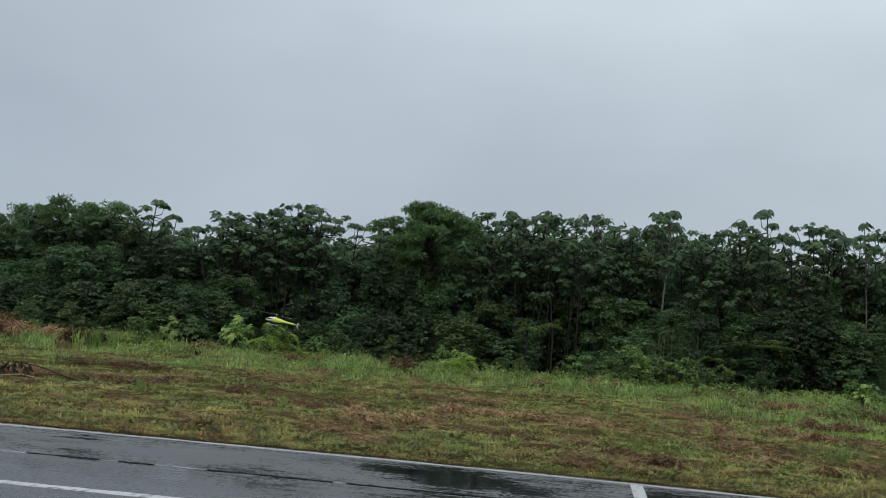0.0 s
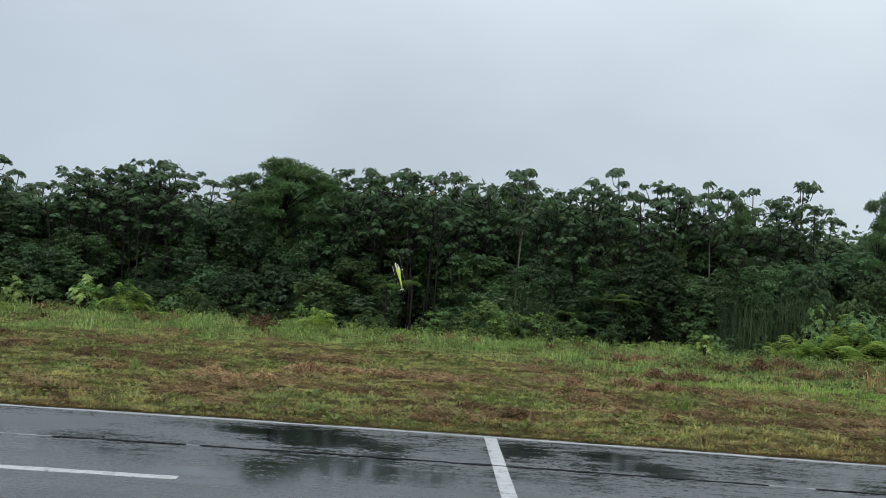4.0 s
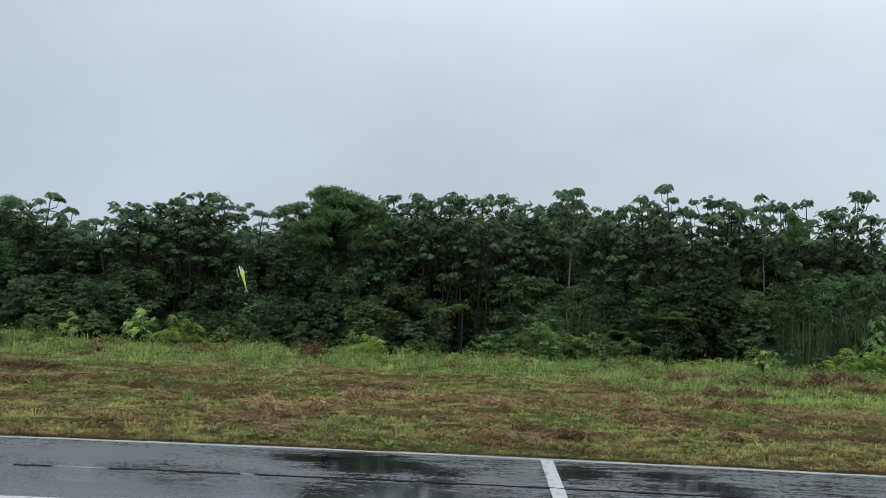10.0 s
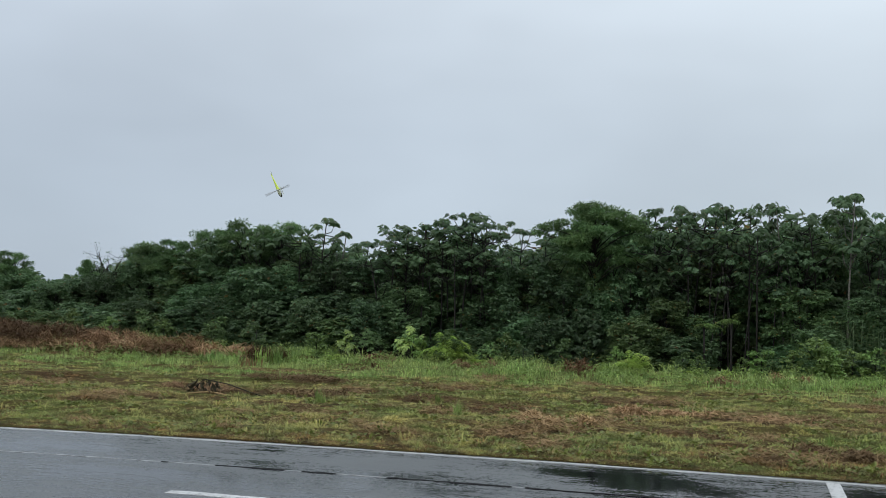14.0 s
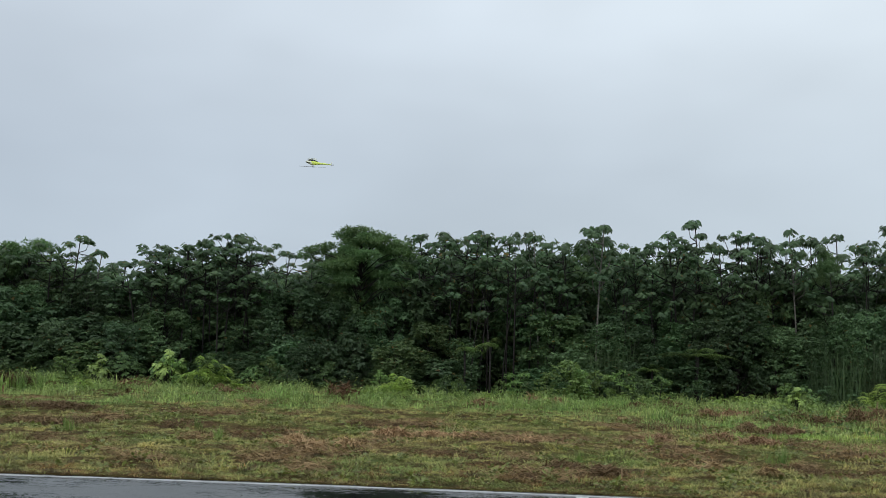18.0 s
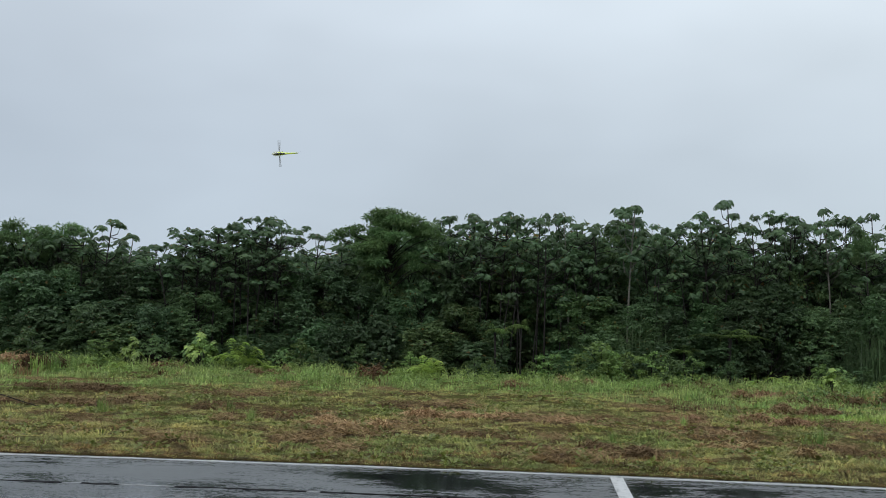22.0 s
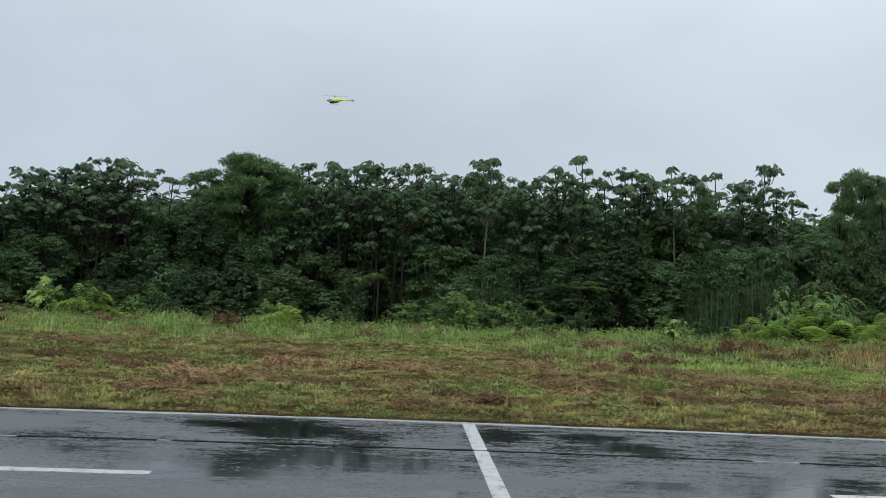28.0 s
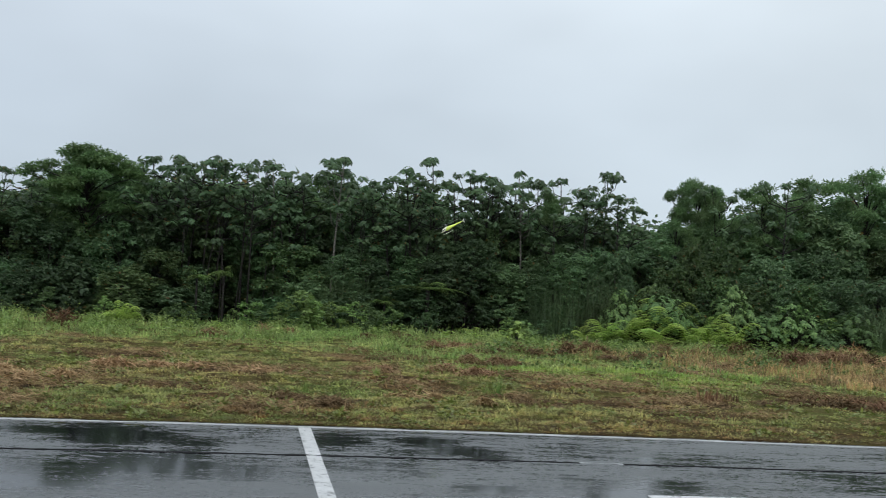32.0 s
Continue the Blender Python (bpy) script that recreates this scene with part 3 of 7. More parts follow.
DEAD_EAST = ((4.74, 15.8, 1.0, 0.8), (5.3, 14.7, 1.2, 0.9), (4.8, 12.6, 0.8, 0.45), (4.6, 22.4, 0.8, 0.9), (5.2, 22.7, 0.5, 0.9), (6.4, 22.8, 1.0, 0.9), (8.05, 17.1, 0.5, 1.2), (6.3, 13.1, 0.6, 0.7), (8.86, 14.0, 1.2, 0.8), (8.4, 14.5, 0.5, 0.7), (5.5, 12.9, 0.6, 0.3),
             (5.6, 11.7, 0.6, 0.22), (11.3, 16.7, 1.0, 0.7), (9.6, 19.5, 1.0, 1.2), (7.9, 21.6, 1.0, 0.8), (12.5, 14.5, 1.4, 0.7), (13.5, 18.0, 1.8, 0.9), (10.6, 12.8, 1.3, 0.5), (15.0, 16.2, 1.8, 0.8), (16.8, 18.6, 2.2, 1.0), (14.0, 19.4, 2.0, 0.7), (12.2, 16.8, 1.8, 1.5), (15.4, 17.6, 2.4, 1.6))
DEAD = DEAD_WEST + DEAD_MIDDLE + DEAD_EAST
# lush places
LUSH = ((-3.47, 12.7, 0.9, 0.6), (-5.18, 14.2, 0.4, 0.6), (6.0, 16.0, 0.8, 0.6), (6.05, 13.9, 1.0, 0.6), (-7.4, 12.65, 0.8, 0.4), (-5.08, 13.9, 0.3, 0.4), (-5.2, 11.2, 0.7, 0.35), (-12.3, 18.2, 1.6, 0.9), (6.4, 14.6, 0.9, 0.6), (6.85, 16.5, 0.8, 0.5), (7.4, 11.9, 1.2, 0.4))


def inside(spots, x, y):
    """How far inside the nearest of some ragged ovals, 1 at the heart, 0 outside."""
    wob = 0.45 * noise.noise(Vector((x * 1.3, y * 1.3, 3.0))) + 0.4 * noise.noise(Vector((x * 4.1, y * 3.3, 7.0)))
    best = 0.0
    for cx, cy, rx, ry in spots:
        dx, dy = (x - cx) / rx, (y - cy) / ry
        if abs(dx) < 2 and abs(dy) < 2:
            best = max(best, min(1.0, max(0.0, 3.0 * (0.95 - math.hypot(dx, dy) + wob))))
    return best


def deadness(x, y):
    spare = noise.noise(Vector((x * 0.55, y * 0.9, 12.0))) + 0.6 * noise.noise(Vector((x * 1.9, y * 2.6, 15.0)))
    base = max(0.05, min(0.6, 1.5 * (spare - 0.25)))
    close = y + bow(x)
    if close < 12:
        base = max(base, 0.5 * (1 - (close - 10.5) / 1.5) + 0.25 * spare)
    if y > 20:
        base *= max(0.35, 1 - (y - 20) / 3)
    return max(base * (1 - 0.8 * inside(LUSH, x, y)), 0.92 * inside(DEAD, x, y))


def build_ground():
    xs = np.concatenate([[-900, -300, -120, -70], np.linspace(-32, 32, 321), [70, 120, 300, 900]])
    ys = np.concatenate([[-900, -250, -60, -14, 0, 10.38, 10.42], np.linspace(10.6, 28, 117), [33, 38, 46, 80, 250, 900]])
    verts = [(x, bend(x, y), ground_height(x, bend(x, y))) for y in ys for x in xs]
    n = len(xs)
    faces = [(j * n + i, j * n + i + 1, (j + 1) * n + i + 1, (j + 1) * n + i) for j in range(len(ys) - 1) for i in range(n - 1)]
    me = mesh_from("ground", verts, faces, SOIL, smooth=True)
    bare = me.attributes.new("bare", "FLOAT", "POINT")
    bare.data.foreach_set("value", [max(deadness(x, y), 0.5 if y + bow(x) < 10.5 else 0.0) if abs(x) < 40 and 10 < y < 30 else 0.3 for x, y, z in verts])
    tagged(new("ground", me), "damp mown grass ground with brown dead patches", "ground", kind="structure")


def slab(name, x0, x1, y0, y1, z0, z1, mat, wobble=0.0, seed=1, step=0.25, parent=None):
    """A thin raised strip with slightly uneven long edges."""
    r = np.random.default_rng(seed)
    n = max(2, int((x1 - x0) / step) + 1) if wobble else 2
    xs = np.linspace(x0, x1, n)
    curve = np.array([bow(x) for x in xs])
    a, b = y0 - curve + wobble * (r.random(n) - 0.5), y1 - curve + wobble * (r.random(n) - 0.5)
    v = []
    for i in range(n):
        v += [(xs[i], a[i], z0), (xs[i], a[i], z1), (xs[i], b[i], z1), (xs[i], b[i], z0)]
    f = []
    for i in range(n - 1):
        p, q = 4 * i, 4 * i + 4
        f += [(p, q, q + 1, p + 1), (p + 1, q + 1, q + 2, p + 2), (p + 2, q + 2, q + 3, p + 3)]
    f += [(0, 1, 2, 3), (4 * n - 1, 4 * n - 2, 4 * n - 3, 4 * n - 4)]
    ob = new(name, mesh_from(name, v, f, mat))
    if parent:
        ob.parent = parent
    return ob


def build_runway():
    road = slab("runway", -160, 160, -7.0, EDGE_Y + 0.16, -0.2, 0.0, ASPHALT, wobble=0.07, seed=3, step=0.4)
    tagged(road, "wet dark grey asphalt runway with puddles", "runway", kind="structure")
    tagged(slab("edge_line", -150, 150, EDGE_Y - 0.038, EDGE_Y + 0.038, -0.001, 0.004, EDGE_PAINT, wobble=0.03, seed=4, step=0.3, parent=road), "worn white edge line painted on asphalt")
    tagged(slab("cross_line", 0.685, 0.81, 1.5, EDGE_Y - 0.055, -0.001, 0.0045, PAINT, parent=road), "white line painted across the runway")
    for x0, x1 in ((-9.6, -6.6), (-4.53, -1.73), (3.22, 6.3), (8.2, 11.2)):
        slab("dash_line", x0, x1, DASH_Y - 0.055, DASH_Y + 0.055, -0.001, 0.004, PAINT, wobble=0.02, seed=int(x0 * 10) + 200, step=0.2, parent=road)
    # the long joint: black tar, with pale strips painted for its sky sheen on some stretches
    r = random.Random(5)
    ends = (-40.0, -5.41, -5.34, -4.84, -4.14, -3.97, -3.63, -3.14, -1.99, -1.87, 3.1, 3.5, 12.0, 12.6, 40.0)
    for k, (a, b) in enumerate(zip(ends[:-1], ends[1:])):
        while a < b - 0.02:
            c = min(b, a + r.uniform(1.2, 3.2))
            if k % 2:
                slab("joint", a, c, JOINT_Y - 0.019, JOINT_Y + 0.019, -0.001, 0.005, TAR, wobble=0.036, seed=int(a * 10) + 900, step=0.08, parent=road)
            else:
                slab("joint_scale", a, c, JOINT_Y - 0.010, JOINT_Y + 0.010, -0.001, 0.004, SCALE, wobble=0.022, seed=int(a * 10) + 1900, step=0.06, parent=road)
            a = c


build_ground()
build_runway()


def build_grass():
    """Blades in tufts: short on the mown strip, tall along the wood's edge."""
    r = np.random.default_rng(11)

    def field(name, n, ylo, yhi, power, xr, hmin, hmax, blades, width, mat, label, spread, bare=-9.0, x0=0.0):
        y = ylo + (yhi - ylo) * r.random(n) ** power
        x = x0 + (r.random(n) * 2 - 1) * (xr + 0.95 * (y - ylo))
        z = np.array([ground_height(a, b) for a, b in zip(x, y)])
        keep = np.array([noise.noise(Vector((a * 0.7, b * 1.1, 2.0))) + 0.5 * noise.noise(Vector((a * 2.3, b * 2.9, 6.0))) for a, b in zip(x, y)]) > bare
        x, y, z = x[keep], y[keep], z[keep]
        n = len(x)
        clump = np.array([noise.noise(Vector((a * 0.9, b * 0.9, 9.0))) for a, b in zip(x, y)])
        h = (hmin + (hmax - hmin) * r.random(n) ** 1.6) * np.clip(0.85 + 1.9 * clump, 0.3, 1.8) * np.clip((y - ylo + 0.7) / 3.6, 0.2, 1.0)
        p = np.repeat(np.stack([x, y, z], 1), blades, 0) + np.concatenate([r.normal(size=(n * blades, 2)) * spread, np.zeros((n * blades, 1))], 1)
        hh = np.repeat(h, blades) * (0.6 + 0.6 * r.random(n * blades))
        w = r.random(n * blades) * 2 * np.pi
        lean = hh * (0.25 + 0.75 * r.random(n * blades))
        d = np.stack([np.cos(w), np.sin(w), 0 * w], 1)
        e = np.stack([-np.sin(w), np.cos(w), 0 * w], 1)
        up = np.array([0, 0, 1.0])
        half = width * (0.7 + 0.6 * r.random(n * blades))[:, None]
        b0, b1 = p - e * half - up * 0.02, p + e * half - up * 0.02
        mid = p + d * (lean * 0.35)[:, None] + up * (hh * 0.62)[:, None]
        m0, m1 = mid - e * half * 0.7, mid + e * half * 0.7
        tip = p + d * lean[:, None] + up * (hh * 0.92)[:, None]
        v = np.stack([b0, b1, m1, m0, tip], 1).reshape(-1, 3)
        i = np.arange(n * blades) * 5
        f = np.stack([i, i + 1, i + 2], 1).tolist() + np.stack([i, i + 2, i + 3], 1).tolist() + np.stack([i + 3, i + 2, i + 4], 1).tolist()
        ob = new(name, mesh_from(name, v, f, mat))
        tagged(ob, label, "grass", kind="stuff")

    def tussocks(name, count, blades, ylo, yhi, xr, rad, hmin, hmax, width, flat, label):
        """Low tufts whose blades fan outwards from one root, dead or green by the place they stand on."""
        y = ylo + (yhi - ylo) * r.random(count) ** 1.35
        x = (r.random(count) * 2 - 1) * (xr + 0.95 * (y - ylo))
        # thinner and mossier towards both ends of the strip
        far = np.clip((np.abs(x + 0.5) - 5.5) / 4.0, 0, 1)
        keep = r.random(count) > 0.5 * far + 0.4 * np.clip((x - 2.5) / 3.0, 0, 1) * np.clip((14.0 - y) / 1.5, 0, 1)
        x, y = x[keep], y[keep]
        count = len(x)
        y = np.array([bend(a, b) for a, b in zip(x, y)])
        z = np.array([ground_height(a, b) for a, b in zip(x, y)])
        dead = np.array([deadness(a, b) for a, b in zip(x, y)])
        gone = r.random(count) < dead
        size = (0.5 + 1.1 * r.random(count) ** 2) * np.where(gone, 0.85, 1.0)
        p = np.repeat(np.stack([x, y, z], 1), blades, 0)
        big, low = np.repeat(size, blades), np.repeat(gone, blades)
        n = count * blades
        w = r.random(n) * 2 * np.pi
        d = np.stack([np.cos(w), np.sin(w), 0 * w], 1)
        e = np.stack([-np.sin(w), np.cos(w), 0 * w], 1)
        up = np.array([0, 0, 1.0])
        out = (rad * big * r.random(n) ** 0.5)[:, None]
        h = (hmin + (hmax - hmin) * r.random(n)) * big
        L = (h * flat * np.where(low, 1.7, 1.0) * (0.4 + r.random(n)))[:, None]
        half = (width * (0.6 + 0.8 * r.random(n)))[:, None]
        root = p + d * out * 0.6 - up * 0.01
        mid = root + d * L * 0.4 + up * (h * 0.8)[:, None]
        tip = root + d * L + up * (h * (0.35 + 0.6 * r.random(n)))[:, None]
        v = np.stack([root - e * half, root + e * half, mid + e * half * 0.8, mid - e * half * 0.8, tip], 1)
        for nm, lb, mt, pick in ((name, label, BLADE_SHORT, ~low), ("dead_" + name, "dead matted reddish-brown grass on the mown strip", BLADE_DEAD, low)):
            vv = v[pick].reshape(-1, 3)
            i = np.arange(len(vv) // 5) * 5
            f = np.stack([i, i + 1, i + 2], 1).tolist() + np.stack([i, i + 2, i + 3], 1).tolist() + np.stack([i + 3, i + 2, i + 4], 1).tolist()
            tagged(new(nm, mesh_from(nm, vv, f, mt)), lb, "grass", kind="stuff")

    tussocks("mown_grass", 31000, 17, 10.43, 21.5, 9.0, 0.08, 0.012, 0.034, 0.0037, 2.0, "short mown grass, yellow-green and damp")
    tussocks("matted_grass", 4600, 30, 10.7, 22.5, 9.0, 0.15, 0.02, 0.07, 0.0046, 1.7, "coarse green grass tussocks in the mown strip")
    field("uncut_grass", 26000, 18.9, 26.5, 0.75, 16.0, 0.04, 0.23, 6, 0.0066, BLADE_TALL, "bright green uncut grass along the wood's edge", 0.07, -0.12)
    field("rough_grass", 3600, 14.6, 20.2, 0.75, 2.4, 0.05, 0.17, 5, 0.008, BLADE_TALL, "rough green grass left standing on the mown strip", 0.07, -0.1, 7.6)
    field("rough_grass", 3000, 17.2, 20.0, 0.8, 3.0, 0.05, 0.15, 5, 0.008, BLADE_TALL, "rough green grass left standing on the mown strip", 0.07, -0.1, -12.0)
    field("lush_grass", 1500, 14.6, 17.2, 0.9, 0.7, 0.05, 0.13, 6, 0.005, BLADE_LUSH, "lush bright green grass patch on the mown strip", 0.06, -0.3, 6.5)
    field("dry_grass", 11000, 14.0, 21.5, 0.9, 4.2, 0.07, 0.26, 5, 0.006, BLADE_STRAW, "dry tan grass standing beside the dead heaps", 0.08, -0.25, 16.6)
    # low weeds with small round leaves, and straw left by the mower
    n = 900
    y = 10.5 + 13 * r.random(n)
    x = (r.random(n) * 2 - 1) * (9 + 0.95 * (y - 10.4))
    cs = np.array([(a, b, ground_height(a, b) + 0.02) for a, b in zip(x, y)])
    v, f = leaf_cloud(r, cs, 0.06 + 0.16 * r.random(n), 30000, 0.055, 0.25, 0.7)
    v[:, 2] = np.maximum(v[:, 2], -0.01)
    tagged(new("low_weeds", mesh_from("low_weeds", v, f, WEED)), "low yellow-green weeds in the mown strip", "weeds", kind="stuff")
    n = 640
    y = 20.0 + 5.5 * r.random(n) ** 0.8
    x = (r.random(n) * 2 - 1) * (15 + 0.95 * (y - 19))
    cs = np.array([(a, b, ground_height(a, b) + 0.08 + 0.12 * r.random()) for a, b in zip(x, y)])
    v, f = leaf_cloud(r, cs, 0.10 + 0.18 * r.random(n), 15000, 0.075, 0.8, 0.45)
    tagged(new("edge_weeds", mesh_from("edge_weeds", v, f, LEAF_BRIGHT)), "leafy green weeds in the uncut grass", "weeds", kind="stuff")
    n = 130
    y = 17.0 + 7.0 * r.random(n)
    x = 4.0 + 11.0 * r.random(n) + 0.25 * (y - 17)
    cs = np.array([(a, b, ground_height(a, b) + 0.05 + 0.1 * r.random()) for a, b in zip(x, y)])
    v, f = leaf_cloud(r, cs, 0.08 + 0.22 * r.random(n), 3200, 0.08, 0.7, 0.7)
    tagged(new("rough_herbs", mesh_from("rough_herbs", v, f, LEAF_BRIGHT)), "leafy green herbs in the rough grass", "weeds", kind="stuff")
    hp = Heap()
    for k in range(130):
        if k < len(DEAD):
            cx, cy, sx, sy = DEAD[k]
        else:
            cy = 10.9 + 10.5 * r.random()
            cx = (r.random() * 2 - 1) * (8 + 0.9 * (cy - 10.4))
            sx, sy = 0.15 + 0.4 * r.random(), 0.1 + 0.2 * r.random()
        for i in range(int(120 + 900 * sx * sy)):
            px, py = cx + r.normal() * sx * 0.5, cy + r.normal() * sy * 0.5
            pz = ground_height(px, py) + 0.01 + 0.06 * r.random()
            w, L, t = r.random() * 6.28, 0.03 + 0.06 * r.random(), 0.0014 + 0.0018 * r.random()
            d, e = np.array([math.cos(w), math.sin(w), r.normal() * 0.3]) * L, np.array([-math.sin(w), math.cos(w), 0.4]) * t
            p = np.array([px, py, pz])
            hp.add([p - d - e, p - d + e, p + e + (0, 0, 0.012), p - e + (0, 0, 0.012), p + d + e, p + d - e], [(0, 1, 2, 3), (3, 2, 4, 5)], 0 if k % 3 else 1)
    tagged(new("straw_litter", hp.mesh("straw_litter", [DRY, DRY_DARK])), "brown dead straw lying on the mown strip", "straw", kind="stuff")


build_grass()


# ---- trees: one of each kind, then copies ----
def thing(name, label, category, group=""):
    ob = new(name)
    ob.empty_display_size = 0.3
    return tagged(ob, label, category, group)


def make_leafy_tree(seed, height, width, leaf, count, mat, label, group, flat=0.6, low=0.25, clumps=26, bark=None, aspect=0.6, puff=(0.13, 0.24), name="tree", category="tree", per=7, stem=1.0):
    """A slender trunk that forks into limbs, with flattened clumps of leaf whorls at their ends."""
    rng = np.random.default_rng(seed)
    root = thing(name, label, category, group)
    hp = Heap()
    cs, rs = [], []
    for k in range(clumps):
        w = 2.4 * k + rng.random() * 1.6
        h = low + (1 - low) * (k + 0.5) / clumps
        env = math.sin(math.pi * min(1.0, 0.16 + 0.74 * (h - low) / (1 - low))) ** 0.7
        q = width * 0.5 * env * rng.random() ** 0.4
        rad = width * rng.uniform(*puff)
        cs.append((q * math.cos(w), q * math.sin(w), height * h - rad * 0.4))
        rs.append(rad)
    bend = rng.normal(size=2) * 0.04 * height
    trunk = [(bend[0] * s * s, bend[1] * s * s, height * 0.8 * s) for s in (0, 0.3, 0.6, 1.0)]
    r0 = (0.011 * height + 0.008) * stem
    hp.tube([(0, 0, -0.3)] + trunk, [r0 * 1.2, r0, r0 * 0.8, r0 * 0.55, r0 * 0.2], 6)
    for k in range(clumps):
        c = np.array(cs[k])
        s = min(0.95, max(0.12, c[2] / (height * 0.8) - 0.3))
        p = np.array([bend[0] * s * s, bend[1] * s * s, height * 0.8 * s])
        mid = (p + c) / 2 + np.array([0, 0, -0.05 * height])
        hp.tube([p, mid, c], [r0 * 0.5, r0 * 0.32, r0 * 0.14], 4)
    piece("trunk", hp.mesh("trunk", bark or BARK, True), root)
    v, f = sprays(rng, cs, rs, count // per, per, leaf, flat, aspect)
    piece("crown", mesh_from("crown", v, f, mat), root)
    return root


def make_plate_tree(seed, plates, height, leaf, density, mat, label, group):
    """A tree whose fine foliage lies in level plates: (x, y, z, radius, thickness)."""
    rng = np.random.default_rng(seed)
    root = thing("tree", label, "tree", group)
    hp = Heap()
    r0 = 0.05
    hp.tube([(0, 0, -0.4), (0.02, 0, height * 0.3), (-0.03, 0.02, height * 0.6), (0, 0, height * 0.93)], [r0 * 1.2, r0, r0 * 0.7, r0 * 0.25], 7)
    piece("trunk", hp.mesh("trunk", BARK, True), root)
    for x, y, z, rad, th in plates:
        lb = Heap()
        lb.tube([(0, 0, max(0.4, z - 0.7)), (x * 0.5, y * 0.5, z - 0.25), (x, y, z - th * 0.3)], [r0 * 0.4, r0 * 0.28, r0 * 0.12], 5)
        limb = piece("limb", lb.mesh("limb", BARK, True), root)
        cs = [(x + rad * 0.72 * math.cos(w) * q, y + rad * 0.72 * math.sin(w) * q, z + rng.normal() * th * 0.25 - th * 0.5 * q) for w, q in zip(rng.random(9) * 6.28, rng.random(9) ** 0.5)]
        v, f = leaf_cloud(rng, cs, [rad * 0.42] * 9, int(density * rad * rad), leaf, th / (rad * 0.72), 0.32, 0.25)
        piece("foliage", mesh_from("foliage", v, f, mat), limb)
    return root


def dome(seed, n, half, low, high, small, large):
    """Foliage plates inside a dome, dense at the rim: (x, y, z, radius, thickness)."""
    r = random.Random(seed)
    plates = []
    for k in range(n):
        z = low + (high - low) * (k + r.random()) / n
        reach = half * (1 - 0.6 * ((z - low) / (high - low)) ** 3) * r.uniform(0.1, 1.0) ** 0.6
        w = r.uniform(0, 6.28)
        rad = r.uniform(small, large)
        plates.append((reach * math.cos(w), reach * math.sin(w), z, rad, 0.17 * rad + 0.05))
    return plates


def make_umbrella_tree(seed, height, heads, spread, label, leaf=0.27, lean=0.0, pale=False, rise=0.4, leaves=12):
    """A slender trunk, a few upturned limbs, each with an open rosette of long-stalked round lobed leaves."""
    rng = np.random.default_rng(seed)
    root = thing("umbrella_tree", label, "tree", "umbrella trees of the wood")
    tr = Heap()
    r0 = 0.0055 * height + 0.004
    bend = rng.normal(size=2) * 0.05 * height + np.array([lean, 0])

    def stem(s):
        return np.array([bend[0] * s * s, bend[1] * s * s, height * 0.93 * s])

    tr.tube([stem(0) - (0, 0, 0.4)] + [stem(s) for s in (0.0, 0.25, 0.5, 0.75, 1.0)], [r0 * 1.2, r0, r0 * 0.9, r0 * 0.8, r0 * 0.65, r0 * 0.45], 7)
    trunk = piece("trunk", tr.mesh("trunk", PALE_BARK if pale else BARK, True), root)
    ends = [(stem(1.0), 1.0, trunk)]
    for k in range(heads - 1):
        s = rng.uniform(0.58, 0.92)
        w = 2 * math.pi * (k + rng.random() * 0.6) / max(1, heads - 1)
        p = stem(s)
        reach = spread * rng.uniform(0.45, 1.0)
        e = p + np.array([math.cos(w) * reach, math.sin(w) * reach, rng.uniform(0.5, 1.0) * rise * spread + 0.1])
        e[2] = min(e[2], height * rng.uniform(0.84, 0.98))
        m = p * 0.45 + e * 0.55 + np.array([math.cos(w) * reach * 0.14, math.sin(w) * reach * 0.14, -0.1])
        lb = Heap()
        lb.tube([p, m, e], [r0 * 0.5, r0 * 0.42, r0 * 0.34], 5)
        ends.append((e, rng.uniform(0.75, 1.0), piece("limb", lb.mesh("limb", PALE_BARK if pale else BARK, True), root)))
    for e, big, limb in ends:
        cr = Heap()
        n = int(leaves * rng.uniform(0.75, 1.2))
        for k in range(n):
            w = 2.4 * k + rng.random() * 0.5
            up = 0.55 - 0.8 * (k + rng.random()) / n
            d = np.array([math.cos(w) * math.cos(up), math.sin(w) * math.cos(up), math.sin(up)])
            tip = e + d * leaf * big * rng.uniform(0.55, 1.15)
            cr.tube([e - (0, 0, 0.012 * k), (e + tip) / 2 + (0, 0, 0.02), tip], [0.006, 0.005, 0.004], 3)
            cr.add(*palmate(rng, tip, d, leaf * big * rng.uniform(0.75, 1.15), 8, rng.uniform(0.2, 0.5)), 0)
        piece("leaf_head", cr.mesh("leaf_head", LEAF_PALM), limb)
    return root


def make_palmate_shrub(seed, height, width, leaf, count, mat, label, name="broadleaf_shrub", category="shrub"):
    rng = np.random.default_rng(seed)
    root = thing(name, label, category, "broad-leaved shrubs")
    st, cr = Heap(), Heap()
    for k in range(count):
        w, q = rng.random() * 6.28, width * 0.5 * rng.random() ** 0.6
        top = np.array([math.cos(w) * q, math.sin(w) * q, height * (1 - 0.5 * (2 * q / width) ** 2) * rng.uniform(0.45, 1.0)])
        foot = np.array([top[0] * 0.3, top[1] * 0.3, -0.05])
        st.tube([foot, (foot + top) / 2 + rng.normal(size=3) * 0.03, top], [0.01, 0.008, 0.004], 4)
        cr.add(*palmate(rng, top, (math.cos(w), math.sin(w), 0.2), leaf * rng.uniform(0.7, 1.2), 7, 0.3, 0.45), 0)
    piece("stem", st.mesh("stem", BARK), root)
    piece("foliage", cr.mesh("foliage", mat), root)
    return root


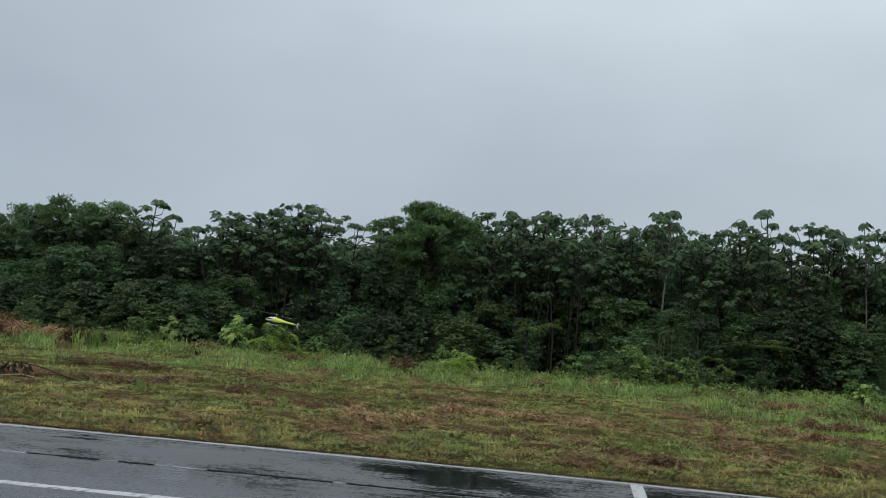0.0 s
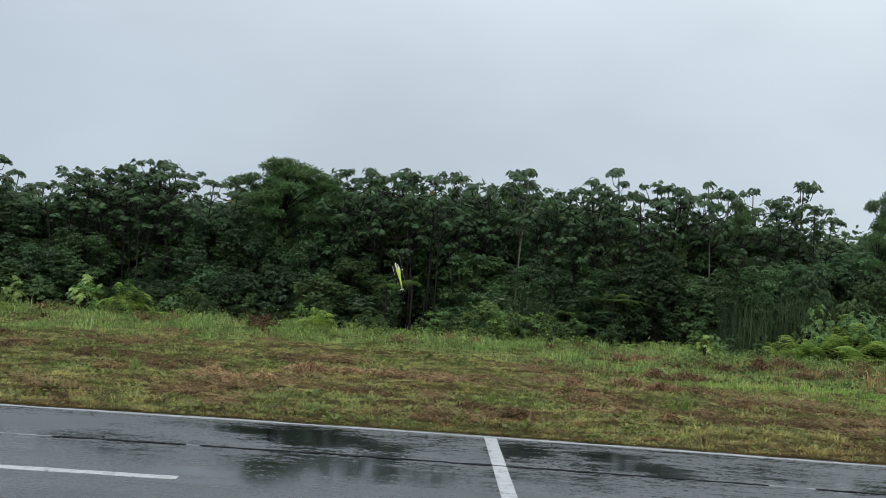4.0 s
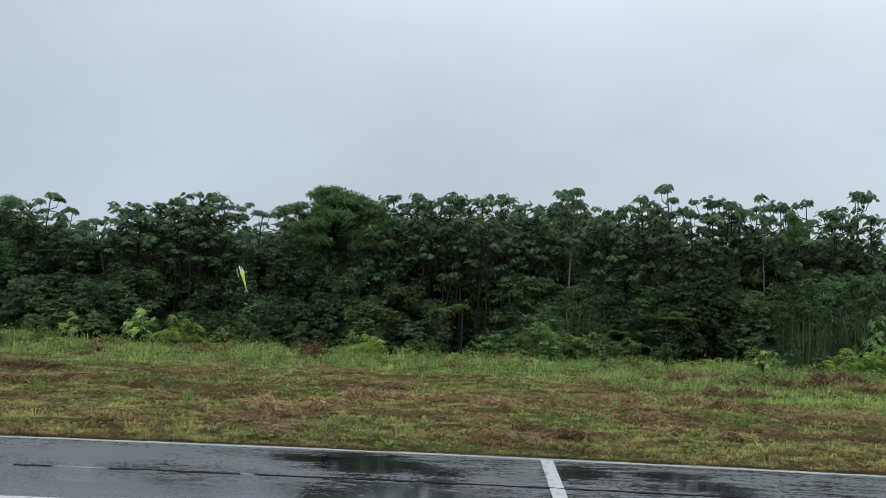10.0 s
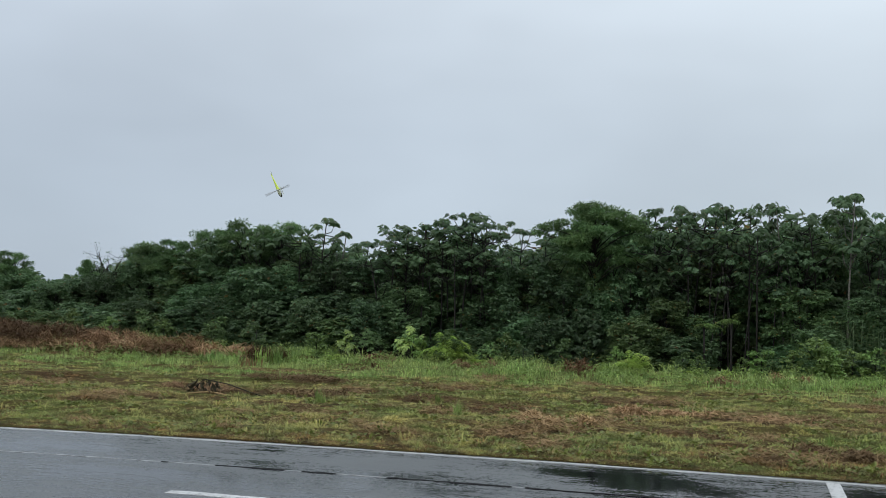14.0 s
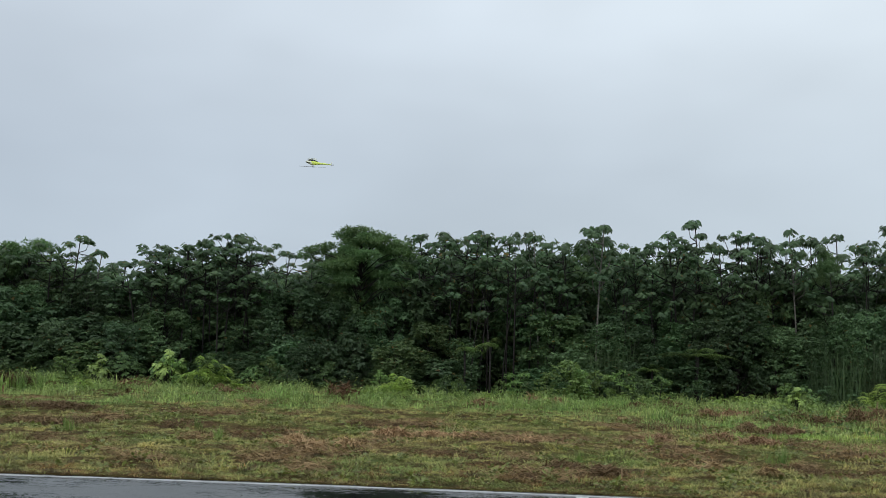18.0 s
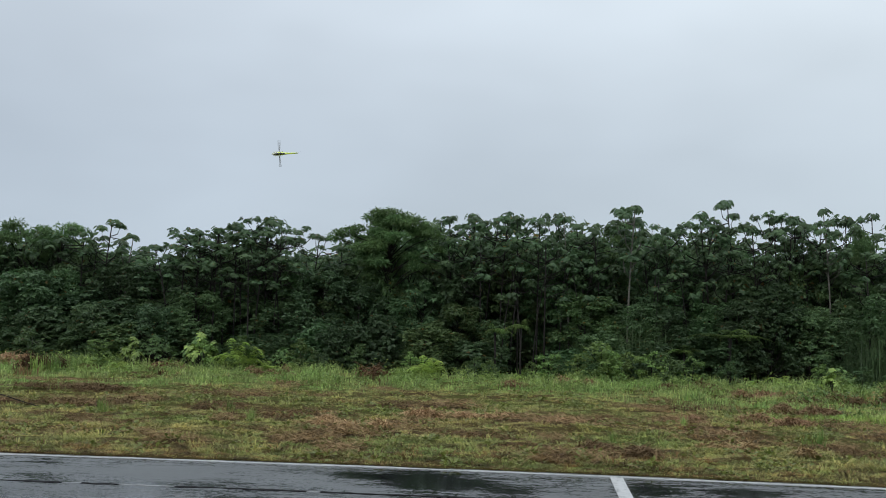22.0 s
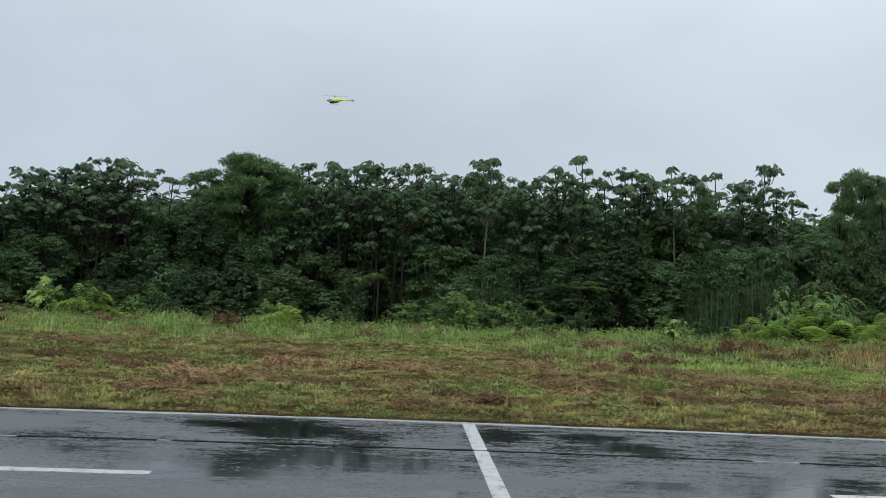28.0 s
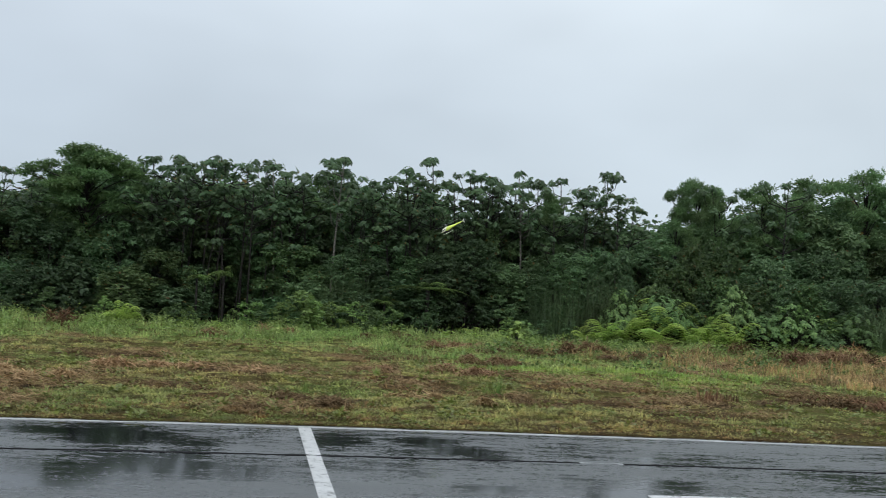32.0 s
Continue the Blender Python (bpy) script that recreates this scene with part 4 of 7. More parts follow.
def make_fern(seed, fronds, length, rise, trunk, mat, label, name="fern", droop=1.0):
    rng = np.random.default_rng(seed)
    root = thing(name, label, "fern", "ferns of the wood's edge")
    if trunk > 0.1:
        hp = Heap()
        hp.tube([(0, 0, -0.2), (0.02, 0, trunk * 0.5), (0, 0.02, trunk)], [0.07, 0.055, 0.06], 7)
        piece("trunk", hp.mesh("trunk", BARK, True), root)
    for k in range(fronds):
        w = 2 * math.pi * (k + 0.6 * rng.random()) / fronds
        cr = Heap()
        cr.add(*frond(rng, (0, 0, trunk), (math.cos(w), math.sin(w)), length * rng.uniform(0.5, 1.2), rise * rng.uniform(0.4, 1.35), droop=droop * rng.uniform(0.7, 1.2)), 0)
        piece("frond", cr.mesh("frond", mat), root)
    return root


def blade_bunch(rng, n, radius, hmin, hmax, width, lean):
    v, f = [], []
    for k in range(n):
        w, q = rng.random() * 6.28, radius * rng.random() ** 0.6
        p = np.array([math.cos(w) * q, math.sin(w) * q, -0.03])
        h = rng.uniform(hmin, hmax)
        a = rng.random() * 6.28
        d = np.array([math.cos(a), math.sin(a), 0]) * lean * h * rng.random()
        e = np.array([-math.sin(a), math.cos(a), 0]) * width
        m, t = p + d * 0.35 + (0, 0, h * 0.6), p + d + (0, 0, h * (0.97 - 0.2 * rng.random()))
        i = len(v)
        v += [p - e, p + e, m + e * 0.8, m - e * 0.8, t]
        f += [(i, i + 1, i + 2), (i, i + 2, i + 3), (i + 3, i + 2, i + 4)]
    return v, f


def make_bunch(name, seed, n, radius, hmin, hmax, width, lean, mat, label, category, group=""):
    rng = np.random.default_rng(seed)
    hp = Heap()
    hp.add(*blade_bunch(rng, n, radius, hmin, hmax, width, lean), 0)
    return tagged(new(name, hp.mesh(name, mat)), label, category, group)


def make_dead_heap(name, seed, n, sx, sy, h, mat, label):
    """A heap of cut stalks lying over each other."""
    rng = np.random.default_rng(seed)
    hp = Heap()
    humps = [(rng.normal() * sx * 0.5, rng.normal() * sy * 0.4, rng.uniform(0.45, 1.15), rng.uniform(0.2, 0.4)) for k in range(3 + int(2 * sx))]
    for k in range(n):
        hx, hy, high, wide = humps[k % len(humps)]
        x, y = hx + rng.normal() * wide * sx * 0.5, hy + rng.normal() * max(wide, 0.3) * sy * 0.7
        top = h * high * math.exp(-((x - hx) / (wide * sx)) ** 2 - ((y - hy) / sy) ** 2)
        z = top * rng.random() ** 0.5
        w, el, L = rng.random() * 6.28, rng.normal() * 0.5, rng.uniform(0.12, 0.5) * (1.0 if h > 0.2 else 0.5)
        d = np.array([math.cos(w), math.sin(w), math.sin(el)]) * L / 2
        e = np.array([-math.sin(w), math.cos(w), 0.3]) * rng.uniform(0.003, 0.008)
        p = np.array([x, y, z + 0.02])
        c = p + (0, 0, 0.04 * rng.random())
        v = [p - d - e, p - d + e, c + e, c - e, p + d + e * 0.4, p + d - e * 0.4]
        hp.add(v, [(0, 1, 2, 3), (3, 2, 4, 5)], 0)
    return tagged(new(name, hp.mesh(name, mat)), label, "dead plants", kind="stuff")


# how high the wood is closed, over the strip at 27 m, along x; above it single heads stand against the sky
CLOSED = [(-30, 2.5), (-23.4, 2.45), (-22.6, 2.6), (-21.6, 2.15), (-20.5, 2.1), (-19.3, 2.45), (-18.6, 2.6), (-18, 2.9), (-16.4, 3.15), (-15, 3.55), (-12.5, 3.6), (-11.2, 3.1), (-10.5, 2.75), (-9.8, 3.3), (-8, 3.75), (-6.7, 3.6), (-5.9, 3.35),
          (-5, 3.8), (-3.4, 4.05), (-2, 3.95), (0.5, 4.02), (1.8, 3.98), (3.2, 4.0), (4.2, 4.0), (5.2, 3.95), (6.2, 3.65), (7.2, 3.75), (8.2, 3.85), (9.3, 3.7), (10.4, 3.6),
          (11.1, 3.5), (12.4, 3.75), (13.6, 4.05), (14.5, 4.3), (16.8, 4.85), (30, 5.0)]


# how high the bushes before the stems close, over the strip at 27 m
FRONT = [(-30, 1.8), (-18, 2.2), (-14.6, 2.8), (-12.0, 2.9), (-10.6, 2.5), (-9.3, 2.1), (-8.9, 1.0), (-7.3, 1.0), (-6.8, 2.7), (-5.6, 3.2), (-4.2, 2.9), (-2.6, 2.8), (-2.2, 2.2), (-0.9, 1.9), (-0.7, 0.5), (0.8, 0.5), (1.0, 2.9),
         (2.0, 3.0), (2.5, 2.2), (3.4, 2.3), (4.6, 2.5), (5.2, 2.7), (6.2, 2.8), (7.0, 2.6), (8.2, 2.7), (9.6, 2.7), (11.5, 2.8), (14.0, 3.0), (18.0, 3.0), (30, 3.0)]


def level(table, x, y):
    xs, zs = zip(*table)
    return 1.58 + (float(np.interp(x * 27.0 / y, xs, zs)) - 1.58) * y / 27.0


def top_of(master):
    """How high a plant reaches over its foot."""
    return max(max(v.co.z for v in o.data.vertices) for o in (master, *master.children_recursive) if o.data)


def plant(master, x, y, scale=1.0, turn=None, height=None, sink=0.0):
    """A copy of a plant at its place on the ground."""
    z = ground_height(x, y) - sink
    turn = random.uniform(0, 360) if turn is None else turn
    m = pose(x, y, z, 0, 0, turn) @ Matrix.Diagonal((scale, scale, height or scale, 1))
    return copy_thing(master, m)


random.seed(21)


def build_wood():
    leaf_kinds = (LEAF_DARK, LEAF_MID, LEAF_DARK, LEAF_OLIVE, LEAF_MID, LEAF_DARK)
    bushy = [make_leafy_tree(100 + k, 3.2, 2.2, (0.10, 0.125, 0.09, 0.115, 0.15, 0.105)[k], (8400, 6300, 9100, 7000, 4900, 7700)[k], leaf_kinds[k], ("dark green leafy tree at the wood's edge", "mid-green leafy tree at the wood's edge", "dark fine-leaved tree at the wood's edge", "olive-green leafy tree at the wood's edge", "large-leaved green tree at the wood's edge", "dark green leafy tree at the wood's edge")[k], "leafy trees of the wood", flat=(0.7, 0.6, 0.8, 0.65, 0.7, 0.75)[k], clumps=(34, 28, 40, 30, 26, 36)[k], puff=(0.09, 0.2), low=0.2) for k in range(6)]
    small = [make_leafy_tree(140 + k, 1.6, 1.5, (0.085, 0.12, 0.095, 0.14)[k], (4900, 3500, 4550, 2800)[k], leaf_kinds[k + 1], "dark green leafy shrub under the trees", "undergrowth shrubs", flat=0.85, low=0.08, clumps=26, puff=(0.1, 0.21), name="shrub", category="shrub") for k in range(4)]
    backing = [make_leafy_tree(160 + k, 3.2, 2.6, 0.22, 2400, LEAF_DARK, "dark leafy tree deep in the wood", "leafy trees of the wood", flat=0.7, clumps=26, puff=(0.12, 0.22), low=0.1) for k in range(2)]
    # leaf colour brightened in place of light that hardly reaches behind the stems
    canopy = [make_leafy_tree(150 + k, 3.2, 2.2, (0.125, 0.15, 0.11)[k], (6600, 5200, 7400)[k], LEAF_BRIGHTENED, "leafy tree of the wood, leaf colour brightened against the shade", "leafy trees of the wood", flat=0.65, clumps=32, puff=(0.09, 0.2), low=0.25) for k in range(3)]
    fine = [make_plate_tree(170 + k, dome(k + 1, 26, 1.3, 2.4, 3.95, 0.28, 0.58), 4.0, 0.105, 2000, LEAF_FINE, "layered tree with fine feathery green foliage", "feathery trees of the wood") for k in range(4)]
    crown = make_plate_tree(199, dome(9, 40, 1.4, 2.8, 4.1, 0.28, 0.46) + [(-0.15, 0, 4.3, 0.5, 0.14), (0.3, 0.1, 4.22, 0.45, 0.14), (-0.5, 0, 4.18, 0.35, 0.12), (-1.3, 0, 3.75, 0.4, 0.12), (0.95, 0, 3.95, 0.4, 0.12), (0.7, -0.3, 4.08, 0.34, 0.1), (-0.95, 0.1, 3.86, 0.36, 0.1), (0.1, -0.4, 4.1, 0.36, 0.1), (-1.6, 0.1, 3.6, 0.3, 0.1), (1.35, 0, 3.7, 0.34, 0.1)], 4.3, 0.095, 3300, LEAF_CROWN,
                            "taller layered tree with feathery bright green foliage", "feathery trees of the wood")
    crown.matrix_basis = pose(-4.15, 27.6, ground_height(-4.15, 27.6)) @ Matrix.Diagonal((1.0, 1.0, 4.6 / top_of(crown), 1))
    masters = bushy + small + fine + backing + canopy
    TOPS = {m: top_of(m) for m in masters}
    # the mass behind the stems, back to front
    # the 30.8 and 29.4 rows draw on the brightened leaf colour
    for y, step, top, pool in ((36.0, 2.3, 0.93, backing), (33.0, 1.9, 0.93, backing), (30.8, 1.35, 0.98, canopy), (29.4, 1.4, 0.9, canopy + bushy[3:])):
        x = -31.0 * y / 30
        while x < 29.0 * y / 30:
            xx, yy = x + random.uniform(-0.4, 0.4), y + random.uniform(-0.6, 0.6)
            h = level(CLOSED, xx, yy) * top * random.uniform(0.9, 1.03)
            h -= ground_height(xx, yy)
            kind = random.choice(pool)
            plant(kind, xx, yy, random.uniform(0.85, 1.15), None, h / TOPS[kind])
            x += step * random.uniform(0.8, 1.2)
    # bushes before the stems, low where the wood stands open
    for y, step, share in ((28.3, 1.0, 1.12), (27.3, 0.9, 0.9), (26.4, 0.8, 0.5)):
        x = -27.5
        while x < 26:
            xx, yy = x + random.uniform(-0.2, 0.2), y + random.uniform(-0.35, 0.35)
            h = level(FRONT, xx, yy) * share * random.uniform(0.66, 1.1) - ground_height(xx, yy)
            if h > 0.7 and not -1.0 < xx < 0.75 and not (share < 0.6 and 2.4 < xx < 9.4 and random.random() < 0.6):
                kind = random.choice(bushy if h > 1.7 else small)
                plant(kind, xx, yy, random.uniform(0.65, 0.9) if h > 1.7 else random.uniform(0.8, 1.15), None, h / TOPS[kind])
            x += step * random.uniform(0.75, 1.25)
    # vine-covered mounds and round bushes at the eastern end
    mounds = [make_leafy_tree(220 + k, 2.0, 1.7, 0.1, 5200, (LEAF_VINE, LEAF_MID, LEAF_VINE)[k], ("bush overgrown with yellow-green vines", "round dense green bush", "bush overgrown with yellow-green vines")[k], "bushes at the wood's edge", low=0.04, clumps=40, puff=(0.09, 0.2), name="bush", category="bush") for k in range(3)]
    masters_east = {m: top_of(m) for m in mounds}
    for xx, yy, h, sc, k in ((11.5, 26.2, 2.25, 0.7, 0), (12.2, 26.6, 2.95, 0.8, 2), (13.2, 26.8, 3.15, 0.85, 0), (12.6, 25.9, 2.1, 0.7, 2), (14.5, 26.4, 2.75, 0.9, 1), (13.8, 26.0, 1.9, 0.7, 0), (16.4, 26.2, 2.2, 0.9, 1), (15.5, 26.1, 2.0, 0.8, 2), (17.8, 26.2, 2.3, 1.0, 1), (10.1, 26.8, 2.7, 0.75, 1), (19.2, 26.4, 2.5, 1.0, 0),
                             (-10.2, 26.0, 1.6, 0.7, 1), (-12.0, 26.1, 1.7, 0.75, 1), (-13.6, 26.2, 1.3, 0.8, 1), (-15.4, 26.3, 1.5, 0.8, 1), (-17.6, 26.6, 1.4, 0.8, 1)):
        plant(mounds[k], xx, yy, sc, None, h / masters_east[mounds[k]])
    for m in mounds:
        for o in (m, *m.children_recursive):
            bpy.data.objects.remove(o, do_unlink=True)
    # the feathery crown over the middle and the broad crowns to the sides
    for x, y, top, sc in ((-14.5, 28.6, 3.86, 0.95), (-13.3, 28.4, 3.8, 0.8), (-15.5, 28.8, 3.6, 0.7), (-16.7, 28.6, 3.25, 0.7), (-17.7, 28.8, 3.16, 0.65), (-18.1, 29.0, 3.05, 0.5), (-20.1, 29.2, 2.6, 0.45), (-22.7, 29.4, 2.84, 0.6), (-23.6, 29.6, 2.6, 0.6), (1.9, 28.6, 4.12, 0.6), (8.1, 28.2, 3.98, 0.5),
                          (11.9, 28.4, 4.5, 0.55), (12.5, 28.6, 4.72, 0.6), (13.2, 28.7, 4.56, 0.5), (14.5, 30, 4.75, 0.8), (16.0, 30, 5.08, 0.9), (17.8, 30, 5.42, 1.1), (20.0, 30, 5.4, 1.1)):
        h = 1.58 + (top + 0.1 - 1.58) * y / 27 - ground_height(x * y / 27, y)
        kind = random.choice(fine)
        plant(kind, x * y / 27, y, sc, None, h / TOPS[kind])
    # a nearly leafless tree over the western end
    bare = thing("bare_tree", "nearly leafless grey twiggy tree above the wood", "tree")
    bare.matrix_basis = pose(-21.4, 30.0, ground_height(-21.4, 30.0))
    rng = np.random.default_rng(55)
    hp = Heap()
    hp.tube([(0, 0, -0.3), (0.05, 0, 1.2), (0, 0, 2.2)], [0.05, 0.04, 0.03], 6)
    tips = []
    for k in range(22):
        w, up = rng.random() * 6.28, rng.uniform(0.6, 1.4)
        p, e = np.array([0.0, 0, rng.uniform(1.5, 2.25)]), rng.uniform(0.4, 1.0)
        q = p + np.array([math.cos(w) * e, math.sin(w) * e * 0.6, up * 0.85])
        hp.tube([p, (p + q) / 2 + rng.normal(size=3) * 0.06, q], [0.02, 0.014, 0.007], 4)
        for i in range(9):
            a = p + (q - p) * rng.uniform(0.4, 1.0)
            t = a + rng.normal(size=3) * 0.22 + (0, 0, 0.12)
            hp.tube([a, (a + t) / 2 + rng.normal(size=3) * 0.03, t], [0.008, 0.006, 0.004], 3)
            tips.append(t)
    piece("trunk", hp.mesh("trunk", BARK, True), bare)
    v, f = leaf_cloud(rng, tips, [0.1] * len(tips), 420, 0.07)
    piece("crown", mesh_from("crown", v, f, LEAF_DARK), bare)
    for m in masters:
        for o in (m, *m.children_recursive):
            bpy.data.objects.remove(o, do_unlink=True)


def build_umbrella_trees():
    names = ("slender umbrella tree with rosettes of round lobed leaves", "tall pale-stemmed umbrella tree above the wood")
    kinds = [make_umbrella_tree(300 + k, 4.5, (10, 16, 9, 18, 12, 14)[k], (0.75, 1.0, 0.65, 1.1, 0.85, 0.95)[k], names[0], leaf=(0.21, 0.195, 0.22, 0.19, 0.205, 0.2)[k], pale=k == 4, rise=(0.7, 0.6, 0.85, 0.55, 0.65, 0.65)[k], leaves=10) for k in range(6)]
    tops = {m: top_of(m) for m in kinds}
    spots = [(-12.1, 3.9, 0), (-12.7, 3.6, 1), (-11.5, 3.5, 4), (-10.7, 3.3, 2), (-9.85, 3.5, 2), (-9.4, 3.7, 3), (-8.9, 3.85, 1), (-8.3, 3.9, 0), (-7.75, 4.0, 5), (-7.45, 4.05, 2), (-8.1, 3.8, 3), (-9.1, 3.7, 5), (-7.2, 3.85, 3), (-6.9, 3.75, 1), (-6.2, 3.6, 3),
             (-2.55, 4.1, 3), (-2.15, 4.15, 5), (-1.75, 4.2, 0), (-1.5, 4.22, 1), (-1.1, 4.18, 3), (-0.6, 4.2, 2), (-0.1, 4.12, 0), (0.4, 4.28, 2), (0.75, 4.2, 4), (1.1, 4.1, 3), (1.6, 4.0, 1), (2.9, 4.1, 5), (3.35, 4.0, 3),
             (4.1, 4.25, 1), (4.4, 4.3, 5), (5.0, 4.62, 0), (5.6, 4.0, 3), (6.1, 4.35, 2), (6.6, 4.2, 0), (7.45, 4.46, 4), (6.9, 4.22, 1), (7.15, 4.2, 3), (6.35, 4.2, 5), (7.9, 4.3, 2), (8.55, 4.36, 0), (9.2, 4.15, 2), (9.75, 4.62, 2), (10.2, 4.0, 2), (8.9, 4.0, 1),
             (10.4, 3.7, 0), (13.3, 4.55, 1), (15.2, 4.8, 3), (-15.9, 3.35, 1), (-18.2, 3.0, 2), (-14.0, 3.5, 5), (6.9, 3.2, 1), (4.7, 3.3, 3), (-7.9, 3.1, 3), (1.3, 3.2, 1), (-5.4, 3.3, 5), (-12.4, 3.1, 3), (-10.1, 2.9, 1), (-9.5, 3.2, 5), (-8.6, 3.3, 3), (-7.0, 3.2, 1), (-6.2, 3.0, 3), (-2.3, 3.5, 3), (-1.6, 3.6, 1), (-0.8, 3.5, 5), (0.1, 3.6, 3), (0.9, 3.5, 1), (2.9, 3.4, 3), (3.7, 3.5, 1), (5.4, 3.5, 5), (6.3, 3.5, 3), (7.6, 3.6, 1), (8.4, 3.4, 3), (9.3, 3.4, 5), (10.3, 3.2, 1), (-14.9, 2.9, 3), (-16.6, 2.6, 1)]
    for x, top, k in spots:
        y = random.uniform(27.3, 28.8)
        xx = x * y / 27
        h = 1.58 + (top + (0.13 if x > 3.5 else 0.07) - 1.58) * y / 27 - ground_height(xx, y)
        plant(kinds[k], xx, y, 0.9 + 0.2 * random.random(), None, h / tops[kinds[k]])
    for m in kinds:
        for o in (m, *m.children_recursive):
            bpy.data.objects.remove(o, do_unlink=True)
    lone = make_umbrella_tree(377, 4.6, 14, 0.52, names[1], leaf=0.22, lean=-0.1, pale=True, rise=0.8)
    lone.matrix_basis = pose(2.22, 26.8, ground_height(2.22, 26.8), 0, 0, 40) @ Matrix.Diagonal((1, 1, 4.62 / top_of(lone), 1))


def build_far_wood():
    rng = np.random.default_rng(77)
    cs, rs = [], []
    for x in np.arange(-48, 46, 0.5):
        for z in np.arange(-1.5, level(CLOSED, x, 43.0) - 0.5, 0.7):
            cs.append((x + rng.normal() * 0.3, 43 + rng.normal() * 0.6, z))
            rs.append(0.75)
    v, f = leaf_cloud(rng, cs, rs, 52000, 0.34, 0.9, 0.55)
    tagged(new("far_wood", mesh_from("far_wood", v, f, LEAF_DARK)), "dense dark wood behind the front trees", "wood", kind="stuff")


build_wood()
build_far_wood()
build_umbrella_trees()


def build_edge_plants():
    """What stands before the wood: ferns, broad leaves, canes, tufts and dead heaps."""
    bright = make_fern(401, 13, 0.72, 0.46, 0.1, FERN_BRIGHT, "bright green fern clump at the grass edge", droop=1.7)
    tall = make_fern(402, 7, 1.25, 0.4, 1.15, FERN_DARK, "tree fern with arching fronds under the trees", "tree_fern", 2.2)
    for x, y, s in ((-9.9, 23.2, 0.6), (4.9, 24.6, 0.5), (-1.3, 24.9, 0.45), (-0.6, 24.6, 0.4), (5.6, 24.2, 0.7), (6.4, 24.6, 0.6),
                    (1.9, 24.6, 0.5), (3.1, 25.0, 0.55), (0.2, 24.8, 0.45), (-6.6, 24.4, 0.5)):
        plant(bright, x, y, s, None, s * 1.15)
    mat = [make_fern(404 + k, 11, 1.15, (0.85, 1.05, 0.7)[k], 0.1, FERN_BRIGHT, "light green arching fern before the wood", droop=(0.3, 0.5, 0.2)[k]) for k in range(3)]
    for k, (x, y, s, h) in enumerate(((8.4, 24.3, 0.5, 0.6), (9.0, 24.4, 0.65, 0.75), (9.6, 24.6, 0.8, 1.0), (10.25, 24.3, 0.9, 1.05), (10.7, 24.9, 0.9, 1.35), (11.2, 24.3, 0.95, 1.0), (11.8, 24.6, 0.9, 1.1), (12.4, 24.3, 0.8, 0.85), (10.0, 23.5, 0.6, 0.6), (11.4, 23.5, 0.6, 0.6))):
        plant(mat[k % 3], x, y, s, None, h)
    for x, y, s, h in ((-1.15, 26.0, 0.5, 1.02), (-0.5, 25.9, 0.42, 1.08), (4.7, 26.0, 0.95, 1.0), (3.6, 26.2, 0.5, 0.7), (14.2, 27.0, 0.7, 1.2)):
        plant(tall, x, y, s, None, h)
    stems = [make_umbrella_tree(390 + k, 3.4, 5, 0.6, "thin dark stem with small leaf heads inside the wood", leaf=0.19, pale=False, lean=(0.45, -0.4, 0.15)[k]) for k in range(3)]
    for x, y, h, k in ((-1.05, 27.3, 1.0, 0), (-0.5, 27.1, 0.92, 1), (-0.2, 27.4, 1.0, 0), (0.5, 27.2, 0.98, 2), (1.0, 27.5, 0.95, 0), (1.1, 27.0, 0.9, 1), (3.0, 27.2, 0.9, 2), (3.9, 27.4, 0.95, 1), (5.9, 27.3, 0.85, 0)):
        plant(stems[k], x, y, 0.85, random.uniform(-40, 40), h)
    leafy = [make_palmate_shrub(420 + k, 1.0, 1.5, 0.22, 170, LEAF_BROAD, "broad-leaved green shrub at the wood's edge") for k in range(2)]
    for x, y, s, h in ((9.9, 25.7, 0.7, 1.5), (10.7, 25.8, 0.8, 1.8), (12.9, 25.4, 0.9, 1.75), (13.7, 25.1, 0.9, 1.1), (14.6, 25.3, 1.0, 1.45), (15.2, 24.8, 0.8, 0.8), (16.3, 25.0, 0.9, 1.2), (18.4, 25.2, 1.2, 1.4), (19.6, 25.2, 1.2, 1.4), (-9.9, 25.4, 0.8, 0.8), (-8.7, 25.2, 0.5, 0.8),
                       (7.0, 24.8, 0.5, 0.6), (10.8, 25.0, 1.0, 1.5), (-6.5, 25.6, 0.5, 0.6)):
        plant(random.choice(leafy), x, y, s, None, h)
    pale = make_palmate_shrub(431, 0.75, 0.75, 0.27, 26, LEAF_BRIGHT, "young plant with large pale green lobed leaves", "broadleaf_plant", "plant")
    for x, y, s, h in ((-8.2, 24.0, 0.9, 1.3), (-7.95, 24.2, 0.6, 1.0), (-10.0, 24.3, 0.9, 1.1), (2.9, 24.6, 0.6, 0.7), (6.6, 24.0, 0.55, 0.75), (6.85, 24.2, 0.5, 0.6)):
        plant(pale, x, y, s, None, h)
    plant(bright, -7.35, 23.9, 0.8, None, 1.9)
    plant(bright, -2.75, 23.7, 0.7, None, 1.35)
    plant(bright, -2.5, 23.75, 0.6, None, 1.25)
    plant(bright, -7.05, 24.2, 0.8, None, 1.5)
    young = [make_leafy_tree(440 + k, 0.9, 0.8, 0.08, 700, (LEAF_YOUNG, LEAF_VINE, LEAF_YOUNG)[k], "young green shrub in the grass edge", "young shrubs", low=0.05, clumps=10, name="young_shrub", category="shrub") for k in range(3)]
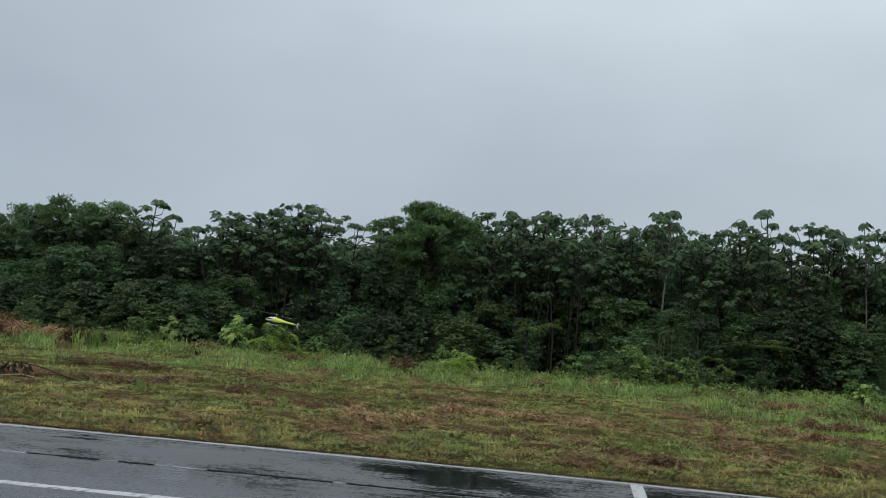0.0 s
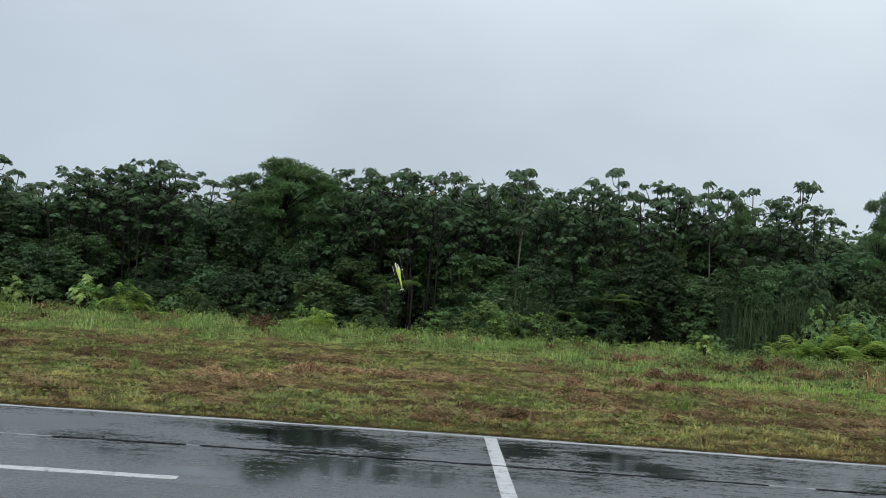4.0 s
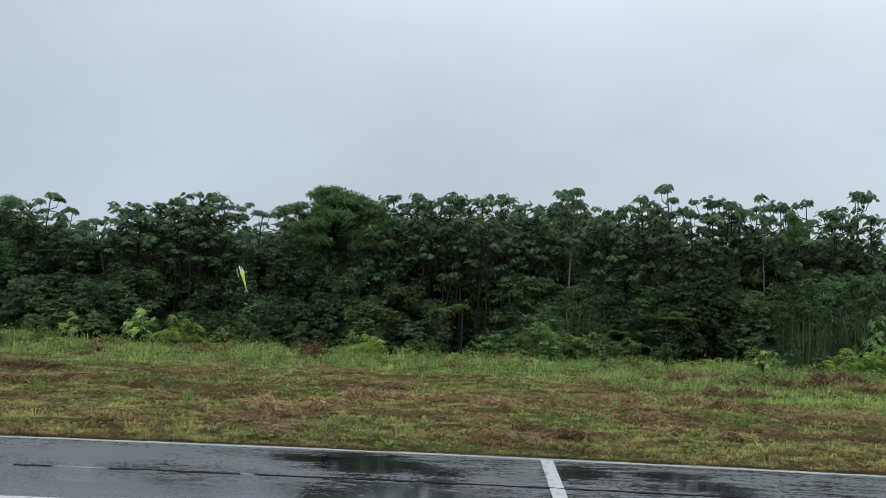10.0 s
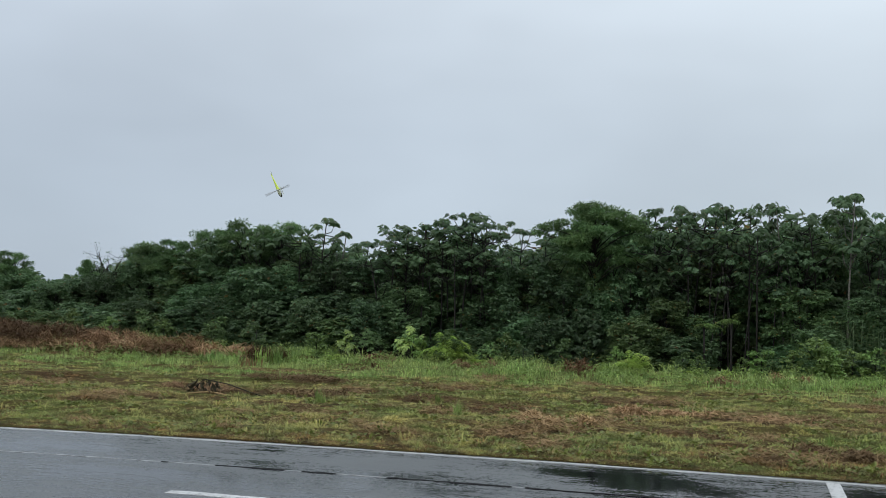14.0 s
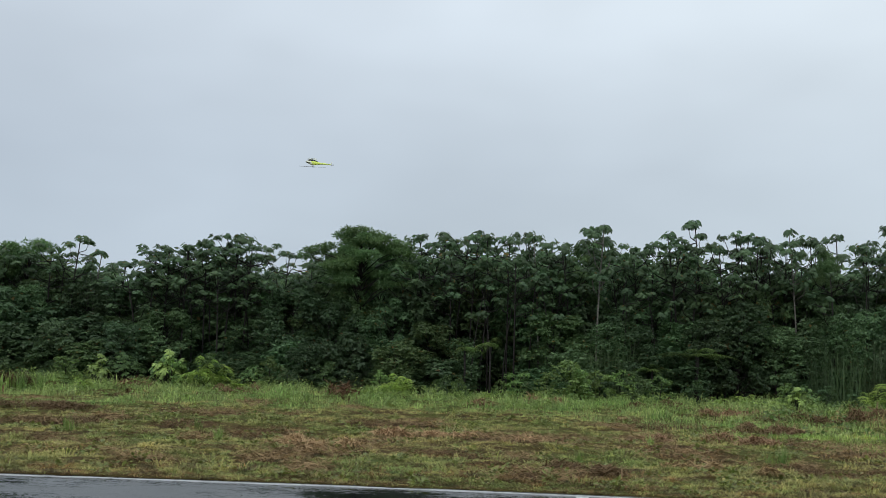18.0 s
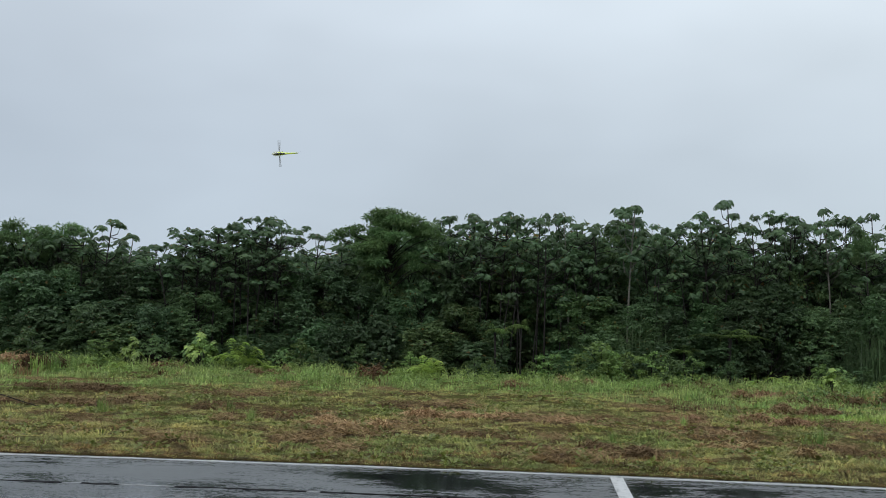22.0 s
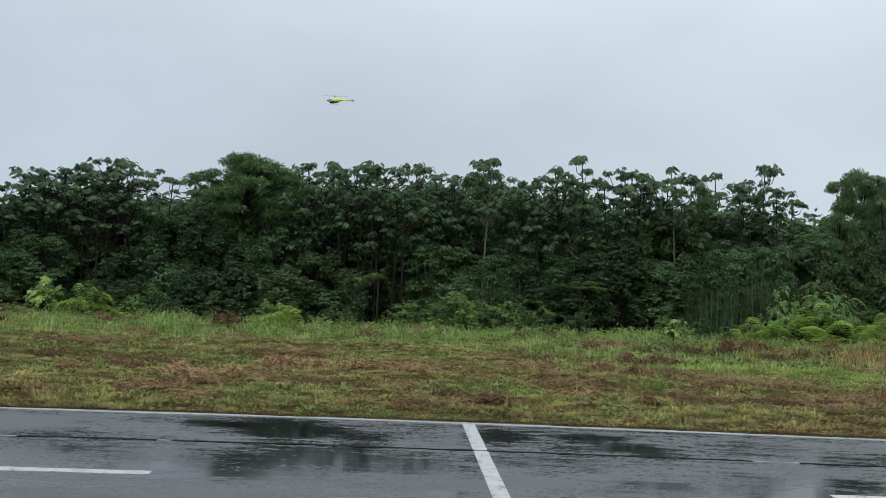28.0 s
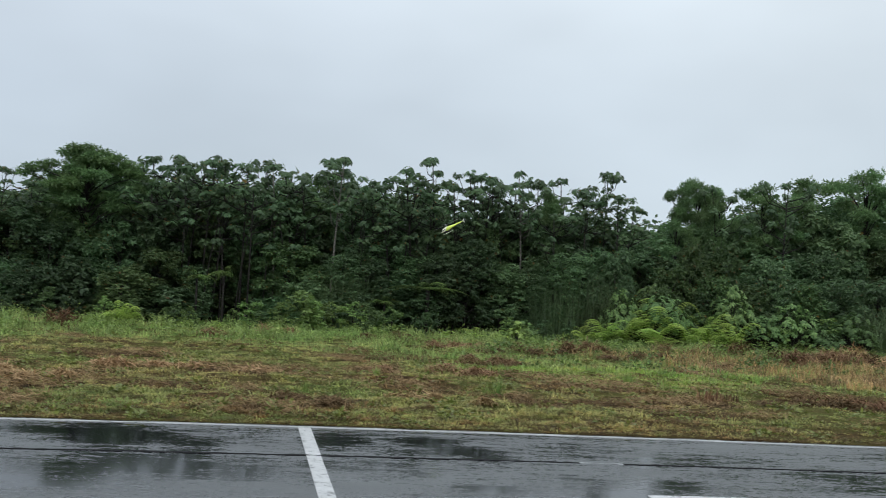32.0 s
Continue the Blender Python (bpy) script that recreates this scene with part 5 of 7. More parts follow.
    for x, y, s in ((1.45, 24.2, 1.15), (1.7, 24.3, 0.9), (3.0, 24.2, 0.85), (0.2, 24.3, 0.75), (0.45, 24.4, 0.6), (-1.2, 24.3, 0.6), (0.9, 25.0, 0.7), (1.9, 24.8, 0.8), (2.7, 25.1, 0.9), (3.6, 24.7, 0.8), (4.4, 25.0, 0.7), (-1.6, 25.0, 0.6), (-3.2, 25.1, 0.7), (-4.6, 25.0, 0.8), (-6.0, 25.2, 0.9), (-15.6, 24.6, 0.8), (-17.2, 24.4, 0.7), (-18.6, 24.6, 0.9), (-14.0, 24.4, 0.8), (6.6, 24.8, 0.7), (-8.1, 24.0, 0.9), (-7.2, 24.0, 1.0), (-5.4, 24.6, 0.6), (2.2, 25.2, 0.85), (-0.2, 24.9, 0.5), (1.2, 25.0, 0.55), (7.4, 24.4, 0.6), (-12.2, 23.6, 1.0), (-14.5, 25.4, 1.0),
                    (-10.8, 24.2, 0.8), (13.0, 26.2, 1.1), (13.4, 25.4, 1.0), (15.6, 25.6, 1.3), (14.0, 24.8, 0.8), (16.0, 25.4, 1.2), (17.8, 24.6, 0.9), (11.4, 25.5, 1.2), (12.2, 25.6, 1.1), (-17.0, 26.0, 1.1), (-19.8, 26.5, 1.0)):
        plant(random.choice(young), x, y, s)
    cane = make_bunch("cane_clump", 460, 150, 0.7, 1.0, 2.6, 0.006, 0.75, CANE, "tall upright cane grass among the trees", "cane grass", "cane clumps")
    for x, y, s, h in ((1.3, 26.7, 0.8, 0.85), (2.2, 26.5, 0.8, 0.9), (2.9, 26.7, 0.7, 0.9), (9.0, 26.1, 0.8, 1.0), (9.6, 26.0, 0.8, 1.05), (8.4, 26.0, 0.7, 0.85), (16.9, 24.8, 0.8, 0.75), (17.4, 25.0, 0.9, 0.85), (8.0, 26.3, 0.7, 0.9)):
        plant(cane, x, y, s, None, h)
    tuft = make_bunch("grass_tuft", 470, 46, 0.10, 0.2, 0.42, 0.007, 0.5, LEAF_BRIGHT, "upright green grass tuft in the mown strip", "grass tuft", "tufts in the mown strip")
    for x, y, s in ((3.46, 13.2, 0.85), (3.32, 13.25, 0.6), (-3.9, 13.6, 0.6), (6.5, 14.8, 0.7), (6.1, 15.3, 0.8), (-4.6, 15.0, 0.6), (0.9, 13.0, 0.5), (8.7, 16.0, 0.8), (-6.2, 14.1, 0.7), (-10.9, 22.0, 1.5), (-10.5, 22.2, 1.3), (-11.2, 21.9, 1.4), (-10.7, 21.8, 1.2), (2.0, 14.6, 0.5)):
        plant(tuft, x, y, s)
    dark = make_bunch("withered_plant", 480, 40, 0.22, 0.1, 0.3, 0.012, 0.6, DRY_DARK, "dark withered plant in the mown strip", "dead plant", "withered plants")
    # the first two stand in for dark green weeds
    for x, y, s in ((6.5, 13.25, 0.9), (6.85, 13.35, 0.7), (-4.35, 14.4, 0.5), (-10.7, 20.4, 1.3), (-3.4, 21.6, 0.8), (-8.3, 22.0, 0.7)):
        plant(dark, x, y, s)
    for m in (bright, *mat, tall, pale, *stems, *leafy, *young, cane, tuft, dark):
        for o in (m, *m.children_recursive):
            bpy.data.objects.remove(o, do_unlink=True)
    for x, y, sx, sy, h, n, mat in ((-19.4, 22.9, 2.6, 1.4, 0.5, 4200, DRY_DARK), (-18.6, 22.3, 3.0, 1.3, 0.45, 3200, DRY_DARK), (-16.4, 22.6, 2.4, 1.2, 0.4, 3000, DRY), (-15.6, 22.2, 2.2, 1.0, 0.36, 1800, DRY_DARK), (-14.0, 22.4, 1.8, 0.9, 0.32, 1500, DRY_RED), (-17.8, 21.4, 2.6, 0.8, 0.28, 1700, DRY), (-11.3, 22.3, 0.9, 0.5, 0.34, 1000, DRY_DARK), (-13.0, 22.6, 1.8, 0.9, 0.34, 1400, DRY), (-14.6, 22.9, 1.8, 0.9, 0.46, 1700, DRY_DARK), (13.2, 20.4, 2.0, 0.7, 0.35, 1600, DRY), (13.4, 20.3, 2.0, 0.7, 0.33, 1800, DRY_DARK), (7.15, 20.8, 0.7, 0.4, 0.32, 900, DRY_DARK), (-2.4, 12.9, 0.5, 0.5, 0.08, 700, DRY),
                                    (-8.0, 17.2, 1.5, 0.35, 0.08, 1000, DRY), (-3.7, 23.2, 0.5, 0.35, 0.22, 420, DRY_DARK), (3.2, 15.4, 0.9, 0.35, 0.12, 900, DRY), (4.6, 17.0, 0.8, 0.4, 0.14, 800, DRY),
                                    (1.0, 11.6, 0.5, 0.3, 0.06, 500, DRY), (2.5, 12.3, 0.6, 0.3, 0.07, 600, DRY), (8.2, 13.3, 1.0, 0.5, 0.05, 800, DRY_DARK), (-1.2, 14.8, 1.0, 0.4, 0.08, 900, DRY),
                                    (-8.6, 15.1, 0.9, 0.5, 0.05, 800, DRY), (-7.0, 15.4, 0.8, 0.4, 0.05, 600, DRY), (6.0, 20.2, 0.9, 0.5, 0.14, 600, DRY_DARK), (4.6, 20.8, 0.7, 0.4, 0.12, 450, DRY), (8.2, 19.6, 1.0, 0.5, 0.16, 700, DRY_DARK), (-6.0, 22.8, 0.7, 0.4, 0.2, 420, DRY), (-9.0, 23.6, 0.8, 0.4, 0.24, 500, DRY_DARK), (1.0, 23.0, 0.6, 0.4, 0.16, 380, DRY), (-0.9, 21.6, 0.6, 0.4, 0.14, 380, DRY), (3.4, 22.6, 0.7, 0.4, 0.18, 420, DRY_DARK), (9.6, 21.6, 0.9, 0.5, 0.24, 600, DRY), (11.2, 22.6, 0.8, 0.4, 0.22, 480, DRY_DARK), (15.4, 20.8, 1.6, 0.7, 0.38, 1500, DRY), (17.2, 20.2, 2.0, 0.8, 0.4, 1500, DRY), (18.4, 20.0, 2.0, 0.8, 0.36, 1200, DRY_DARK), (8.7, 13.5, 0.8, 0.45, 0.06, 700, DRY_DARK), (13.9, 20.9, 1.6, 0.6, 0.3, 900, DRY_DARK)):
        heap = make_dead_heap("dead_heap", int(1000 + x * 10), n, sx, sy, h, mat, "heap of dead brown cut stalks on the grass")
        heap.matrix_basis = pose(x, y, ground_height(x, y))


build_edge_plants()


def build_branch():
    root = thing("fallen_branch", "dead fallen branch lying on the mown grass", "branch")
    z = ground_height(-8.15, 14.4)
    root.matrix_basis = pose(-8.15, 14.4, z)
    hp = Heap()
    hp.tube([(-0.5, 0.1, 0.02), (-0.2, 0, 0.25), (0.25, -0.05, 0.2), (0.75, -0.12, 0.08), (1.05, -0.15, 0.02)], [0.006, 0.009, 0.008, 0.007, 0.004], 5)
    piece("stem", hp.mesh("stem", BARK, True), root)
    hp = Heap()
    hp.tube([(-0.45, -0.1, 0.02), (-0.05, -0.08, 0.07), (0.4, -0.12, 0.02)], [0.012, 0.014, 0.008], 5)
    piece("side_stem", hp.mesh("side_stem", DRY, True), root, "pale stripped side stem")
    rng = np.random.default_rng(9)
    hp = Heap()
    for k in range(34):
        # limp leaves hanging from the raised end
        top = np.array([rng.uniform(-0.5, 0.0), rng.normal() * 0.08, rng.uniform(0.08, 0.28)])
        low = top + (rng.normal() * 0.11, rng.normal() * 0.08, -rng.uniform(0.4, 1.0) * (top[2] - 0.02))
        w, side = rng.random() * 6.28, rng.uniform(0.012, 0.042)
        e = np.array([math.cos(w), math.sin(w), 0]) * side
        m = (top + low) / 2 + (-e[1] * 0.6, e[0] * 0.6, 0)
        hp.add([top, m - e, m + e, low], [(0, 1, 2), (2, 1, 3)], 0)
    piece("withered_leaves", hp.mesh("withered_leaves", WITHERED), root, "dark withered leaves")


build_branch()


# ---- the model helicopter ----
def gloss(name, colour, rough=0.25, metallic=0.0):
    m, nt, b = mat_nodes(name)
    n = noise_of(nt, 30.0, 3.0)
    nt.links.new(mixc(nt, 0.12, colour, ramp_of(nt, n, [(0.3, tuple(c * 0.7 for c in colour)), (0.7, colour)])), b.inputs["Base Color"])
    b.inputs["Roughness"].default_value, b.inputs["Metallic"].default_value = rough, metallic
    return m


NEON = gloss("fluorescent_yellow_paint", (0.78, 0.94, 0.16))
SHELL_WHITE = gloss("white_canopy_paint", (0.84, 0.88, 0.68))
CARBON = gloss("black_carbon", (0.02, 0.021, 0.023), 0.35)
BLADE_GREY = gloss("grey_rotor_blade", (0.32, 0.33, 0.34), 0.4)
ALLOY = gloss("alloy", (0.5, 0.5, 0.52), 0.3, 0.9)


def loft(stations, sides=14):
    """A closed shell along x: stations of (x, z centre, half width, half height)."""
    bm = bmesh.new()
    rings = []
    for x, zc, w, h in stations:
        rings.append([bm.verts.new((x, w * math.cos(2 * math.pi * k / sides), zc + h * math.sin(2 * math.pi * k / sides))) for k in range(sides)])
    for a, b in zip(rings, rings[1:]):
        for k in range(sides):
            bm.faces.new((a[k], a[(k + 1) % sides], b[(k + 1) % sides], b[k]))
    bm.faces.new(rings[0])
    bm.faces.new(rings[-1][::-1])
    bmesh.ops.recalc_face_normals(bm, faces=bm.faces)
    return bm


def plate(outline, thick):
    """A flat plate in the xz plane with an outline of (x, z)."""
    bm = bmesh.new()
    a = [bm.verts.new((x, -thick / 2, z)) for x, z in outline]
    b = [bm.verts.new((x, thick / 2, z)) for x, z in outline]
    bm.faces.new(a)
    bm.faces.new(b[::-1])
    for k in range(len(a)):
        j = (k + 1) % len(a)
        bm.faces.new((a[k], b[k], b[j], a[j]))
    bmesh.ops.recalc_face_normals(bm, faces=bm.faces)
    return bm


def rod(points, r, sides=6):
    vs, fs = tube(points, [r] * len(points), sides)
    bm = bmesh.new()
    bv = [bm.verts.new(v) for v in vs]
    for f in fs:
        bm.faces.new([bv[i] for i in f])
    return bm


def rotor_blade(x0, x1, chord, thick):
    bm = bmesh.new()
    prof = [(-0.5, 0), (-0.2, 0.5), (0.25, 0.35), (0.5, 0), (0.25, -0.3), (-0.2, -0.4)]
    rings = [[bm.verts.new((x, c * chord * s, z * thick * s)) for c, z in prof] for x, s in ((x0, 0.55), (x0 + 0.03, 1.0), (x1 - 0.01, 1.0), (x1, 0.6))]
    for a, b in zip(rings, rings[1:]):
        for k in range(6):
            bm.faces.new((a[k], a[(k + 1) % 6], b[(k + 1) % 6], b[k]))
    bm.faces.new(rings[0])
    bm.faces.new(rings[-1][::-1])
    bmesh.ops.recalc_face_normals(bm, faces=bm.faces)
    return bm


def build_helicopter():
    craft = thing("model_helicopter", "fluorescent yellow radio-controlled model helicopter, white and black canopy, in flight", "helicopter")
    # nose to the front along x; the tail fin ends 0.56 m behind the nose
    part("fuselage", loft([(0.155, 0.004, 0.034, 0.036), (0.125, 0.006, 0.037, 0.043), (0.08, 0.007, 0.035, 0.042), (0.03, 0.007, 0.028, 0.033), (-0.03, 0.008, 0.021, 0.024), (-0.12, 0.008, 0.0155, 0.017), (-0.25, 0.008, 0.010, 0.011)]), NEON, craft, "fluorescent yellow painted body and boom")
    part("canopy", loft([(0.272, -0.016, 0.006, 0.006), (0.262, -0.014, 0.018, 0.016), (0.23, -0.008, 0.030, 0.029), (0.19, 0.002, 0.0355, 0.037), (0.145, 0.010, 0.0365, 0.040), (0.11, 0.022, 0.030, 0.030), (0.07, 0.030, 0.014, 0.014)]), SHELL_WHITE, craft, "white and pale yellow painted canopy")
    part("windscreen", loft([(0.274, -0.006, 0.008, 0.006), (0.25, -0.002, 0.0272, 0.013), (0.215, 0.004, 0.0362, 0.017), (0.18, 0.010, 0.0380, 0.014), (0.15, 0.014, 0.0368, 0.006)]), CARBON, craft, "black tinted canopy panel")
    part("frame", loft([(0.24, -0.030, 0.008, 0.008), (0.20, -0.042, 0.013, 0.020), (0.14, -0.046, 0.015, 0.024), (0.06, -0.038, 0.013, 0.018), (0.0, -0.016, 0.009, 0.008)], 8), CARBON, craft, "black carbon frame under the body")
    part("battery", loft([(0.215, -0.056, 0.009, 0.009), (0.205, -0.057, 0.011, 0.012), (0.14, -0.059, 0.011, 0.012), (0.13, -0.059, 0.009, 0.009)], 8), CARBON, craft)
    part("tail_boom", rod([(-0.2, 0, 0.008), (-0.275, 0, 0.010)], 0.0092, 8), NEON, craft)
    part("tail_fin", plate([(-0.250, 0.012), (-0.264, 0.030), (-0.280, 0.044), (-0.286, 0.040), (-0.272, 0.012), (-0.280, -0.024), (-0.286, -0.046), (-0.279, -0.046), (-0.260, -0.018)], 0.004), SHELL_WHITE, craft, "white swept tail fin")
    tail = part("tail_rotor", rotor_blade(-0.055, 0.055, 0.014, 0.004), BLADE_GREY, craft, "grey tail rotor")
    tail.matrix_basis = pose(-0.268, 0.018, 0.010, 90, 0, 0)
    for s in (-1, 1):
        part("skid", rod([(0.235, s * 0.046, -0.074), (0.215, s * 0.046, -0.082), (0.05, s * 0.046, -0.082), (0.03, s * 0.046, -0.080)], 0.0042), SHELL_WHITE, craft, "white landing skid")
        for x in (0.17, 0.09):
            part("skid_leg", rod([(x, s * 0.012, -0.055), (x, s * 0.038, -0.062), (x, s * 0.046, -0.082)], 0.0036), CARBON, craft)
    part("mast", rod([(0.11, 0, 0.04), (0.11, 0, 0.092)], 0.005, 8), ALLOY, craft, "bright metal rotor mast")
    part("swashplate", rod([(0.11, 0, 0.062), (0.11, 0, 0.068)], 0.016, 12), ALLOY, craft)
    hub = part("main_rotor", rod([(0, 0, -0.008), (0, 0, 0.010)], 0.014, 10), ALLOY, craft, "two-bladed main rotor, spinning")
    for turn in (0, 180):
        bl = part("blade", rotor_blade(0.03, 0.285, 0.022, 0.005), BLADE_GREY, hub, "grey rotor blade")
        bl.matrix_basis = pose(0, 0, 0, 9, 0, turn)
        gr = part("blade_grip", rod([(0.012, 0, 0), (0.036, 0, 0)], 0.006, 6), CARBON, hub)
        gr.matrix_basis = pose(0, 0, 0, 0, 0, turn)
    hub.matrix_basis = pose(0.11, 0, 0.088)
    return craft, hub, tail


HELICOPTER, ROTOR, TAIL_ROTOR = build_helicopter()


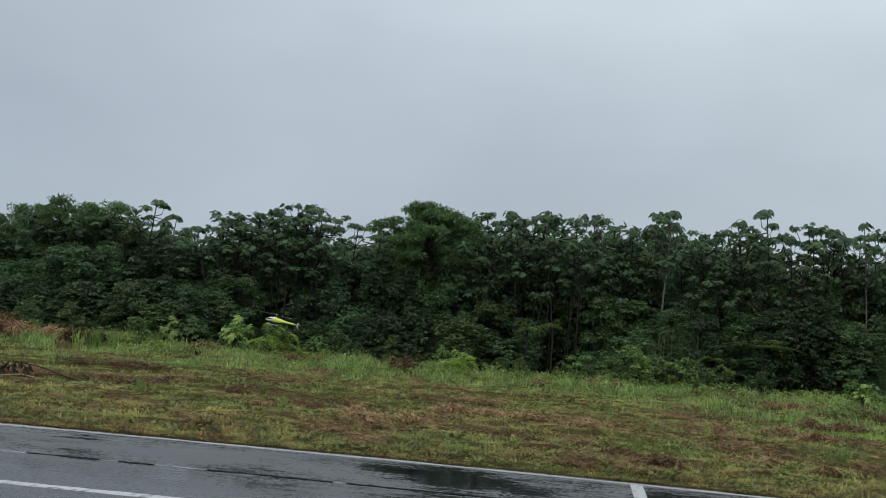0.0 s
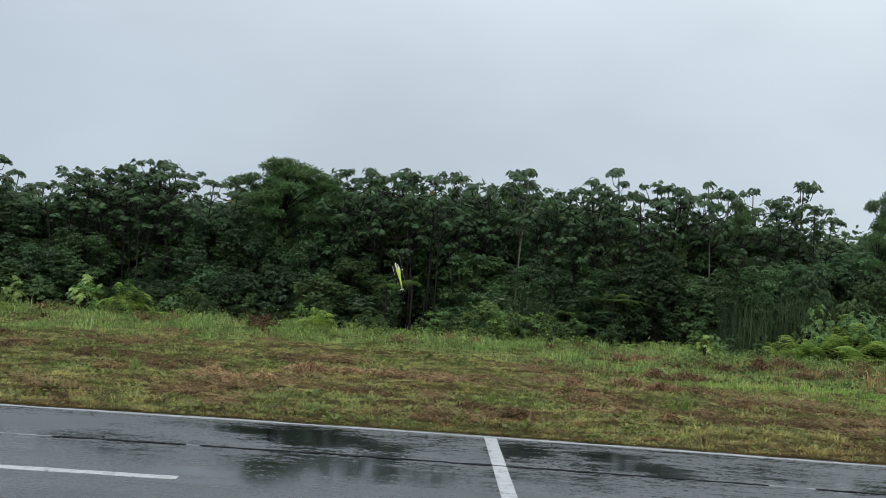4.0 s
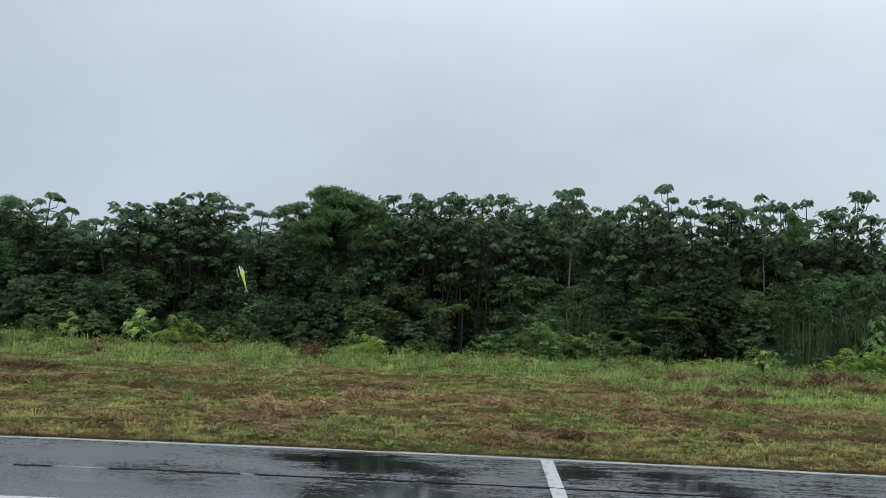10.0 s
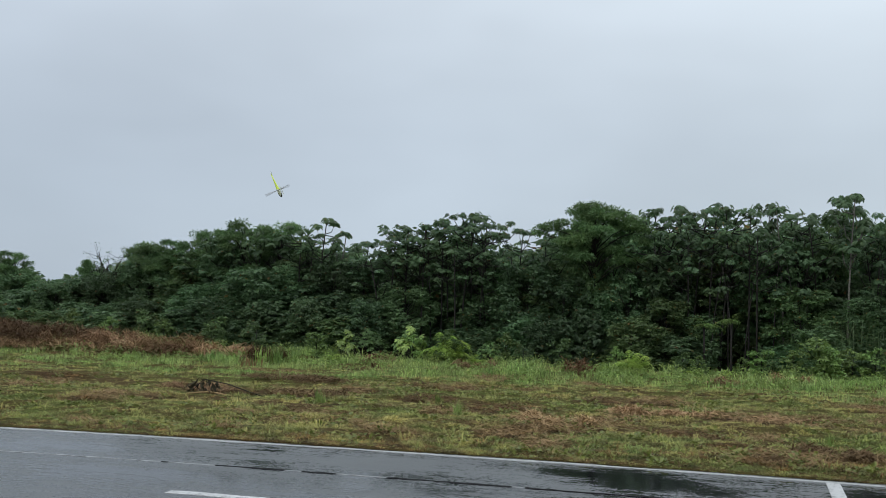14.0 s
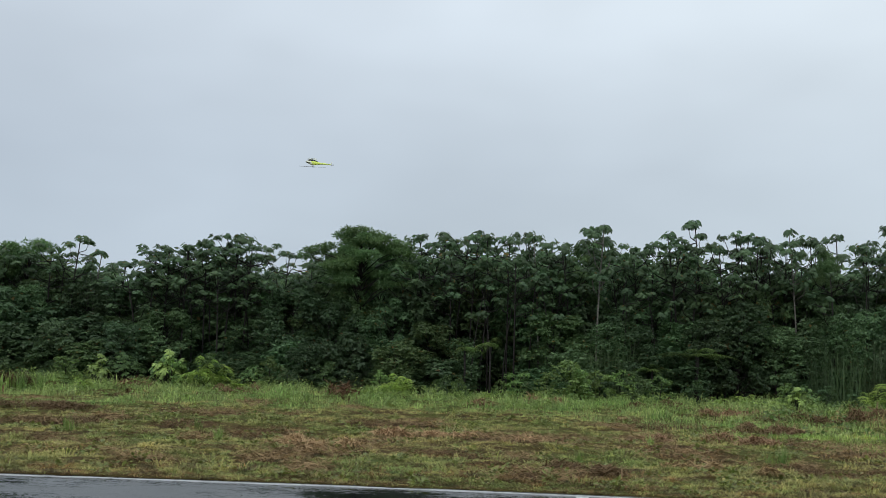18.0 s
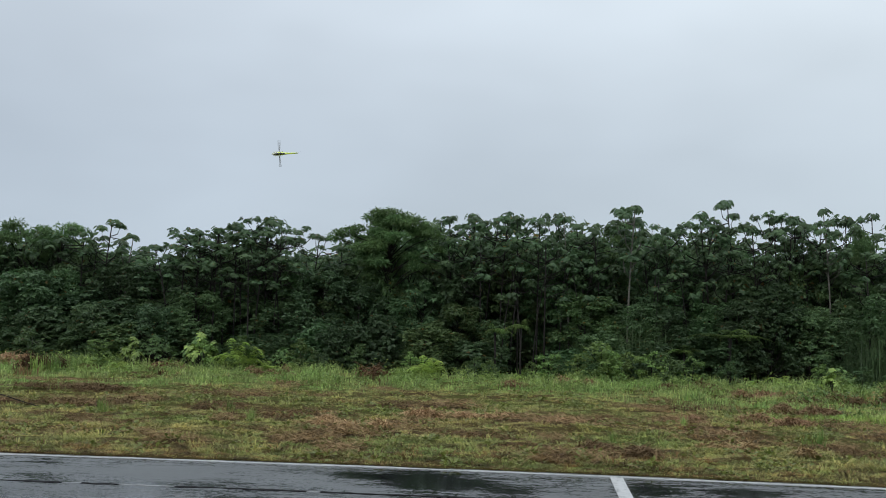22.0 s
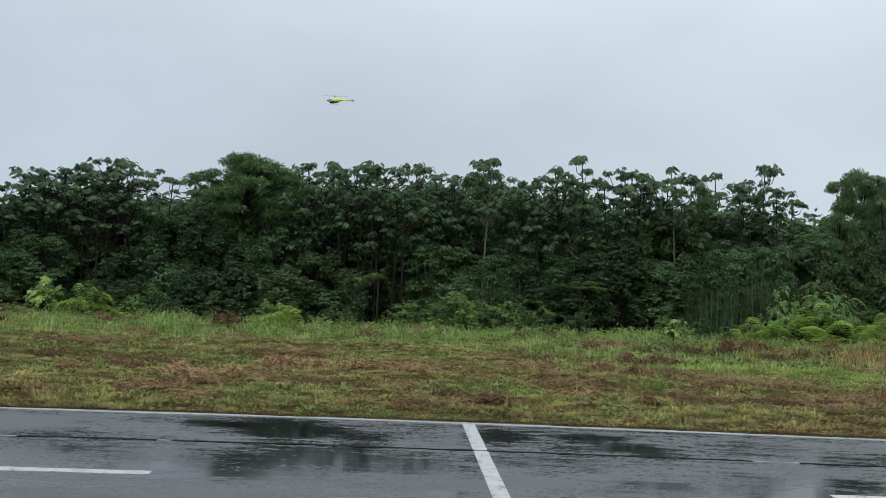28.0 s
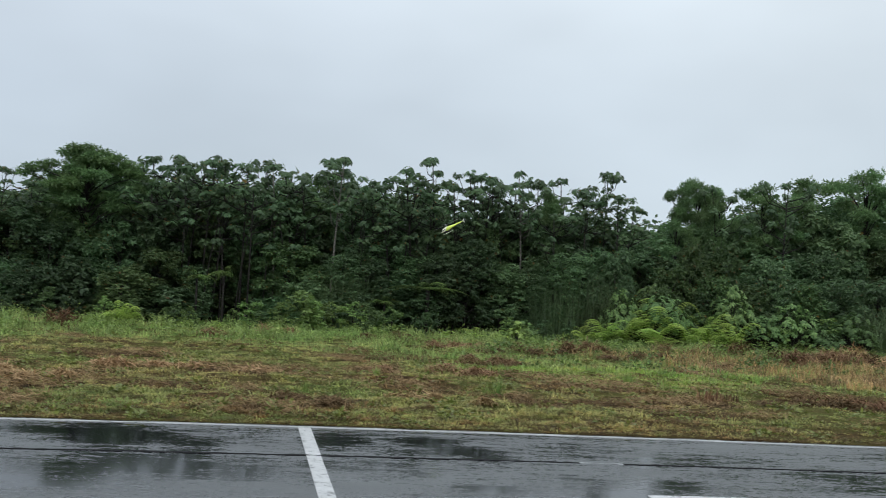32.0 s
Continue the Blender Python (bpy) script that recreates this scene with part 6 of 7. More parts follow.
def motions():
    walk(HELICOPTER, [
        (0.0, pose(-4.84, 16.42, 1.14, 2, -10, -164)),
        (0.1, pose(-4.81, 16.49, 1.10, 2, -9, -164)),
        (0.2, pose(-4.77, 16.57, 1.07, 2, -7, -164)),
        (0.3, pose(-4.72, 16.64, 1.07, 2, -9, -164)),
        (0.4, pose(-4.64, 16.72, 1.09, 2, -12, -165)),
        (0.5, pose(-4.54, 16.79, 1.11, 2, -16, -165)),
        (0.6, pose(-4.36, 16.87, 1.28, 1, -28, -166)),
        (0.7, pose(-4.12, 16.95, 1.53, 1, -46, -167)),
        (0.8, pose(-3.92, 17.04, 1.73, -1, -68, -166)),
        (0.9, pose(-3.71, 17.12, 1.91, -166, -87, -2)),
        (1.0, pose(-3.47, 17.21, 1.99, -177, -67, 9)),
        (1.1, pose(-3.15, 17.33, 1.96, -178, -57, 9)),
        (1.2, pose(-2.83, 17.44, 1.94, -179, -48, 8)),
        (1.3, pose(-2.58, 17.54, 1.94, -179, -34, 8)),
        (1.4, pose(-2.35, 17.64, 1.95, -179, -17, 7)),
        (1.5, pose(-2.14, 17.73, 1.96, -179, -0, 7)),
        (1.6, pose(-1.97, 17.81, 2.15, -178, 18, 7)),
        (1.7, pose(-1.78, 17.89, 2.45, -177, 37, 8)),
        (1.8, pose(-1.46, 17.98, 2.72, -174, 56, 10)),
        (1.9, pose(-1.04, 18.08, 2.98, -164, 74, 19)),
        (2.0, pose(-0.68, 18.17, 3.15, -127, 84, 56)),
        (2.1, pose(-0.41, 18.25, 3.25, -89, 85, 93)),
        (2.2, pose(-0.20, 18.34, 3.29, -56, 84, 125)),
        (2.3, pose(-0.06, 18.42, 3.25, -22, 77, 159)),
        (2.4, pose(0.05, 18.50, 3.15, -11, 65, 170)),
        (2.5, pose(0.15, 18.58, 3.01, -7, 54, 174)),
        (2.6, pose(0.28, 18.66, 2.80, -5, 44, 176)),
        (2.7, pose(0.35, 18.74, 2.53, -3, 36, 177)),
        (2.8, pose(0.35, 18.82, 2.22, -2, 31, 178)),
        (2.9, pose(0.34, 18.90, 1.89, -1, 26, 179)),
        (3.0, pose(0.32, 18.98, 1.63, 0, 20, 179)),
        (3.1, pose(0.21, 19.05, 1.45, 1, 10, 180)),
        (3.2, pose(0.05, 19.13, 1.35, 1, -2, -180)),
        (3.3, pose(-0.07, 19.20, 1.31, 1, -12, -180)),
        (3.4, pose(-0.19, 19.28, 1.28, 1, -21, -180)),
        (3.5, pose(-0.29, 19.36, 1.27, 1, -30, -180)),
        (3.6, pose(-0.37, 19.44, 1.28, 1, -38, -180)),
        (3.7, pose(-0.45, 19.53, 1.31, 2, -47, -180)),
        (3.8, pose(-0.52, 19.62, 1.36, 2, -55, -180)),
        (3.9, pose(-0.58, 19.72, 1.42, 2, -64, -180)),
        (4.0, pose(-0.64, 19.83, 1.50, 2, -74, -180)),
        (4.1, pose(-0.70, 19.94, 1.59, 2, -83, -180)),
        (4.2, pose(-0.75, 20.04, 1.70, -178, -88, 1)),
        (4.3, pose(-0.81, 20.15, 1.82, -178, -79, 1)),
        (4.4, pose(-0.86, 20.26, 1.94, -178, -70, 1)),
        (4.5, pose(-0.91, 20.36, 2.08, -178, -62, 1)),
        (4.6, pose(-0.97, 20.46, 2.23, -177, -53, 1)),
        (4.7, pose(-1.03, 20.55, 2.39, -177, -46, 1)),
        (4.8, pose(-1.08, 20.64, 2.55, -177, -39, 1)),
        (4.9, pose(-1.15, 20.72, 2.72, -177, -32, 2)),
        (5.0, pose(-1.21, 20.79, 2.89, -176, -27, 2)),
        (5.1, pose(-1.28, 20.86, 3.06, -176, -22, 2)),
        (5.2, pose(-1.36, 20.91, 3.24, -176, -18, 3)),
        (5.3, pose(-1.45, 20.94, 3.42, -175, -15, 3)),
        (5.4, pose(-1.54, 20.97, 3.59, -175, -13, 3)),
        (5.5, pose(-1.64, 20.97, 3.77, -174, -13, 4)),
        (5.6, pose(-1.81, 20.93, 4.03, -173, -25, 2)),
        (5.7, pose(-2.10, 20.85, 4.35, -169, -47, -2)),
        (5.8, pose(-2.62, 20.73, 4.66, -159, -67, -12)),
        (5.9, pose(-3.32, 20.59, 4.97, -89, -81, -81)),
        (6.0, pose(-3.93, 20.46, 5.11, -34, -73, -136)),
        (6.1, pose(-4.34, 20.38, 5.11, -26, -68, -143)),
        (6.2, pose(-4.65, 20.29, 5.11, -23, -66, -145)),
        (6.3, pose(-4.91, 20.16, 5.33, -29, -69, -139)),
        (6.4, pose(-5.12, 20.02, 5.79, -49, -75, -117)),
        (6.5, pose(-5.21, 19.95, 6.19, -90, -78, -75)),
        (6.6, pose(-5.11, 19.94, 6.47, -132, -72, -32)),
        (6.7, pose(-4.92, 19.94, 6.65, -151, -61, -11)),
        (6.8, pose(-4.67, 19.97, 6.72, -159, -49, -3)),
        (6.9, pose(-4.36, 20.05, 6.76, -162, -37, 2)),
        (7.0, pose(-4.07, 20.11, 6.82, -165, -23, 6)),
        (7.1, pose(-3.85, 20.13, 6.96, -165, 2, 12)),
        (7.2, pose(-3.64, 20.15, 7.06, -163, 27, 18)),
        (7.3, pose(-3.42, 20.19, 7.03, -160, 42, 23)),
        (7.4, pose(-3.20, 20.24, 6.96, -155, 54, 30)),
        (7.5, pose(-3.08, 20.30, 6.85, -141, 67, 45)),
        (7.6, pose(-3.06, 20.36, 6.62, -85, 76, 104)),
        (7.7, pose(-3.05, 20.43, 6.26, -33, 67, 157)),
        (7.8, pose(-3.11, 20.50, 5.84, -21, 57, 171)),
        (7.9, pose(-3.21, 20.57, 5.32, -15, 48, 178)),
        (8.0, pose(-3.26, 20.64, 4.75, -11, 38, -177)),
        (8.1, pose(-3.26, 20.71, 4.03, -7, 24, -174)),
        (8.2, pose(-3.25, 20.77, 3.31, -5, 12, -172)),
        (8.3, pose(-3.30, 20.81, 2.72, -3, 8, -171)),
        (8.4, pose(-3.41, 20.84, 2.20, -2, 5, -171)),
        (8.5, pose(-3.52, 20.86, 1.84, -1, 1, -170)),
        (8.6, pose(-3.65, 20.86, 1.63, 0, -5, -170)),
        (8.7, pose(-3.75, 20.86, 1.53, 0, -12, -170)),
        (8.8, pose(-3.77, 20.86, 1.60, 0, -22, -170)),
        (8.9, pose(-3.79, 20.84, 1.75, -0, -34, -169)),
        (9.0, pose(-3.80, 20.83, 1.91, -1, -48, -169)),
        (9.1, pose(-3.71, 20.81, 2.09, -3, -70, -166)),
        (9.2, pose(-3.63, 20.78, 2.21, -16, -85, -154)),
        (9.3, pose(-3.69, 20.76, 2.23, -13, -83, -157)),
        (9.4, pose(-3.85, 20.73, 2.24, -9, -79, -161)),
        (9.5, pose(-4.04, 20.71, 2.25, -6, -74, -163)),
        (9.6, pose(-4.43, 20.68, 2.13, -3, -64, -165)),
        (9.7, pose(-4.76, 20.66, 1.97, -2, -56, -166)),
        (9.8, pose(-4.85, 20.65, 1.89, -1, -59, -166)),
        (9.9, pose(-4.90, 20.63, 1.83, -1, -65, -165)),
        (10.0, pose(-4.92, 20.62, 1.77, -1, -74, -165)),
        (10.1, pose(-4.73, 20.62, 1.72, -178, -83, 12)),
        (10.2, pose(-4.40, 20.61, 1.66, -180, -61, 12)),
        (10.3, pose(-4.09, 20.61, 1.56, 180, -56, 12)),
        (10.4, pose(-3.78, 20.60, 1.45, 179, -53, 11)),
        (10.5, pose(-3.64, 20.59, 1.40, 179, -52, 11)),
        (10.6, pose(-3.73, 20.56, 1.46, 179, -66, 12)),
        (10.7, pose(-3.92, 20.52, 1.53, 175, -87, 16)),
        (10.8, pose(-4.26, 20.48, 1.52, 2, -77, -170)),
        (10.9, pose(-4.73, 20.42, 1.49, 1, -62, -168)),
        (11.0, pose(-5.11, 20.37, 1.47, 1, -55, -166)),
        (11.1, pose(-5.37, 20.33, 1.44, 1, -56, -166)),
        (11.2, pose(-5.50, 20.29, 1.43, 1, -58, -166)),
        (11.3, pose(-5.43, 20.27, 1.46, 1, -66, -166)),
        (11.4, pose(-5.28, 20.24, 1.51, 2, -81, -167)),
        (11.5, pose(-5.10, 20.23, 1.54, 178, -82, 16)),
        (11.6, pose(-4.79, 20.23, 1.49, 179, -59, 14)),
        (11.7, pose(-4.56, 20.22, 1.45, 179, -43, 13)),
        (11.8, pose(-4.58, 20.19, 1.53, 179, -51, 13)),
        (11.9, pose(-4.62, 20.14, 1.71, -180, -68, 13)),
        (12.0, pose(-4.68, 20.10, 1.89, -174, -83, 8)),
        (12.1, pose(-5.01, 20.08, 2.07, -27, -87, -139)),
        (12.2, pose(-5.53, 20.07, 2.18, -7, -78, -157)),
        (12.3, pose(-6.02, 20.03, 2.14, -3, -65, -160)),
        (12.4, pose(-6.54, 19.97, 2.05, -2, -51, -160)),
        (12.5, pose(-7.04, 19.91, 1.95, -1, -40, -160)),
        (12.6, pose(-7.56, 19.82, 1.82, -1, -34, -159)),
        (12.7, pose(-7.99, 19.72, 1.72, -0, -30, -158)),
        (12.8, pose(-8.28, 19.65, 1.84, -1, -30, -157)),
        (12.9, pose(-8.51, 19.58, 2.09, -1, -27, -148)),
        (13.0, pose(-8.70, 19.53, 2.38, -4, -8, -120)),
        (13.1, pose(-8.80, 19.50, 2.69, -4, 22, -116)),
        (13.2, pose(-9.03, 19.48, 2.98, 0, 60, -112)),
        (13.3, pose(-9.22, 19.42, 3.47, 170, 62, 60)),
        (13.4, pose(-9.62, 19.37, 3.75, 118, 36, 30)),
        (13.5, pose(-9.80, 19.34, 4.01, 96, 6, 28)),
        (13.6, pose(-9.80, 19.34, 4.01, 97, 18, 29)),
        (13.7, pose(-9.78, 19.35, 4.01, 100, 30, 31)),
        (13.8, pose(-9.76, 19.36, 4.00, 104, 42, 32)),
        (13.9, pose(-9.74, 19.37, 4.00, 110, 53, 35)),
        (14.0, pose(-9.70, 19.39, 3.99, 118, 63, 39)),
        (14.1, pose(-9.66, 19.41, 3.99, 132, 73, 48)),
        (14.2, pose(-9.62, 19.44, 3.98, 164, 82, 74)),
        (14.3, pose(-9.56, 19.47, 3.97, -116, 83, 149)),
        (14.4, pose(-9.50, 19.50, 3.96, -78, 76, -179)),
        (14.5, pose(-9.44, 19.53, 3.95, -61, 68, -169)),
        (14.6, pose(-9.37, 19.57, 3.94, -51, 60, -165)),
        (14.7, pose(-9.30, 19.60, 3.93, -42, 52, -163)),
        (14.8, pose(-9.22, 19.64, 3.93, -34, 45, -161)),
        (14.9, pose(-9.14, 19.68, 3.92, -27, 39, -160)),
        (15.0, pose(-9.05, 19.72, 3.91, -21, 33, -159)),
        (15.1, pose(-8.96, 19.77, 3.91, -16, 27, -159)),
        (15.2, pose(-8.87, 19.81, 3.90, -12, 22, -158)),
        (15.3, pose(-8.77, 19.85, 3.90, -9, 18, -158)),
        (15.4, pose(-8.67, 19.90, 3.89, -7, 14, -158)),
        (15.5, pose(-8.57, 19.94, 3.89, -6, 11, -158)),
        (15.6, pose(-8.34, 20.01, 4.04, -40, 9, -158)),
        (15.7, pose(-7.99, 20.10, 4.23, -87, 7, -159)),
        (15.8, pose(-7.66, 20.20, 4.30, -107, 3, -160)),
        (15.9, pose(-7.32, 20.29, 4.34, -122, -1, -160)),
        (16.0, pose(-7.01, 20.38, 4.40, -143, -3, -161)),
        (16.1, pose(-6.78, 20.44, 4.53, 169, 0, -162)),
        (16.2, pose(-6.57, 20.49, 4.66, 112, 5, -163)),
        (16.3, pose(-6.37, 20.54, 4.71, 69, 9, -164)),
        (16.4, pose(-6.18, 20.59, 4.75, 29, 12, -165)),
        (16.5, pose(-5.97, 20.64, 4.80, -9, 15, -166)),
        (16.6, pose(-5.70, 20.69, 4.91, -47, 16, -167)),
        (16.7, pose(-5.42, 20.74, 4.98, -79, 17, -168)),
        (16.8, pose(-5.13, 20.80, 4.96, -102, 11, -168)),
        (16.9, pose(-4.85, 20.85, 4.93, -122, 0, -167)),
        (17.0, pose(-4.68, 20.90, 4.91, -149, -6, -166)),
        (17.1, pose(-4.62, 20.92, 4.96, 159, 3, -168)),
        (17.2, pose(-4.59, 20.94, 5.00, 101, 11, -169)),
        (17.3, pose(-4.56, 20.97, 4.99, 60, 9, -169)),
        (17.4, pose(-4.54, 21.00, 4.96, 24, 5, -169)),
        (17.5, pose(-4.51, 21.02, 4.94, -9, 4, -168)),
        (17.6, pose(-4.45, 21.03, 5.03, -39, 11, -170)),
        (17.7, pose(-4.37, 21.03, 5.12, -70, 19, -171)),
        (17.8, pose(-4.29, 21.04, 5.12, -104, 13, -171)),
        (17.9, pose(-4.21, 21.05, 5.10, -141, 3, -169)),
        (18.0, pose(-4.16, 21.07, 5.09, -179, -2, -168)),
        (18.1, pose(-4.13, 21.08, 5.07, 140, 0, -169)),
        (18.2, pose(-4.12, 21.10, 5.03, 101, 3, -169)),
        (18.3, pose(-4.11, 21.13, 4.93, 63, 3, -169)),
        (18.4, pose(-4.10, 21.16, 4.77, 27, 2, -169)),
        (18.5, pose(-4.09, 21.18, 4.65, 2, 2, -169)),
        (18.6, pose(-4.06, 21.21, 4.57, -11, 4, -170)),
        (18.7, pose(-4.02, 21.23, 4.53, -23, 6, -170)),
        (18.8, pose(-3.97, 21.25, 4.54, -48, 7, -170)),
        (18.9, pose(-3.91, 21.26, 4.57, -80, 7, -171)),
        (19.0, pose(-3.85, 21.27, 4.58, -108, 7, -171)),
        (19.1, pose(-3.78, 21.30, 4.47, -126, 0, -170)),
        (19.2, pose(-3.74, 21.31, 4.35, -142, -7, -169)),
        (19.3, pose(-3.74, 21.31, 4.44, -158, -3, -170)),
        (19.4, pose(-3.77, 21.30, 4.62, -175, 3, -170)),
        (19.5, pose(-3.80, 21.29, 4.81, 161, 6, -171)),
        (19.6, pose(-3.89, 21.27, 4.98, 88, 6, -171)),
        (19.7, pose(-4.03, 21.25, 5.12, 6, 7, -170)),
        (19.8, pose(-4.14, 21.23, 5.20, -38, 7, -170)),
        (19.9, pose(-4.26, 21.22, 5.26, -72, 6, -170)),
        (20.0, pose(-4.37, 21.21, 5.29, -95, 6, -169)),
        (20.1, pose(-4.49, 21.22, 5.20, -105, 5, -169)),
        (20.2, pose(-4.61, 21.23, 5.05, -114, 4, -168)),
        (20.3, pose(-4.75, 21.24, 4.91, -132, 1, -167)),
        (20.4, pose(-4.90, 21.25, 4.77, -158, -3, -166)),
        (20.5, pose(-5.03, 21.26, 4.70, 172, -5, -166)),
        (20.6, pose(-5.13, 21.26, 4.71, 126, -3, -166)),
        (20.7, pose(-5.18, 21.26, 4.72, 82, -0, -166)),
        (20.8, pose(-5.18, 21.26, 4.63, 57, -2, -166)),
        (20.9, pose(-5.19, 21.28, 4.46, 38, -4, -166)),
        (21.0, pose(-5.19, 21.29, 4.35, 18, -6, -166)),
        (21.1, pose(-5.21, 21.28, 4.32, -5, -5, -166)),
        (21.2, pose(-5.24, 21.26, 4.31, -32, -4, -166)),
        (21.3, pose(-5.27, 21.23, 4.40, -72, -3, -166)),
        (21.4, pose(-5.31, 21.19, 4.58, -121, -2, -166)),
        (21.5, pose(-5.36, 21.15, 4.67, -168, -2, -166)),
        (21.6, pose(-5.43, 21.12, 4.63, 142, -7, -165)),
        (21.7, pose(-5.48, 21.09, 4.58, 107, -11, -164)),
        (21.8, pose(-5.48, 21.06, 4.64, 97, -7, -164)),
        (21.9, pose(-5.49, 21.03, 4.76, 90, 1, -166)),
        (22.0, pose(-5.49, 21.00, 4.88, 81, 5, -166)),
        (22.1, pose(-5.45, 20.98, 4.98, 65, 4, -166)),
        (22.2, pose(-5.40, 20.96, 5.04, 46, 3, -166)),
        (22.3, pose(-5.40, 20.96, 4.98, 30, 2, -166)),
        (22.4, pose(-5.40, 20.95, 4.87, 15, 1, -166)),
        (22.5, pose(-5.40, 20.95, 4.81, -4, 1, -166)),
        (22.6, pose(-5.44, 20.94, 4.86, -31, 3, -166)),
        (22.7, pose(-5.52, 20.94, 4.91, -59, 4, -166)),
        (22.8, pose(-5.63, 20.93, 4.88, -76, 4, -165)),
        (22.9, pose(-5.80, 20.93, 4.82, -90, 2, -165)),
        (23.0, pose(-5.96, 20.93, 4.74, -108, 0, -164)),
        (23.1, pose(-6.13, 20.94, 4.62, -147, -2, -163)),
        (23.2, pose(-6.27, 20.95, 4.53, 172, -3, -163)),
        (23.3, pose(-6.33, 20.96, 4.57, 146, -1, -163)),
        (23.4, pose(-6.38, 20.97, 4.66, 124, 1, -163)),
        (23.5, pose(-6.40, 20.98, 4.70, 102, 3, -163)),
        (23.6, pose(-6.35, 20.99, 4.69, 79, 1, -163)),
        (23.7, pose(-6.27, 21.01, 4.67, 57, -1, -163)),
        (23.8, pose(-6.21, 21.02, 4.59, 35, -2, -163)),
        (23.9, pose(-6.15, 21.04, 4.45, 13, -2, -163)),
        (24.0, pose(-6.12, 21.05, 4.38, -5, -2, -164)),
        (24.1, pose(-6.14, 21.04, 4.48, -19, 0, -164)),
        (24.2, pose(-6.17, 21.02, 4.65, -33, 2, -164)),
        (24.3, pose(-6.30, 21.00, 4.84, -53, 1, -163)),
        (24.4, pose(-6.48, 20.97, 5.03, -76, -2, -163)),
        (24.5, pose(-6.57, 20.95, 5.16, -99, -3, -162)),
        (24.6, pose(-6.57, 20.95, 5.21, -121, -4, -162)),
        (24.7, pose(-6.55, 20.95, 5.26, -143, -4, -162)),
        (24.8, pose(-6.52, 20.96, 5.30, -164, -4, -162)),
        (24.9, pose(-6.47, 20.96, 5.34, 175, -5, -162)),
        (25.0, pose(-6.42, 20.97, 5.38, 155, -5, -162)),
        (25.1, pose(-6.36, 20.98, 5.41, 134, -5, -162)),
        (25.2, pose(-6.29, 20.99, 5.43, 114, -6, -162)),
        (25.3, pose(-6.21, 21.00, 5.46, 93, -6, -163)),
        (25.4, pose(-6.12, 21.01, 5.48, 72, -6, -163)),
        (25.5, pose(-6.02, 21.02, 5.51, 51, -6, -163)),
        (25.6, pose(-5.92, 21.03, 5.53, 30, -6, -163)),
        (25.7, pose(-5.81, 21.05, 5.55, 8, -7, -163)),
        (25.8, pose(-5.70, 21.06, 5.58, -14, -7, -164)),
        (25.9, pose(-5.58, 21.07, 5.61, -37, -7, -164)),
        (26.0, pose(-5.46, 21.09, 5.64, -60, -7, -164)),
        (26.1, pose(-5.34, 21.10, 5.67, -84, -7, -164)),
        (26.2, pose(-5.21, 21.11, 5.71, -110, -7, -165)),
        (26.3, pose(-5.08, 21.13, 5.76, -136, -7, -165)),
        (26.4, pose(-4.95, 21.14, 5.81, -163, -7, -165)),
        (26.5, pose(-4.82, 21.15, 5.87, 169, -7, -166)),
        (26.6, pose(-4.58, 21.17, 6.09, 130, 2, -168)),
        (26.7, pose(-4.30, 21.18, 6.34, 87, 10, -171)),
        (26.8, pose(-4.06, 21.20, 6.48, 51, 10, -171)),
        (26.9, pose(-3.84, 21.23, 6.59, 17, 8, -172)),
        (27.0, pose(-3.65, 21.25, 6.63, -13, 7, -172)),
        (27.1, pose(-3.52, 21.28, 6.63, -42, 5, -172)),
        (27.2, pose(-3.38, 21.32, 6.63, -63, 4, -172)),
        (27.3, pose(-3.20, 21.36, 6.55, -79, 2, -172)),
        (27.4, pose(-3.00, 21.41, 6.40, -92, 1, -172)),
        (27.5, pose(-2.78, 21.45, 6.24, -97, 0, -173)),
        (27.6, pose(-2.51, 21.49, 6.11, -81, 2, -174)),
        (27.7, pose(-2.23, 21.52, 5.95, -57, 4, -175)),
        (27.8, pose(-1.94, 21.55, 5.70, -37, 4, -176)),
        (27.9, pose(-1.66, 21.58, 5.38, -18, 3, -176)),
        (28.0, pose(-1.40, 21.60, 5.03, -9, 2, -177)),
        (28.1, pose(-1.15, 21.63, 4.63, -8, 2, -177)),
        (28.2, pose(-0.94, 21.64, 4.17, -7, 1, -178)),
        (28.3, pose(-0.74, 21.66, 3.63, -6, -3, -178)),
        (28.4, pose(-0.56, 21.67, 3.04, -4, -7, -178)),
        (28.5, pose(-0.39, 21.68, 2.55, -3, -10, -179)),
        (28.6, pose(-0.20, 21.68, 2.13, -2, -1, -180)),
        (28.7, pose(-0.03, 21.68, 1.92, -1, 7, 180)),
        (28.8, pose(0.09, 21.68, 1.96, -1, 1, 180)),
        (28.9, pose(0.19, 21.68, 2.06, -1, -11, 180)),
        (29.0, pose(0.31, 21.68, 2.19, -2, -27, 180)),
        (29.1, pose(0.46, 21.67, 2.38, -4, -53, -178)),
        (29.2, pose(0.65, 21.66, 2.60, -14, -78, -168)),
        (29.3, pose(0.93, 21.64, 2.79, -105, -87, -77)),
        (29.4, pose(1.29, 21.60, 2.97, -160, -79, -23)),
        (29.5, pose(1.66, 21.56, 3.04, -169, -70, -15)),
        (29.6, pose(2.02, 21.51, 3.01, -173, -55, -11)),
        (29.7, pose(2.38, 21.45, 2.94, -175, -43, -9)),
        (29.8, pose(2.76, 21.38, 2.82, -176, -38, -9)),
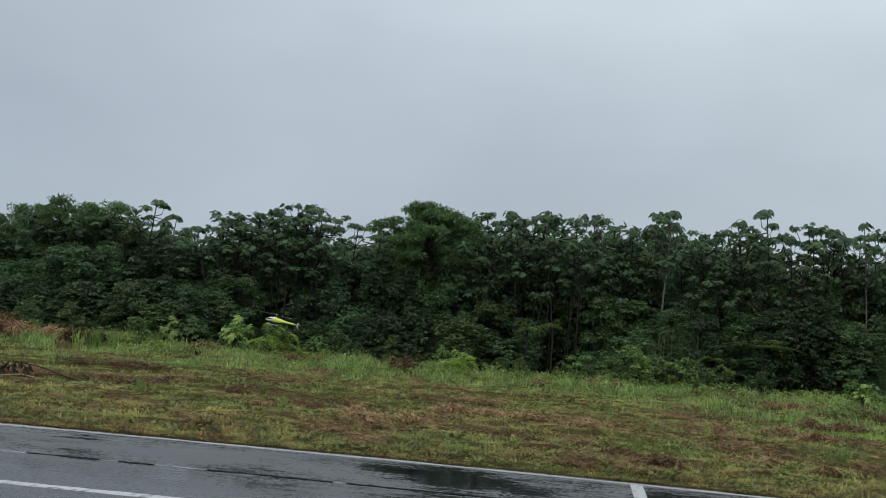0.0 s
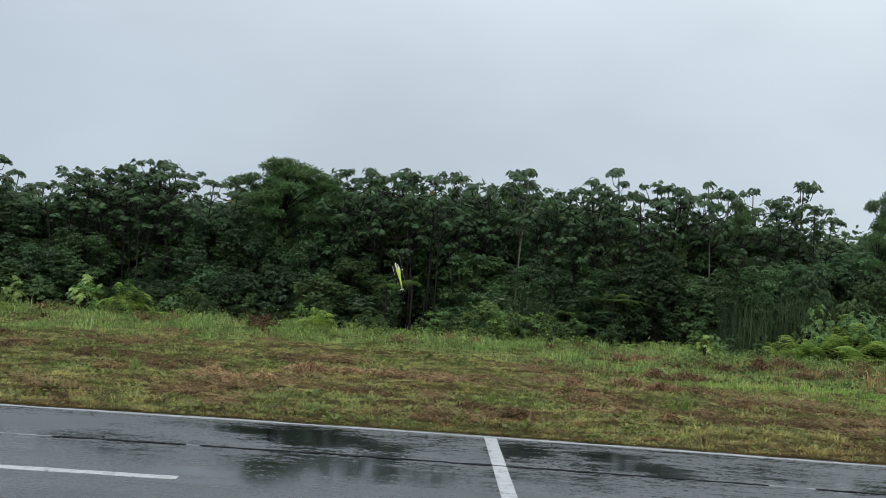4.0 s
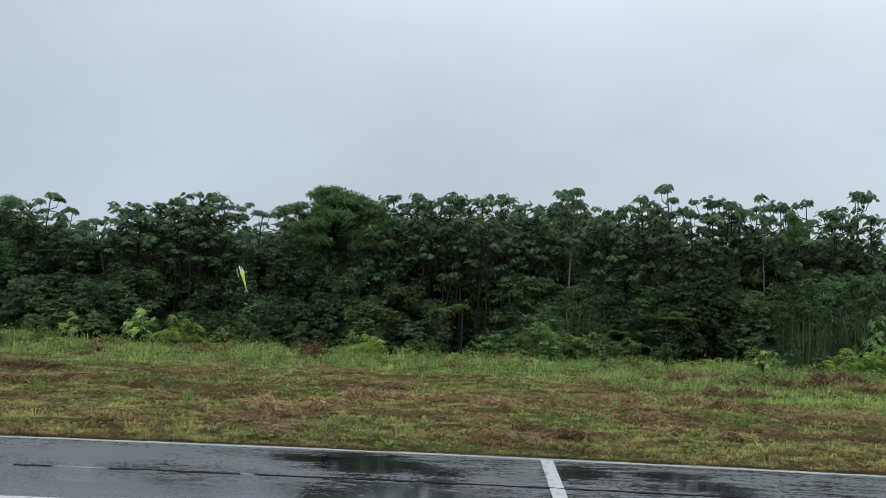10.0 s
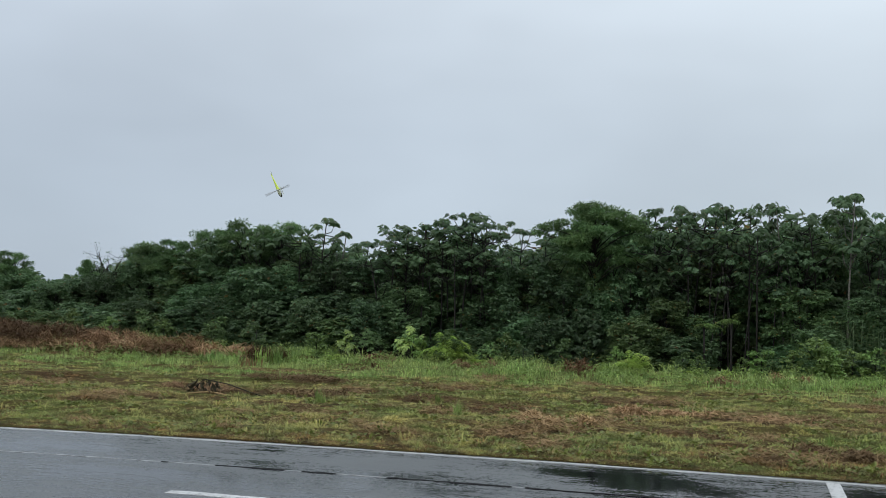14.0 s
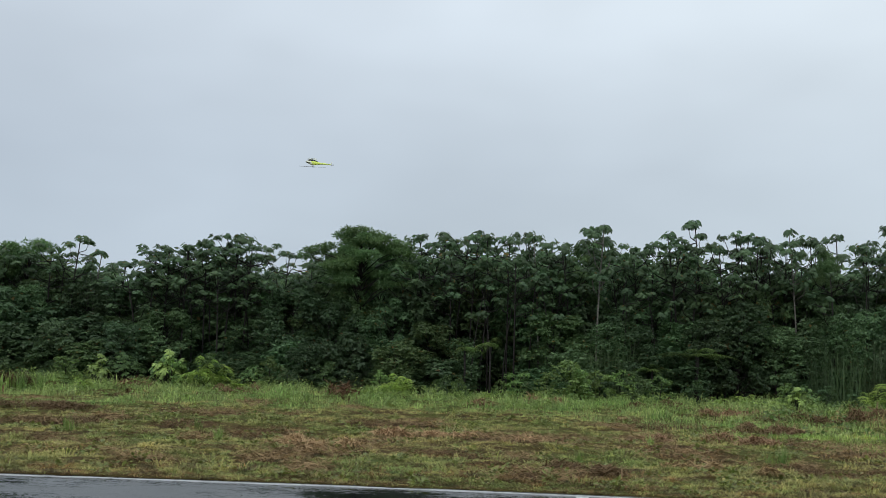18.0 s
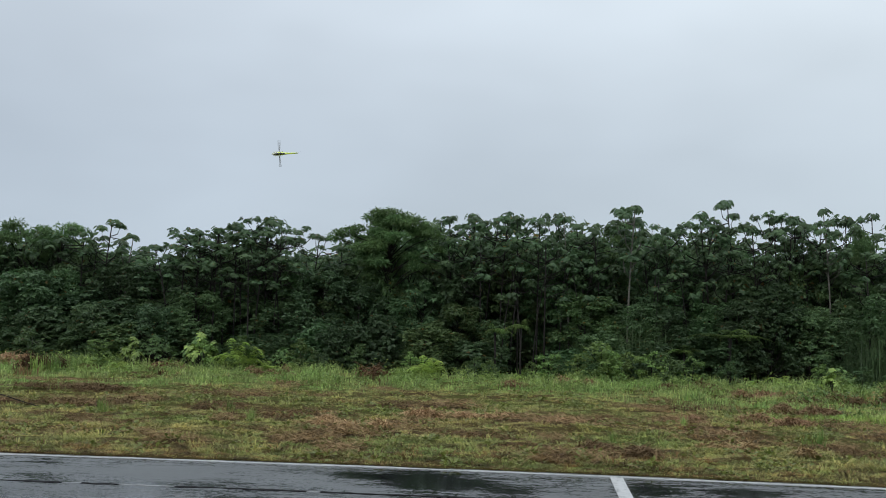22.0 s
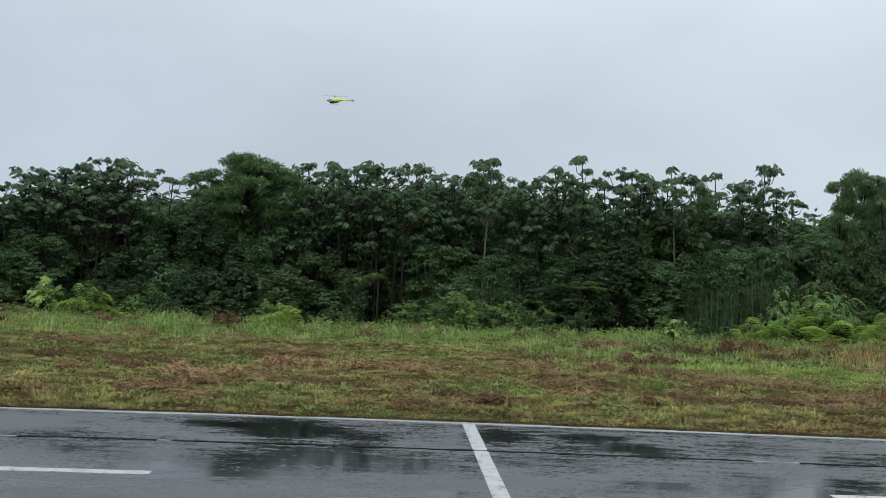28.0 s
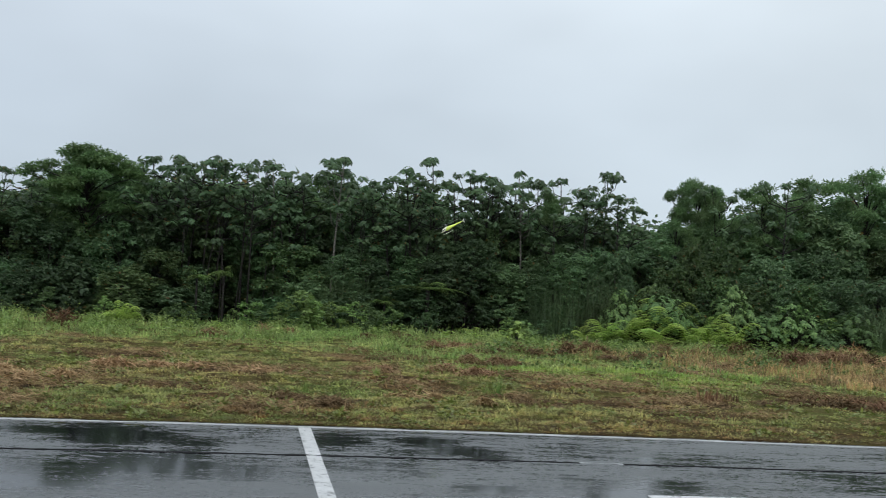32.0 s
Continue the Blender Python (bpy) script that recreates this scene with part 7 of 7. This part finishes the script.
        (29.9, pose(3.14, 21.30, 2.66, -177, -34, -10)),
        (30.0, pose(3.49, 21.24, 2.58, -177, -28, -10)),
        (30.1, pose(3.77, 21.19, 2.63, -177, -16, -10)),
        (30.2, pose(4.05, 21.14, 2.73, -177, -0, -10)),
        (30.3, pose(4.38, 21.08, 2.93, -176, 18, -10)),
        (30.4, pose(4.74, 21.01, 3.21, -175, 38, -9)),
        (30.5, pose(5.12, 20.93, 3.48, -171, 55, -6)),
        (30.6, pose(5.60, 20.81, 3.74, -164, 69, 1)),
        (30.7, pose(6.07, 20.69, 3.90, -140, 81, 24)),
        (30.8, pose(6.46, 20.59, 3.89, -44, 81, 119)),
        (30.9, pose(6.82, 20.49, 3.87, -18, 70, 145)),
        (31.0, pose(7.06, 20.43, 3.85, -14, 65, 148)),
        (31.1, pose(7.21, 20.40, 3.73, -14, 66, 148)),
        (31.2, pose(7.27, 20.38, 3.54, -13, 67, 148)),
        (31.3, pose(7.25, 20.39, 3.35, -10, 64, 151)),
        (31.4, pose(7.17, 20.42, 3.14, -7, 56, 155)),
        (31.5, pose(7.06, 20.46, 2.97, -6, 49, 157)),
        (31.6, pose(6.74, 20.56, 2.85, -4, 41, 159)),
        (31.7, pose(6.21, 20.70, 2.77, -4, 35, 161)),
        (31.8, pose(5.63, 20.85, 2.72, -4, 33, 163)),
        (31.9, pose(4.95, 21.00, 2.67, -3, 31, 165)),
        (32.0, pose(4.28, 21.15, 2.63, -3, 29, 167)),
    ])
    # the blades' bearing at whole seconds, on top of their steady turning
    bearing = np.array([0, 0, 0, 0] + [0] * 6 + [90] * 6 + [50, 100, 10, 50, 90, 90, 90, 40, 10, 10, 10, 5, 0, 0, 0, 0, 0], float)
    walk(ROTOR, [(k / 30, pose(0.11, 0, 0.088, 0, 0, 84.0 * k + float(np.interp(k / 30, range(33), bearing)))) for k in range(961)])
    walk(TAIL_ROTOR, [(k / 30, pose(-0.268, 0.018, 0.010, 90, 81.0 * k, 0)) for k in range(961)])


motions()
